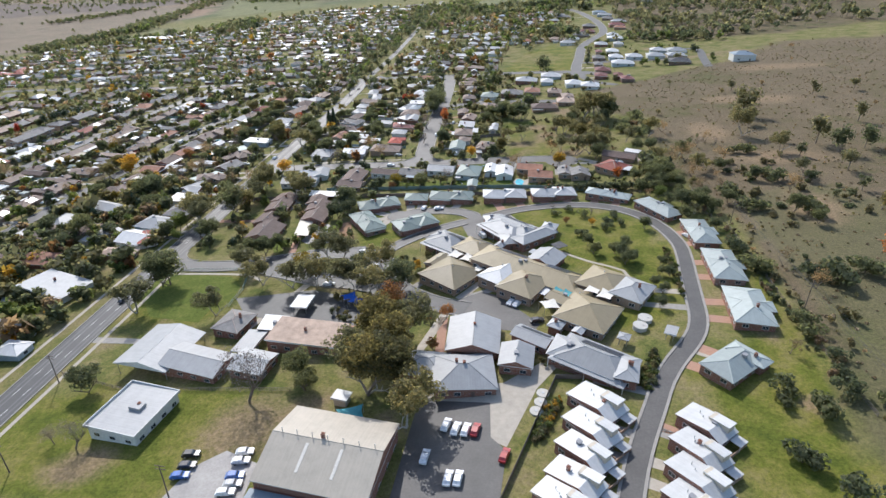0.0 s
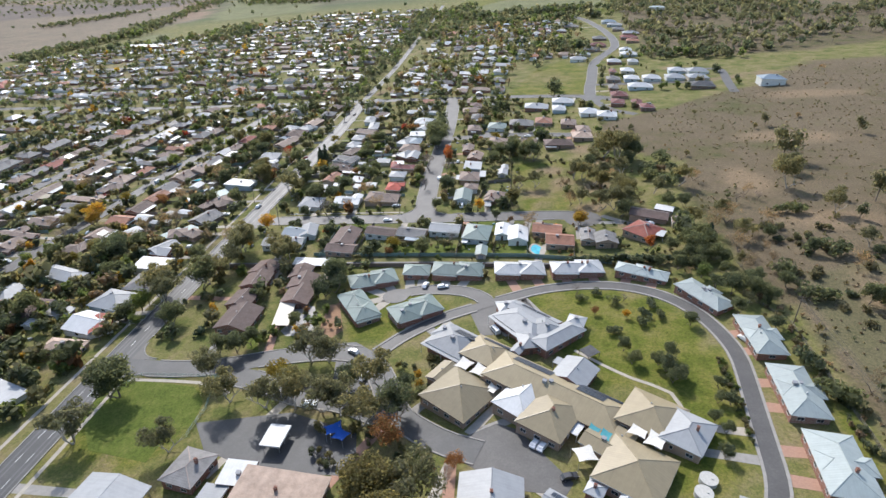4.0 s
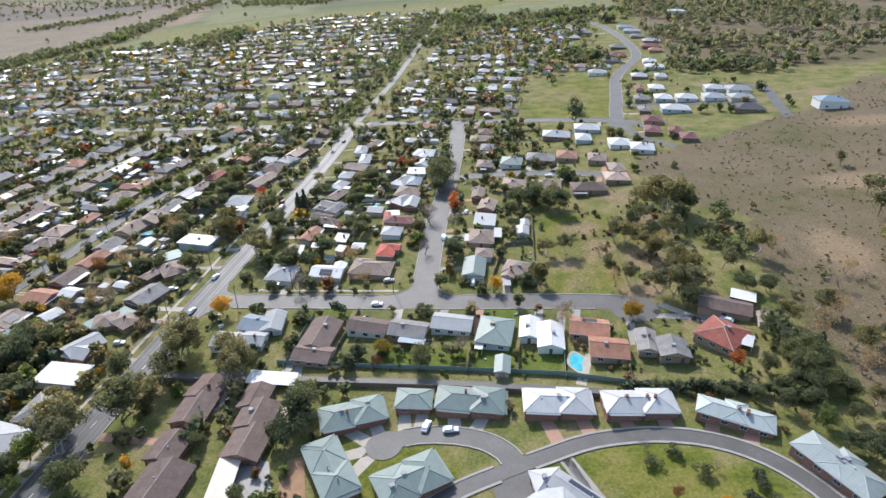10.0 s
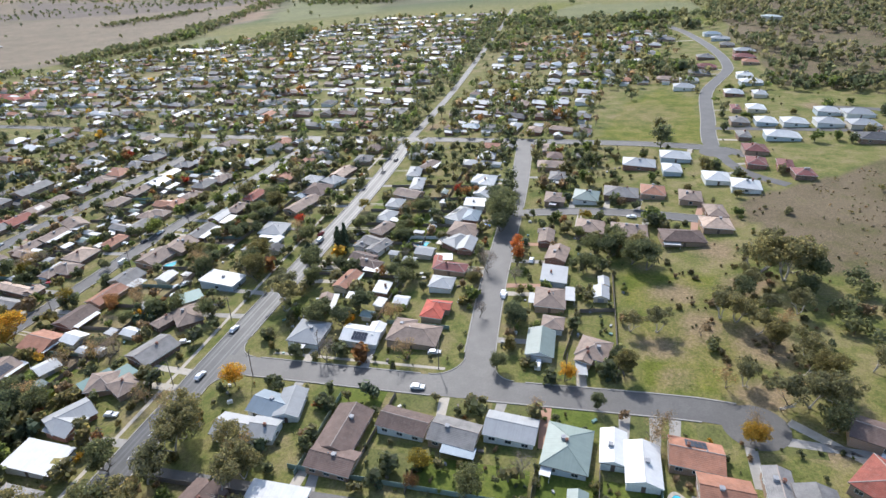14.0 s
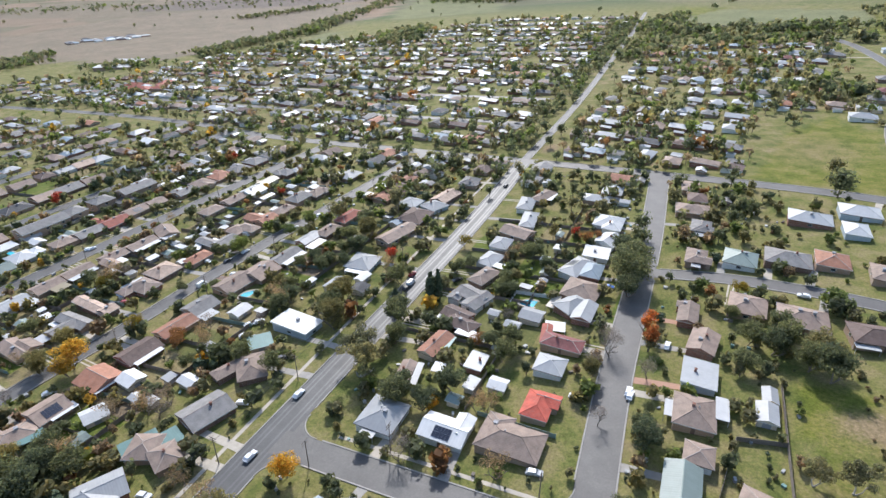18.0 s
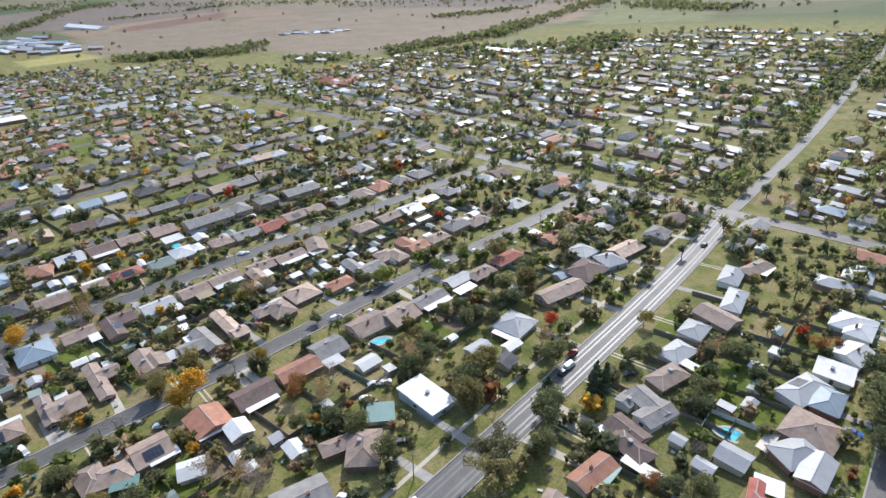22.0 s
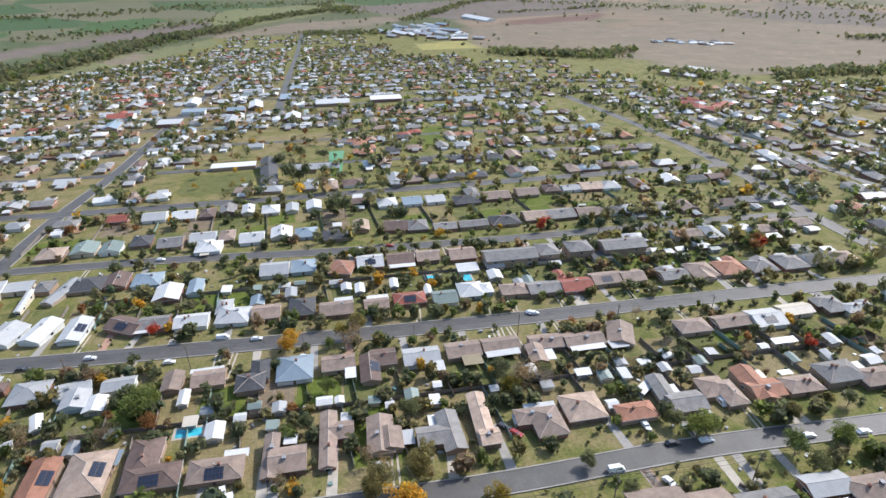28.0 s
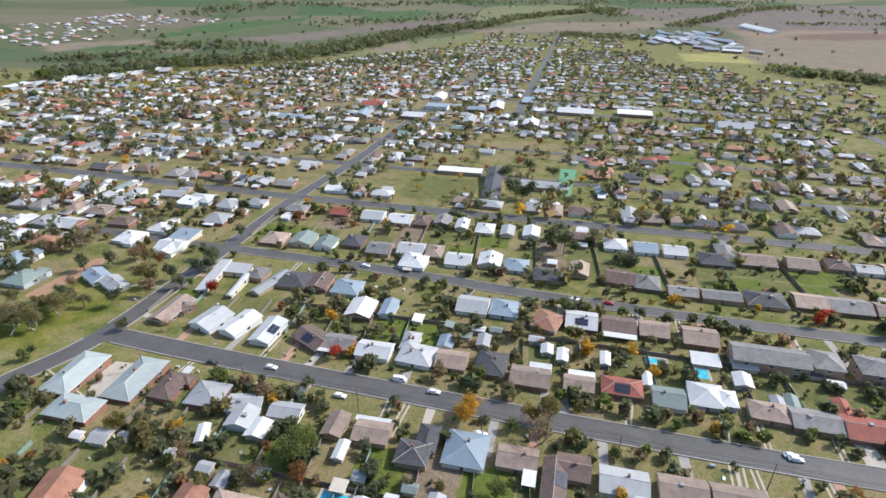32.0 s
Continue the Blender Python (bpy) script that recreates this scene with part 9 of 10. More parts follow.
# tufts of dry grass that break up the hillside
tuft = [(r.uniform(80, 330), r.uniform(80, 620), r.uniform(0.15, 0.4), r.uniform(0.3, 0.9), r.choice([10, 10, 10, 8])) for _ in range(4000)]
tuft = [q for q, k in zip(tuft, inside(np.array([q[0] for q in tuft]), np.array([q[1] for q in tuft]), HILL)) if k]
foliage("grass_tufts", tuft, "tufts of dry brown grass on the hillside", "grass", 10, LEAVES, False)

# ---- the town beyond ----
PARKS = LAWNS + [[(-645, 205), (-548, 205), (-548, 325), (-645, 330)]]
TOWN_WALLS = [WALL["tan"], WALL["white"], WALL["brick"]]
TOWN_ROOFS = ["tan", "grey", "zinc", "white", "brown", "terracotta", "rust", "charcoal", "offwhite", "green", "blue", "buff"]
town_v, town_f, town_i = [], [], []
town_xy = [(a, b) for a, b, *_ in FOOT]


def far_house(x, y, turn, L, D, kind, roof, h=2.8):
    v, f, idx, _ = roof_mesh(L, D, h, kind, roof)
    wv, wf = box_data(-L / 2, L / 2, -D / 2, D / 2, -1.2, h - 0.2)
    m = pose(x, y, ground_z(x, y), 0, 0, turn)
    o = len(town_v)
    town_v.extend(tuple(m @ Vector(p)) for p in v + wv)
    town_f.extend(tuple(i + o for i in q) for q in f)
    town_f.extend(tuple(i + o + len(v) for i in q) for q in wf)
    w = 12 + int(abs(x * 3 + y)) % 3
    k = TOWN_ROOFS.index(roof)
    town_i.extend([k if q == 0 else (13 if q == 1 else w) for q in idx] + [w] * len(wf))


def far_shed(x, y, turn):
    """A pale garage or shed in the back garden of a far house."""
    far_house(x, y, turn + r.uniform(-5, 5), r.uniform(4.5, 8), r.uniform(3.5, 6), r.choice(("gable", "flat")), r.choice(("white", "zinc", "offwhite", "zinc", "grey", "grey")), 2.3)


near_houses = []


def plain_house(x, y, turn, L, D, kind, roof, h=2.8):
    """A house at the edge of the town that stays well away: walls and roof as parts."""
    w = int(abs(x * 3 + y)) % 3
    v, f, idx, _ = roof_mesh(L, D, h, kind, roof)
    ob = root("house", pose(x, y, ground_z(x, y), 0, 0, turn), "single storey house with " + ("tan brick", "white", "red brick")[w] + " walls, " + ROOF_COLOURS[roof][2] + " " + kind + " roof", "house", "houses of the town")
    part("wall", mesh("wall", *box_data(-L / 2, L / 2, -D / 2, D / 2, -1.2, h - 0.2), [TOWN_WALLS[w]]), ob)
    part("roof", mesh("roof", v, f, [ROOF[roof], M_TRIM, TOWN_WALLS[w]], idx), ob, None, ROOF_COLOURS[roof][2] + " roof")
    near_houses.append(ob)


def row(x0, y0, x1, y1, palette, gap=14.6, keep=0.96, size=(13.5, 10.5)):
    """Houses side by side along a line."""
    n = int(math.hypot(x1 - x0, y1 - y0) / gap)
    turn = math.degrees(math.atan2(y1 - y0, x1 - x0))
    for k in range(n):
        t = (k + 0.5) / n
        x, y = x0 + (x1 - x0) * t + r.uniform(-3.5, 3.5), y0 + (y1 - y0) * t + r.uniform(-3, 3)
        if y > 585:
            y += r.uniform(-5, 5)
        if r.random() > keep or gap_to_road(x, y) < 6.5:
            continue
        near = [p for p in town_xy if abs(p[0] - x) < 12.5 and abs(p[1] - y) < 12.5]
        if near or any(inside(np.array([x]), np.array([y]), p)[0] for p in PARKS + FIELDS + [HILL]):
            continue
        town_xy.append((x, y))
        L, D = size[0] * r.uniform(0.8, 1.25), size[1] * r.uniform(0.75, 1.1)
        stands = plain_house if x > -640 and y < 680 and len(near_houses) < 80 else far_house
        a, away = radians(turn + 90), r.choice((-1, 1)) * r.uniform(10, 13.5)
        p = (x + math.cos(a) * away, y + math.sin(a) * away)
        if r.random() < 0.75 and gap_to_road(*p) > 4 and not any(abs(c - p[0]) < 8.5 and abs(d - p[1]) < 8.5 for c, d in town_xy):
            far_shed(*p, turn)
        stands(x, y, turn + r.choice((0, 0, 90)) + r.uniform(-4, 4), L, D, r.choice(("hip", "hip", "gable")), r.choice(palette))
        for _ in range(r.choice((1, 2, 2, 3)) if x < -400 and y < 330 else r.choice((0, 1, 1, 2))):  # sheds and carports behind
            a = radians(turn + 90)
            q = r.choice((-1, 1)) * r.uniform(10, 15)
            sx, sy = x + math.cos(a) * q + r.uniform(-4, 4), y + math.sin(a) * q
            if gap_to_road(sx, sy) > 4:
                far_house(sx, sy, turn, r.uniform(3.5, 6), r.uniform(3, 5), "gable", r.choice(("white", "zinc", "offwhite", "zinc") if y < 330 else ("zinc", "zinc", "grey", "offwhite")), 2.2)


WEST_MIX = ["tan", "tan", "grey", "grey", "brown", "zinc", "zinc", "terracotta", "offwhite", "charcoal", "tan", "brown"]
NORTH_MIX = ["tan", "grey", "brown", "zinc", "zinc", "grey", "blue", "brown", "charcoal", "grey", "terracotta", "tan", "offwhite", "zinc"]
OLD_MIX = ["zinc", "zinc", "white", "offwhite", "offwhite", "grey", "zinc", "grey", "tan", "rust", "green", "blue", "terracotta", "brown", "offwhite", "zinc"]
for x in (-205, -178):
    row(x, 60, x - 4, 260, WEST_MIX)
row(-228, 60, -226, 270, WEST_MIX)
row(-268, 150, -276, 215, WEST_MIX)
for x in (-216, -178, -262):
    row(x, 430, x + 6, 565, WEST_MIX)
row(-305, 515, -298, 575, WEST_MIX)
row(-345, 530, -341, 580, WEST_MIX)
row(-396, 455, -388, 580, WEST_MIX)
for x in (-452, -505, -552, -602, -647, -692, -738, -778, -822, -850):
    row(x - 8, -40, x + 8, 300, WEST_MIX + OLD_MIX if x > -560 else OLD_MIX)
    row(x + 8, 300, x + 22, 590, WEST_MIX + NORTH_MIX)
    row(x - 20, -400, x - 8, -30, OLD_MIX, 13.2, 0.97)
for x in (-405, -425, -470, -488):
    row(x - 10, -260, x, 50, OLD_MIX, 13.5)
for x in (-905, -962, -1007, -1053, -1097, -1143, -1187, -1233, -1277, -1330, -1380, -1430, -1480, -1540, -1600, -1645, -1690, -1740):
    row(x - 15, max(-380, -380 + (-905 - x) * 0.55), x + 5, 330, OLD_MIX, 13.5)
    row(x + 5, 330, x + 20, 640 if x > -1500 else 520, NORTH_MIX, 14.5)
for x in (-1850, -1930, -2010):
    row(x, 80, x, 480, OLD_MIX, 14.5, 0.8)
for x in (-900, -960, -1020, -1080, -1150, -1230, -1320):
    row(x, 650, x + 60, 800, WEST_MIX, 15, 0.8)
for y in (600, 640, 682, 725, 767, 810, 852, 897, 943, 988, 1033, 1080, 1130, 1190, 1250, 1320, 1400):
    west = -880 if y < 1000 else -880 + (y - 1000) * 0.9
    row(-185 - (y - 600) * 0.05, y, west, y + 45, NORTH_MIX, 15.0)
for y in (590, 630, 668, 706, 745, 785, 830, 880, 930, 985, 1040):
    row(-140 - (y - 590) * 0.03, y, 36 if y > 715 else -30, y - 10, NORTH_MIX, 15.5, 0.9)
row(-145, 490, -142, 560, OLD_MIX)
row(-95, 500, -97, 555, OLD_MIX)
row(-50, 470, -55, 550, WEST_MIX)
row(-42, 432, 12, 428, WEST_MIX)
# a new estate in the paddocks, a red roofed court, a school and the works at the edge of town
for k in range(26):
    far_house(-1560 + 14 * (k % 9) + r.uniform(-25, 25), 1190 + 11 * (k % 9) + 26 * (k // 9) + r.uniform(-20, 20), r.uniform(0, 90), r.uniform(16, 24), r.uniform(11, 15), "hip", r.choice(("charcoal", "grey", "zinc", "blue", "white")))
for dx, dy, L, D, a in ((0, 0, 34, 16, 20), (28, 14, 30, 15, 110), (-26, 20, 30, 14, 20), (10, 36, 26, 14, 110)):
    far_house(-744 + dx, 742 + dy, a, L, D, "hip", "rust", 4)
for dx, dy, L, D, a in ((0, 0, 60, 24, 8), (45, 26, 46, 18, 98), (-45, 18, 40, 16, 8)):
    far_house(-701 + dx, 1084 + dy, a, L, D, "flat", r.choice(("offwhite", "zinc")), 5)
for k in range(22):
    far_house(-2230 + 70 * (k % 7) + r.uniform(-25, 25), 640 + 45 * (k // 7) + 9 * (k % 7) + r.uniform(-15, 15), r.uniform(0, 90), r.uniform(26, 60), r.uniform(16, 28), "gable", r.choice(("white", "zinc", "offwhite", "blue")), 6)
for k in range(150):  # houses beyond the river
    far_house(r.uniform(-2100, -1250), r.uniform(-1180, -800), r.uniform(0, 90), r.uniform(12, 22), r.uniform(10, 14), "hip", r.choice(OLD_MIX))
for k in range(14):  # long pale sheds along the river road
    far_house(-870 - 16 * k + r.uniform(-8, 8), -405 + 5.5 * k + r.uniform(-10, 10), r.uniform(-10, 40), r.uniform(25, 45), r.uniform(14, 20), "flat", r.choice(("white", "offwhite", "zinc")), 5)
# large roofs of the school, shops and works
for k in range(16):
    far_house(-815 - 75 * (k % 4) + r.uniform(-15, 15), 95 + 62 * (k // 4) + r.uniform(-12, 12), r.choice((-3, 87)), r.uniform(18, 30), r.uniform(12, 18), r.choice(("gable", "flat")), r.choice(("white", "offwhite", "zinc", "white", "rust", "blue")), r.uniform(4, 6))
far_house(-615, 234, 89, 34, 9, "flat", "white", 3.5)
far_house(-584, 263, 2, 62, 12, "gable", "charcoal", 4)
for dx, dy in ((0, 0), (-16, 4), (-34, -2), (-48, 8), (-60, 44), (-70, 56)):
    far_house(-630 + dx, 343 + dy, 88 + dx % 5, 12, 10, "hip", "terracotta" if dy < 40 else "rust", 3)
far_house(-590, 300, 87, 34, 12, "gable", "zinc", 4)
far_house(-905, 235, 2, 30, 16, "gable", "white", 5)
far_house(-900, 330, 87, 42, 22, "flat", "offwhite", 5)
far_house(-910, 400, 87, 40, 20, "flat", "white", 5)
far_house(-860, 500, 87, 36, 20, "gable", "zinc", 5)
far_house(-1000, 900, 30, 60, 24, "flat", "offwhite", 5)
far_house(-1040, 960, 30, 50, 22, "flat", "zinc", 5)
for k in range(9):
    far_house(-1950 - 70 * (k % 3) + r.uniform(-20, 20), 560 + 60 * (k // 3) + r.uniform(-20, 20), r.uniform(0, 40), r.uniform(35, 80), r.uniform(18, 30), "gable", r.choice(("white", "zinc", "blue")), 6)
far_house(-2350, 950, 20, 160, 40, "gable", "white", 6)
tagged(new("distant_town", mesh("distant_town", town_v, town_f, [ROOF[k] for k in TOWN_ROOFS] + TOWN_WALLS, town_i)), "hundreds of distant low houses with tiled and metal roofs", "houses", kind="stuff")

# ---- distant trees ----
far = []
for x, y in town_xy[len(FOOT):]:
    grove = noise.noise((x * 0.012, y * 0.012, 5.0)) > 0.12
    for _ in range(6 if x < -540 and y < 330 else 7 if grove and y > 330 else 5):
        a, d = r.uniform(0, 2 * math.pi), r.uniform(7, 16)
        h = r.uniform(2.5, 6.0) if r.random() < (0.48 if y > 330 and grove else 0.66) else r.uniform(6.0, 12.0)
        p = (x + math.cos(a) * d, y + math.sin(a) * d)
        if gap_to_road(*p) > 0.5:
            far.append((*p, h, h * r.uniform(0.36, 0.55), r.choice(MIX)))
foliage("town_trees", far, "distant green and autumn trees between the houses", "trees", 25, LEAVES)
belt = []


def belt_line(x0, y0, x1, y1, number, wide, tall=12.0):
    for _ in range(number):
        t = r.random()
        h = tall * r.uniform(0.55, 1.2)
        belt.append((x0 + (x1 - x0) * t + r.gauss(0, wide), y0 + (y1 - y0) * t + r.gauss(0, wide), h, h * r.uniform(0.4, 0.6), r.choice([0, 1, 1, 0, 2])))


belt_line(-170, 585, -215, 1350, 330, 9, 9)
belt_line(-75, 570, -160, 572, 14, 3, 8)
belt_line(-165, 582, -660, 642, 120, 9, 8)
belt_line(-660, 642, -900, 650, 60, 9, 9)
belt_line(-165, 556, -500, 598, 60, 6, 7)
belt_line(-560, 300, -540, 590, 60, 6, 8)
belt_line(-640, 190, -860, 135, 40, 8, 8)
belt_line(-800, 1050, -640, 1180, 60, 40, 12)
belt_line(-922, -427, -1023, -402, 78, 26, 16)
belt_line(-1023, -402, -1152, -363, 101, 26, 16)
belt_line(-1152, -363, -1277, -268, 117, 26, 16)
belt_line(-1277, -268, -1354, -233, 63, 26, 16)
belt_line(-1354, -233, -1581, -191, 173, 26, 16)
belt_line(-1581, -191, -1866, -138, 217, 26, 16)
belt_line(-1866, -138, -2258, 25, 318, 26, 16)
belt_line(-2193, 33, -2545, 151, 222, 22, 15)
belt_line(-2545, 151, -2796, 369, 199, 22, 15)
belt_line(-2796, 369, -2936, 540, 133, 22, 15)
belt_line(-2389, 690, -2969, 1062, 275, 20, 13)
belt_line(-2969, 1062, -3175, 1310, 129, 20, 13)
belt_line(-2529, 1082, -2540, 1319, 52, 10, 11)
belt_line(-2540, 1319, -2580, 1574, 56, 10, 11)
belt_line(-1509, 731, -1425, 822, 86, 22, 13)
belt_line(-1425, 822, -1284, 920, 119, 22, 13)
belt_line(-1387, -580, -1468, -497, 46, 40, 14)
belt_line(-1468, -497, -1520, -360, 58, 40, 14)
belt_line(-2159, -1004, -2682, -902, 133, 50, 13)
belt_line(-2682, -902, -2795, -496, 105, 50, 13)
belt_line(-2795, -496, -3161, -94, 136, 50, 13)
belt_line(-2001, -85, -1752, -186, 80, 30, 12)
belt_line(-1752, -186, -1421, -237, 100, 30, 12)
belt_line(-2091, -475, -2276, -262, 70, 40, 12)
belt_line(-2276, -262, -2543, -12, 91, 40, 12)
belt_line(-3081, -83, -3284, 486, 121, 70, 12)
belt_line(-3284, 486, -3392, 1301, 164, 70, 12)
belt_line(-1493, 126, -1350, -42, 61, 14, 11)
belt_line(-1350, -42, -1162, -160, 62, 14, 11)
belt_line(-1114, -602, -1207, -546, 43, 25, 12)
belt_line(-1207, -546, -1282, -507, 33, 25, 12)
belt_line(-2093, 324, -2074, 426, 72, 22, 13)
belt_line(-2074, 426, -2051, 533, 76, 22, 13)
belt_line(-1442, 746, -1410, 854, 90, 20, 13)
belt_line(-1410, 854, -1345, 936, 83, 20, 13)
belt_line(-1345, 936, -1399, 1028, 85, 20, 13)
belt_line(-1064, 907, -934, 922, 78, 16, 12)
belt_line(-926, 1015, -945, 1167, 138, 18, 13)
belt_line(-945, 1167, -908, 1250, 82, 18, 13)
belt_line(-906, 1274, -967, 1446, 146, 20, 14)
belt_line(-967, 1446, -997, 1596, 121, 20, 14)
belt_line(-1395, 1631, -1302, 1802, 97, 20, 12)
belt_line(-1302, 1802, -1267, 1920, 61, 20, 12)
belt_line(-1016, 1646, -1091, 1971, 133, 16, 12)
belt_line(-1091, 1971, -1125, 2186, 87, 16, 12)
belt_line(-609, 1098, -616, 1204, 63, 35, 13)
belt_line(-616, 1204, -609, 1332, 77, 35, 13)
belt_line(-903, 2051, -736, 1926, 146, 40, 14)
belt_line(-736, 1926, -607, 1952, 92, 40, 14)
belt_line(-3151, 390, -2672, 527, 149, 30, 13)
belt_line(-2127, 1841, -1697, 2092, 99, 60, 12)
belt_line(-1697, 2092, -1251, 2302, 98, 60, 12)
belt_line(-3793, 432, -3067, 1274, 222, 60, 12)
belt_line(-3067, 1274, -2224, 1915, 211, 60, 12)
belt_line(-203, 1228, -168, 1257, 36, 18, 13)
belt_line(-168, 1257, -120, 1174, 75, 18, 13)
belt_line(-120, 1174, -23, 1155, 79, 18, 13)
belt_line(-23, 1155, 35, 1166, 47, 18, 13)
belt_line(35, 1166, 102, 1186, 56, 18, 13)
belt_line(-61, 1062, 16, 1085, 48, 14, 11)
belt_line(16, 1085, 110, 1065, 58, 14, 11)
belt_line(0, 770, 17, 795, 17, 16, 12)
belt_line(17, 795, 29, 739, 34, 16, 12)
belt_line(109, 719, 136, 705, 23, 10, 9)
belt_line(136, 705, 173, 694, 30, 10, 9)
belt_line(173, 694, 195, 682, 19, 10, 9)
belt_line(-164, 951, -147, 1097, 88, 14, 11)
belt_line(-147, 1097, -155, 1408, 186, 14, 11)
belt_line(-2513, 2370, -1610, 2283, 181, 60, 12)
belt_line(-1610, 2283, -797, 2006, 171, 60, 12)
for _ in range(1500):
    x, y = r.uniform(118, 520), r.uniform(690, 1400)
    if y > 672 + 0.24 * (x - 110) and noise.noise((x * 0.011, y * 0.011, 2.0)) > -0.25:
        belt.append((x, y, r.uniform(7, 15), r.uniform(3.5, 7), r.choice([0, 1, 1, 1])))
for _ in range(260):
    x, y = r.uniform(-3200, 900), r.uniform(1250, 3200)
    belt.append((x, y, r.uniform(6, 14), r.uniform(4, 8), r.choice([0, 1])))
for _ in range(160):
    x, y = r.uniform(-3300, -1500), r.uniform(-900, 1000)
    belt.append((x, y, r.uniform(6, 14), r.uniform(4, 8), r.choice([0, 1])))
for _ in range(500):  # groves of tall trees among the northern houses
    x, y = r.uniform(-1000, -185), r.uniform(560, 1150)
    if noise.noise((x * 0.009, y * 0.012, 7.0)) < 0.12:
        continue
    belt.append((x, y, r.uniform(6, 13), r.uniform(2.8, 5.5), r.choice([0, 0, 1, 1, 2])))
for _ in range(340):  # garden trees of the northern quarter
    x, y = r.uniform(-150, 60), r.uniform(580, 1120)
    if any(inside(np.array([x]), np.array([y]), p)[0] for p in PARKS) or any(math.hypot(x - a, y - b) < 7 for a, b in town_xy):
        continue
    belt.append((x, y, r.uniform(5, 13), r.uniform(2.5, 5), r.choice([0, 0, 1, 2, 3, 4])))
for _ in range(34):
    belt.append((r.uniform(-440, -340), r.uniform(25, 62), r.uniform(5, 13), r.uniform(2.5, 5.5), r.choice([0, 1, 1, 3, 4])))
for _ in range(60):
    belt.append((r.uniform(-740, -560), r.uniform(195, 330), r.uniform(4, 10), r.uniform(2.5, 4.5), r.choice([0, 1, 3, 5, 6])))
foliage("tree_belts", [b for b in belt if gap_to_road(b[0], b[1]) > 0.6], "distant belts of dark green trees along the river", "trees", 30, LEAVES)


# ---- water tank on the hill ----
tank = root("water_tank", pose(182.5, 1072, ground_z(182.5, 1072)), "large round pale green water tank on the hill", "water tank")
part("shell", mesh("shell", *tube_data((0, 0, -2), (0, 0, 9), 13, 13, 40), [M_TANK]), tank)
part("roof", mesh("roof", *tube_data((0, 0, 9), (0, 0, 10.2), 13.4, 0.6, 40), [ROOF["mint"]]), tank)
for k in range(3):
    v, f = tube_data((0, 0, 2.2 + 2.6 * k), (0, 0, 2.45 + 2.6 * k), 13.15, 13.15, 40)
    part("band", mesh("band", v, f, [M_METAL]), tank)

# ---- small things left in the gardens ----
bits_v, bits_f, bits_i = [], [], []
for x, y, h, w, _ in yard_spots((-430, -190, 120, 560), 300, 41) + yard_spots((-140, -12, 272, 555), 130, 42):
    a, L, D, H = r.uniform(0, math.pi), r.uniform(0.25, 0.9), r.uniform(0.25, 0.6), r.uniform(0.3, 1.1)
    v, f = box_data(-L, L, -D, D, -0.1, H, 0.12)
    m = pose(x, y, ground_z(x, y), 0, 0, math.degrees(a))
    o = len(bits_v)
    bits_v.extend(tuple(m @ Vector(q)) for q in v)
    bits_f.extend(tuple(i + o for i in q) for q in f)
    bits_i.extend([r.choice((0, 1, 1, 2, 2, 3, 3, 4))] * len(f))
tagged(new("garden_clutter", mesh("garden_clutter", bits_v, bits_f, [ROOF["white"], ROOF["zinc"], M_FENCE, M_PLASTIC, ROOF["teal"]], bits_i)), "small boxes, bins and benches scattered about gardens", "clutter", kind="stuff")


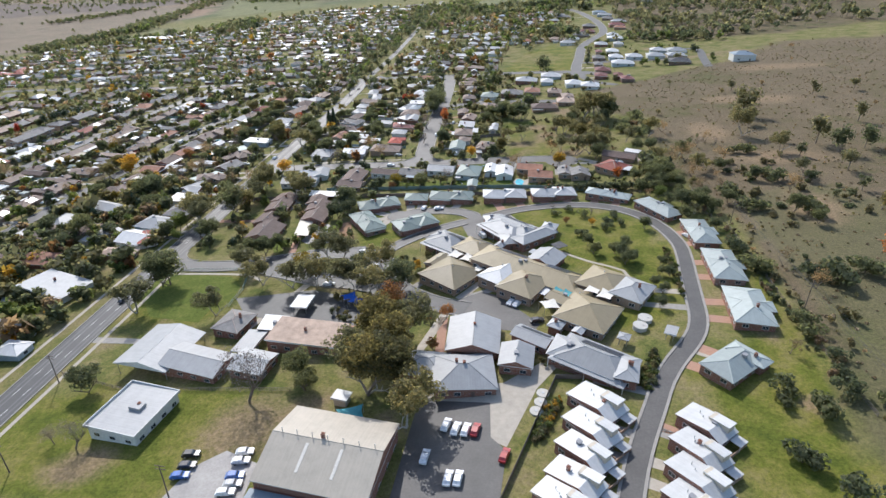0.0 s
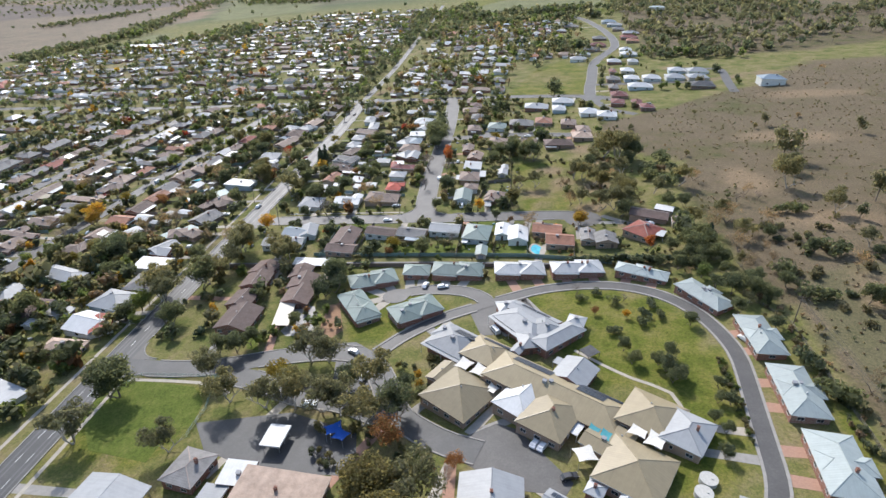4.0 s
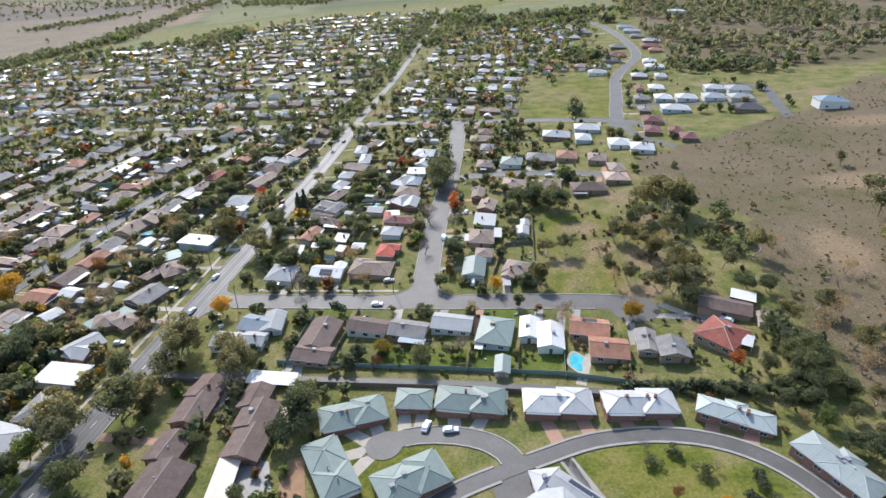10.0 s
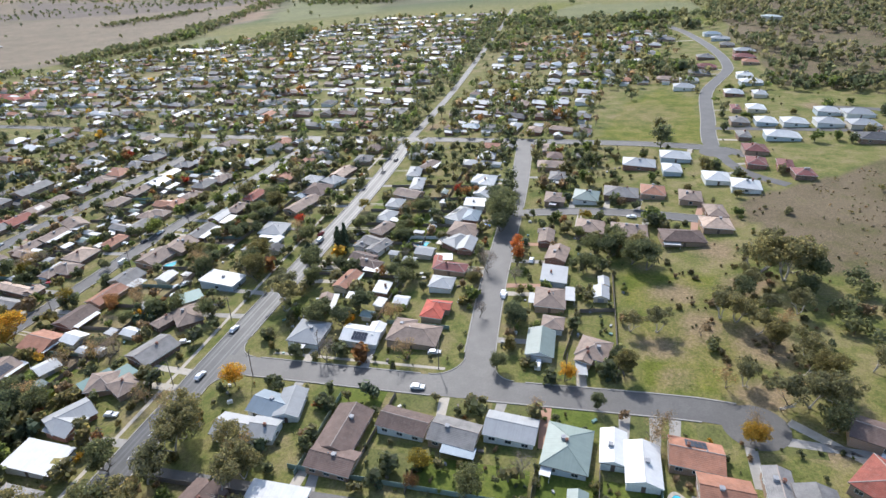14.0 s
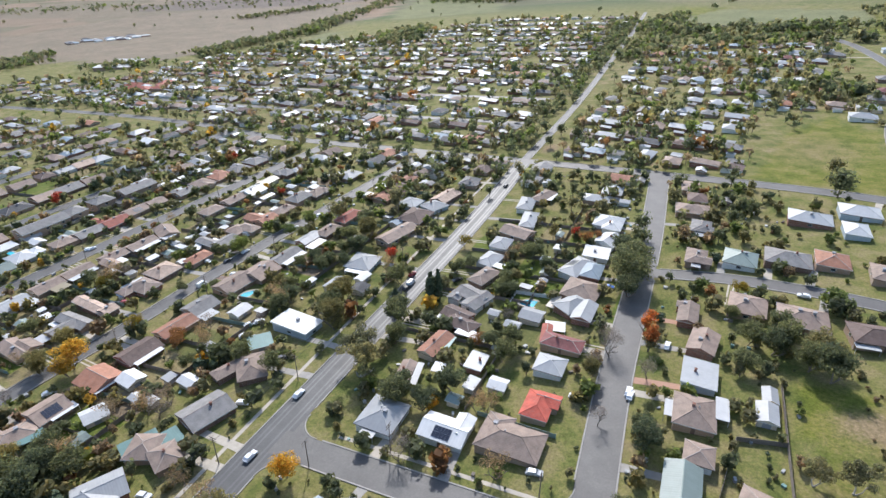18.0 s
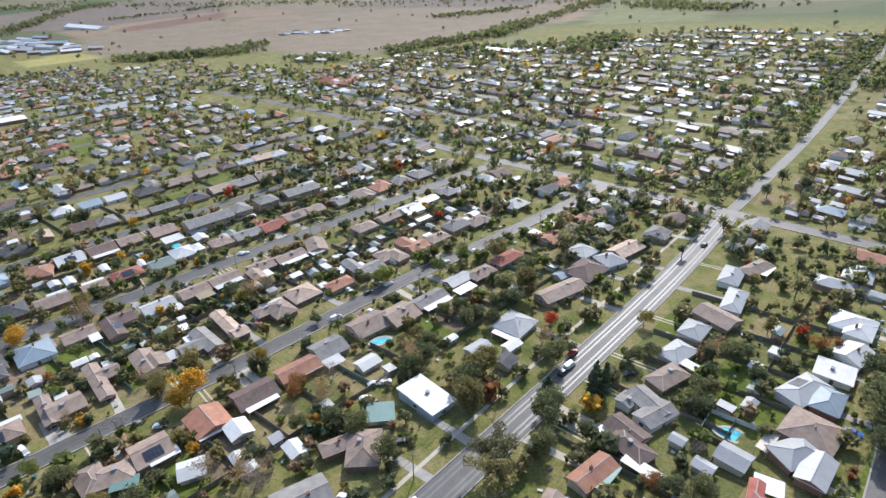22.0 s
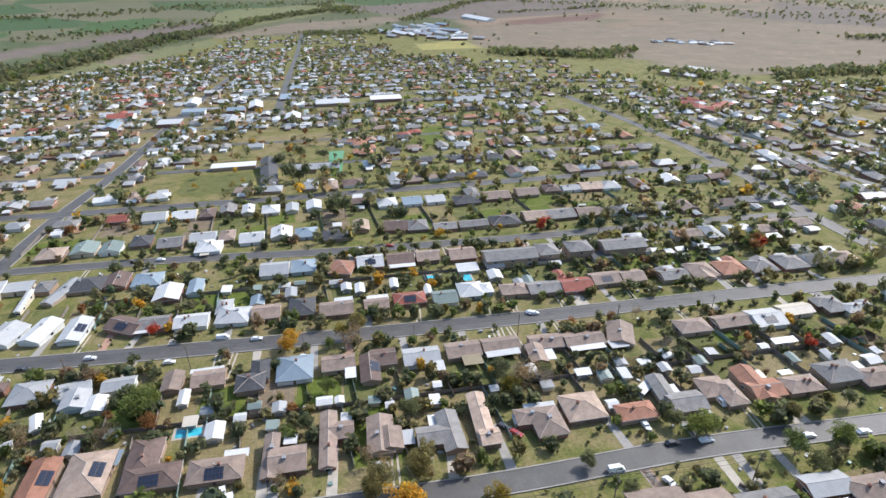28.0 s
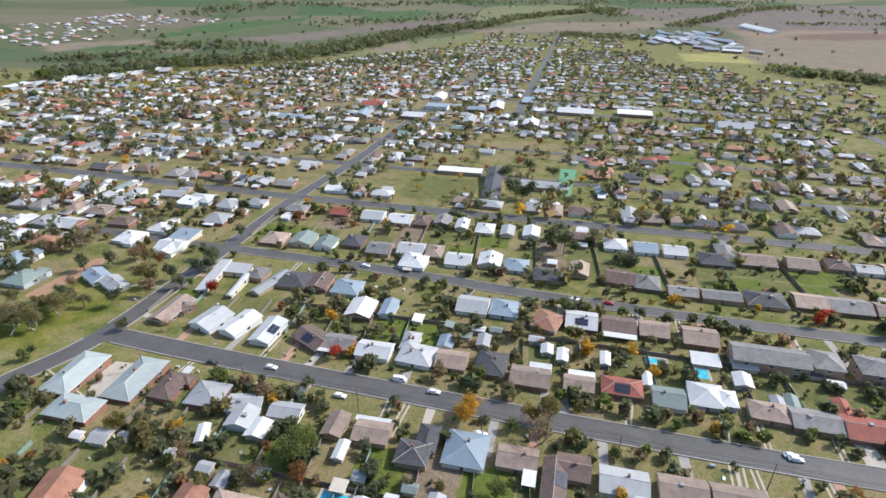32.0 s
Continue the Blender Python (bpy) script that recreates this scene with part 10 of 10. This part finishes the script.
# ---- cars ----
def car_proto(kind):
    paint = {"white": (0.75, 0.75, 0.74), "black": (0.03, 0.03, 0.035), "blue": (0.03, 0.12, 0.4), "red": (0.35, 0.03, 0.03), "silver": (0.4, 0.41, 0.42), "van": (0.78, 0.78, 0.77)}[kind]
    n = Nodes("car_paint_" + kind)
    n.bsdf.inputs["Coat Weight"].default_value = 0.6
    mat = n.finish(plain_noise(n, paint, 1.2), 0.3, 0.0, 0.5)
    van = kind == "van"
    L, W, top = (2.5, 0.93, 2.0) if van else (2.25, 0.88, 1.45)
    prof = [(-L, 0.35), (-L, 0.85), (-L + 0.1, top - 0.05), (L - 1.2, top), (L - 0.55, 1.05), (L, 0.9), (L, 0.35)] if van else \
        [(-L, 0.35), (-L, 0.85), (-L + 0.25, 0.95), (-L + 0.75, top), (0.35, top), (1.05, 0.95), (L - 0.1, 0.82), (L, 0.6), (L, 0.35)]
    k = len(prof)
    v = []
    for x, z in prof:
        w = W if z < 1.0 else W * 0.84
        v.append((x, -w, z))
    v += [(x, -y, z) for x, y, z in v]
    f = [tuple(range(k)), tuple(range(2 * k - 1, k - 1, -1))] + [(i, k + i, k + (i + 1) % k, (i + 1) % k) for i in range(k)]
    body = mesh("body", v, f, [mat])
    z0, z1 = (1.15, 1.75) if van else (0.98, 1.36)
    xa, xb = (-L + 0.3, L - 1.15) if van else (-1.4, 0.6)
    wl, wh = W * 0.93, W * 0.8
    ring = [(xa - 0.25, z0, wl), (xb + 0.33, z0, wl), (xb - 0.02, z1, wh), (xa, z1, wh)]
    gl = ([(a, -w, b) for a, b, w in ring] + [(a, w, b) for a, b, w in ring], [(0, 1, 2, 3), (7, 6, 5, 4)] + [(i, 4 + i, 4 + (i + 1) % 4, (i + 1) % 4) for i in range(4)])
    glass = mesh("glasshouse", *gl, [M_GLASS])
    v, f = tube_data((0, -0.12, 0), (0, 0.12, 0), 0.33, 0.33, 14)
    hub, _ = tube_data((0, -0.12, 0), (0, 0.12, 0), 0.2, 0.2, 14)
    n = 14
    f = [(i, (i + 1) % n, n + (i + 1) % n, n + i) for i in range(n)] + [(i, 2 * n + i, 2 * n + (i + 1) % n, (i + 1) % n) for i in range(n)] + [(n + i, n + (i + 1) % n, 3 * n + (i + 1) % n, 3 * n + i) for i in range(n)] + [tuple(range(3 * n - 1, 2 * n - 1, -1)), tuple(range(3 * n, 4 * n))]
    wheel = mesh("wheel", v + hub, f, [M_TYRE, M_METAL], [0] * (3 * n) + [1, 1])
    lamp = mesh("headlight", *box_data(-0.04, 0.04, -0.16, 0.16, -0.07, 0.07), [M_TRIM])
    word = {"van": "white van", "white": "white car", "black": "black car", "blue": "bright blue car", "red": "red car", "silver": "silver car"}[kind]
    return word, body, glass, wheel, lamp, L, W


CARS = {}


def car(x, y, turn, kind):
    z = ground_z(x, y) + 0.1
    slope = Vector((SLOPE_X, SLOPE_Y, 0))
    a = radians(turn)
    pitch = math.degrees(math.atan(SLOPE_X * math.cos(a) + SLOPE_Y * math.sin(a)))
    roll = math.degrees(math.atan(-SLOPE_X * math.sin(a) + SLOPE_Y * math.cos(a)))
    m = pose(x, y, z, 0, 0, turn) @ pose(0, 0, 0, roll, -pitch, 0)
    if kind in CARS:
        copy_thing(CARS[kind], m)
        return
    word, body, glass, wheel, lamp, L, W = car_proto(kind)
    ob = root("van" if kind == "van" else "car", m, word + " parked or waiting on the paving", "van" if kind == "van" else "car", "cars about the town")
    b = part("body", body, ob)
    part("glasshouse", glass, ob, None, "dark tinted glass")
    for sx in (-1, 1):
        for sy in (-1, 1):
            part("wheel", wheel, ob, Matrix.Translation((sx * (L - 0.85), sy * (W - 0.1), 0.33)))
        part("headlight", lamp, ob, Matrix.Translation((L - 0.02, sx * (W - 0.25), 0.68)))
    CARS[kind] = ob


car(-14.3, 106.9, 80, "white")
car(-11.7, 105.7, 80, "white")
car(-9.2, 105.5, 80, "white")
car(-6.8, 105.6, 80, "red")
car(-17.9, 96.3, 85, "white")
car(-11.6, 90.5, 85, "white")
car(-9.3, 90.6, 85, "white")
car(0.7, 97.9, 75, "red")
car(-76.2, 93.3, 10, "black")
car(-75.3, 89.8, 10, "black")
car(-75.4, 86.7, 10, "blue")
car(-62.7, 94.9, 10, "white")
car(-62.4, 92.1, 10, "white")
car(-61.8, 87.7, 10, "blue")
car(-61.2, 85.3, 10, "silver")
car(-61.8, 82.9, 10, "white")
car(-0.2, 164.1, 60, "white")
car(1.7, 163.1, 60, "white")
car(8.0, 153.4, 20, "black")
car(-143.9, 163.8, 88, "black")
car(-67.6, 175.3, 5, "white")
car(-53.8, 188.4, 60, "white")
car(-15.4, 203.4, 150, "white")
car(-9.9, 189.2, 60, "white")
car(-36.8, 243.4, 10, "white")
car(-14.3, 214.5, 120, "van")
car(-149.0, 301.2, 88, "white")
car(-152.8, 327.9, 88, "white")
car(-74.1, 307.0, 5, "white")
car(-129.0, 453.8, 90, "white")
car(-38.5, 323.0, 88, "van")
car(-56.7, 364.9, 88, "white")
car(-73.5, 324.8, 10, "silver")
car(49.7, 298.9, 150, "white")
car(-56.0, 363.4, 88, "white")
car(-70.7, 357.1, 0, "white")
car(-74.8, 424.8, 0, "blue")
car(-167.4, 317.9, 20, "white")
car(-49.0, 392.4, 88, "white")
car(-7.3, 439.8, 170, "white")
car(-152.4, 402.9, 88, "van")
car(-152.2, 398.7, 88, "black")
car(-153.5, 522.4, 88, "black")
car(-197.7, 354.3, 60, "white")
car(-195.5, 357.2, 60, "white")
car(-235.3, 297.5, 60, "white")
car(-260.8, 306.9, 86, "silver")
car(-343.4, 205.0, 87, "white")
car(-332.8, 235.5, 87, "white")
car(-323.7, 285.8, 87, "white")
car(-346.1, 253.5, 87, "van")
car(-341.7, 267.1, 87, "white")
car(-341.6, 182.3, 87, "black")
car(-242.5, 372.4, 87, "van")
car(-246.7, 405.1, 87, "white")
car(-248.1, 394.4, 87, "black")
car(-234.5, 384.6, 20, "white")
car(-231.2, 385.1, 20, "white")
car(-256.9, 390.6, 0, "white")
car(-257.3, 410.7, 0, "white")
car(-256.4, 413.3, 0, "silver")
car(-261.5, 421.1, 0, "van")
car(-240.8, 436.4, 87, "white")
car(-238.1, 454.3, 87, "white")
car(-341.8, 376.4, 0, "white")
car(-332.5, 382.6, 87, "white")
car(-435.5, 212.7, 87, "white")
car(-436.0, 200.1, 87, "black")
car(-289.5, 313.6, 0, "white")
car(-422.4, 317.7, 87, "white")
car(-422.2, 333.2, 87, "red")
car(-333.8, 381.7, 87, "white")
car(-232.2, 312.2, 50, "black")
car(-261.3, 262.4, 10, "white")
car(-257.1, 265.0, 10, "van")
car(-194.0, 347.7, 50, "white")
car(-171.0, 341.3, 60, "black")
car(-263.8, 349.7, 40, "red")
car(-267.6, 346.8, 40, "black")
car(-155.5, 410.1, 88, "red")
car(-134.7, 411.5, 60, "black")
car(-146.8, 281.0, 10, "white")
car(-43.9, 244.4, 80, "white")
car(65.0, 212.1, 120, "white")
car(-61.2, 201.0, 150, "silver")
car(-166.4, 279.6, 10, "white")


# ---- poles and wires ----
def pole(x, y, turn, h=10.5):
    ob = root("power_pole", pose(x, y, ground_z(x, y), 0, 0, turn), "dark timber power pole with crossarms", "power pole", "power poles")
    part("shaft", shared("pole", lambda: mesh("shaft", *tube_data((0, 0, -0.5), (0, 0, h), 0.17, 0.11, 8), [M_POLE])), ob)
    for z in (h - 0.4, h - 1.4):
        part("crossarm", shared("arm", lambda: mesh("crossarm", *joined(box_data(-1.25, 1.25, -0.06, 0.06, -0.07, 0.07, 0.02), *[tube_data((q, 0, 0.05), (q, 0, 0.24), 0.06, 0.035, 6) for q in (-1.1, -0.4, 0.4, 1.1)]), [M_POLE])), ob, Matrix.Translation((0, 0.15, z)))



def wires(points, h):
    """Sagging wires from pole to pole, each wire a thing of its own."""
    for z, q in ((h - 0.15, -1.1), (h - 0.15, 0.4), (h - 0.15, 1.1), (h - 1.15, -0.4), (h - 1.15, 1.1)):
        line = []
        for (x0, y0), (x1, y1) in zip(points, points[1:]):
            d = Vector((x1 - x0, y1 - y0)).normalized()
            nrm = Vector((-d.y, d.x)) * q
            for k in range(0 if not line else 1, 9):
                t = k / 8
                x, y = x0 + (x1 - x0) * t + nrm.x, y0 + (y1 - y0) * t + nrm.y
                line.append(Vector((x, y, (1 - t) * ground_z(x0, y0) + t * ground_z(x1, y1) + z - 3.2 * t * (1 - t))))
        v = [tuple(p + Vector(o)) for p in line for o in ((-0.022, 0, -0.013), (0.022, 0, -0.013), (0, 0, 0.026))]
        f = [(3 * k + e, 3 * k + (e + 1) % 3, 3 * k + 3 + (e + 1) % 3, 3 * k + 3 + e) for k in range(len(line) - 1) for e in range(3)]
        tagged(new("power_line", mesh("power_line", v, f, [M_WIRE])), "thin dark power line sagging between poles", "power line", "power lines")


line_a = [(-155, 228), (-155.5, 266), (-156, 296), (-158, 334), (-161, 375), (-163, 415), (-165, 455), (-167, 495), (-168.5, 535)]
for x, y in line_a:
    pole(x, y, 0)
wires(line_a, 10.5)
for x, y in ((-134, 118), (-133, 156), (-121, 85), (-75, 81)):
    pole(x, y, 0)
for x, y in ((-131, 304.5), (-113, 318), (-70, 317), (-30, 317)):
    pole(x, y, 90)
for k in range(8):
    pole(-238.5 + 0.05 * k * 42, 240 + 42 * k, 0)
    pole(-333 + 0.07 * k * 42, 160 + 42 * k, 0)
wires([(-238.5 + 2.1 * k, 240 + 42 * k) for k in range(8)], 10.5)
wires([(-333 + 2.94 * k, 160 + 42 * k) for k in range(8)], 10.5)
line_b = [(92, 60), (90, 110), (87, 160), (83, 222)]
for x, y in line_b:
    pole(x, y, 0)
wires(line_b, 10.5)


fence([(-107.5, 398.5), (-108, 409.5), (-94.5, 410)], 1.6, M_TRIM, "pale panel fence round a pool")
fence([(-107.5, 398.5), (-94, 398)], 1.6, M_FENCE, "grey timber fence beside a pool")


# ---- pools, tanks, small structures ----
def pool(x, y, turn, L, W, label, curved=False):
    ob = root("swimming_pool", pose(x, y, ground_z(x, y) + 0.12, 0, 0, turn), label, "swimming pool", "garden pools")
    n = 24
    def ring(a, b):
        if curved:
            return [(a * math.cos(2 * math.pi * i / n) * (1 + 0.18 * math.sin(4 * math.pi * i / n)), b * math.sin(2 * math.pi * i / n)) for i in range(n)]
        return [(sx * a * s, sy * b * t) for sx, sy, s, t in ((-1, -1, 0.94, 1), (1, -1, 0.94, 1), (1, -1, 1, 0.9), (1, 1, 1, 0.9), (1, 1, 0.94, 1), (-1, 1, 0.94, 1), (-1, 1, 1, 0.9), (-1, -1, 1, 0.9))]
    inner, outer = ring(L / 2, W / 2), ring(L / 2 + 0.9, W / 2 + 0.9)
    k = len(inner)
    part("water", mesh("water", [(a, b, 0.05) for a, b in inner], [tuple(range(k))], [M_WATER]), ob)
    v = [(a, b, 0.12) for a, b in inner] + [(a, b, 0.12) for a, b in outer] + [(a, b, -0.6) for a, b in outer] + [(a, b, 0.0) for a, b in inner]
    f = [(i, (i + 1) % k, k + (i + 1) % k, k + i) for i in range(k)] + [(k + i, k + (i + 1) % k, 2 * k + (i + 1) % k, 2 * k + i) for i in range(k)] + [(i, 3 * k + i, 3 * k + (i + 1) % k, (i + 1) % k) for i in range(k)]
    part("coping", mesh("coping", v, f, [M_PATH]), ob, None, "pale paved pool edge")


pool(-0.5, 275, 90, 8.5, 5.0, "oval turquoise pool beside a brick house", True)
pool(-100, 404, 10, 8.0, 4.6, "small round turquoise garden pool", True)
pool(-216, 373, 60, 7.5, 3.8, "kidney shaped blue garden pool", True)
pool(-290, 249, 87, 8.0, 3.6, "rectangular blue pool in a back garden")
pool(-459, 307, 0, 7.0, 3.6, "rectangular blue pool in a garden")
pool(-379, 348, 87, 7.0, 3.2, "narrow blue pool beside a house")
pool(-373, 364, 0, 7.5, 4.2, "bright blue pool on a white deck")


def tank(x, y, rad, h):
    ob = root("water_tank", pose(x, y, ground_z(x, y)), "round pale concrete water tank on the lawn", "water tank", "water tanks")
    part("shell", mesh("shell", *tube_data((0, 0, -0.4), (0, 0, h), rad, rad, 28), [M_TANK]), ob)
    part("lid", mesh("lid", *joined(tube_data((0, 0, h), (0, 0, h + 0.12), rad + 0.08, rad + 0.08, 28), tube_data((0.8, 0, h + 0.12), (0.8, 0, h + 0.3), 0.35, 0.35, 12)), [M_TANK]), ob)


tank(38.5, 150.5, 2.1, 1.3)
tank(40.5, 154.6, 2.1, 1.3)


M_BLUE_CLOTH, M_TEAL_CLOTH = plain("blue_cloth", (0.03, 0.12, 0.5), 0.8), plain("teal_cloth", (0.08, 0.3, 0.33), 0.8)


def sail(x, y, turn, w, d, h, cloth=None, word="cream"):
    """A cloth shade stretched between four posts."""
    ob = root("shade_sail", pose(x, y, ground_z(x, y), 0, 0, turn), word + " shade sail stretched between posts", "shade sail", "shade sails")
    n = 6
    v = [((i / n - 0.5) * w * (1 - 0.16 * math.sin(math.pi * j / n)), (j / n - 0.5) * d * (1 - 0.16 * math.sin(math.pi * i / n)), h + 1.2 * (i / n - 0.5) * (j / n - 0.5)) for j in range(n + 1) for i in range(n + 1)]
    f = [(j * (n + 1) + i, j * (n + 1) + i + 1, (j + 1) * (n + 1) + i + 1, (j + 1) * (n + 1) + i) for j in range(n) for i in range(n)]
    part("cloth", mesh("cloth", v, f, [cloth or M_SAIL]), ob)
    for sx in (-1, 1):
        for sy in (-1, 1):
            part("post", shared("sail_post", lambda: mesh("post", *tube_data((0, 0, -0.5), (0, 0, 3.4), 0.06, 0.05, 6), [M_METAL])), ob, Matrix.Translation((sx * w / 2, sy * d / 2, 0)))


sail(-22.6, 192.4, 61, 5.2, 4.6, 3.7, M_SAIL, "white")
sail(-17.6, 189.6, 61, 5.2, 4.6, 3.7, M_SAIL, "white")
sail(-13.2, 181.6, 61, 3.6, 3.2, 3.4, M_SAIL, "white")
sail(26.0, 167.2, 61, 5.4, 4.8, 3.9, M_SAIL, "white")
sail(29.6, 163.8, 61, 5.4, 4.8, 3.9, M_SAIL, "white")
sail(11.8, 158.6, 20, 5.4, 5.0, 3.4, M_SAIL, "white")
sail(14.4, 166.6, 61, 3.8, 3.2, 3.5, M_TEAL_CLOTH, "teal")
sail(17.4, 165.0, 61, 3.8, 3.2, 3.5, M_TEAL_CLOTH, "teal")

sail(-39.2, 107.0, 20, 7, 5, 3.0, M_TEAL_CLOTH, "teal")
sail(-56.2, 163.9, 30, 5, 4, 2.6, M_BLUE_CLOTH, "bright blue")
sail(-53.5, 161.9, 70, 4, 4, 2.4, M_BLUE_CLOTH, "bright blue")
# round concrete well covers in the grass
for x, y in [(9.6, 120.2), (9.0, 116.7), (7.9, 113.4)]:
    ob = root("well_cover", pose(x, y, ground_z(x, y)), "round pale concrete cover set in the grass", "well cover", "well covers")
    part("slab", shared("cover_slab", lambda: mesh("slab", *tube_data((0, 0, -0.2), (0, 0, 0.35), 1.7, 1.7, 24), [M_TANK])), ob)
    part("hatch", shared("cover_hatch", lambda: mesh("hatch", *tube_data((0, 0, 0.35), (0, 0, 0.45), 0.4, 0.38, 12), [M_METAL])), ob)

# ---- sheds in the back gardens ----
garden = random.Random(21)
made = 0
for k in range(400):
    side = garden.choice((-296, -290, -385, -392, -200, -104))
    y = garden.uniform(205, 500) if side < -150 else garden.uniform(330, 470)
    x = side + 0.057 * (y - 218) * (side < -220) + garden.uniform(-5, 5)
    if made >= 62 or any(math.hypot(x - a, y - b) < 9 for a, b in POOLS) or any(math.hypot(x - q[0], y - q[1]) < max(q[3], q[4]) + 4 for q in FOOT):
        continue
    made += 1
    house(round(x, 1), round(y, 1), 87 + 90 * garden.randint(0, 1), garden.uniform(2.8, 5.5), garden.uniform(2.5, 4.0), garden.choice(("gable", "flat", "gable")), garden.choice(("white", "zinc", "offwhite", "green", "white")), use="shed")
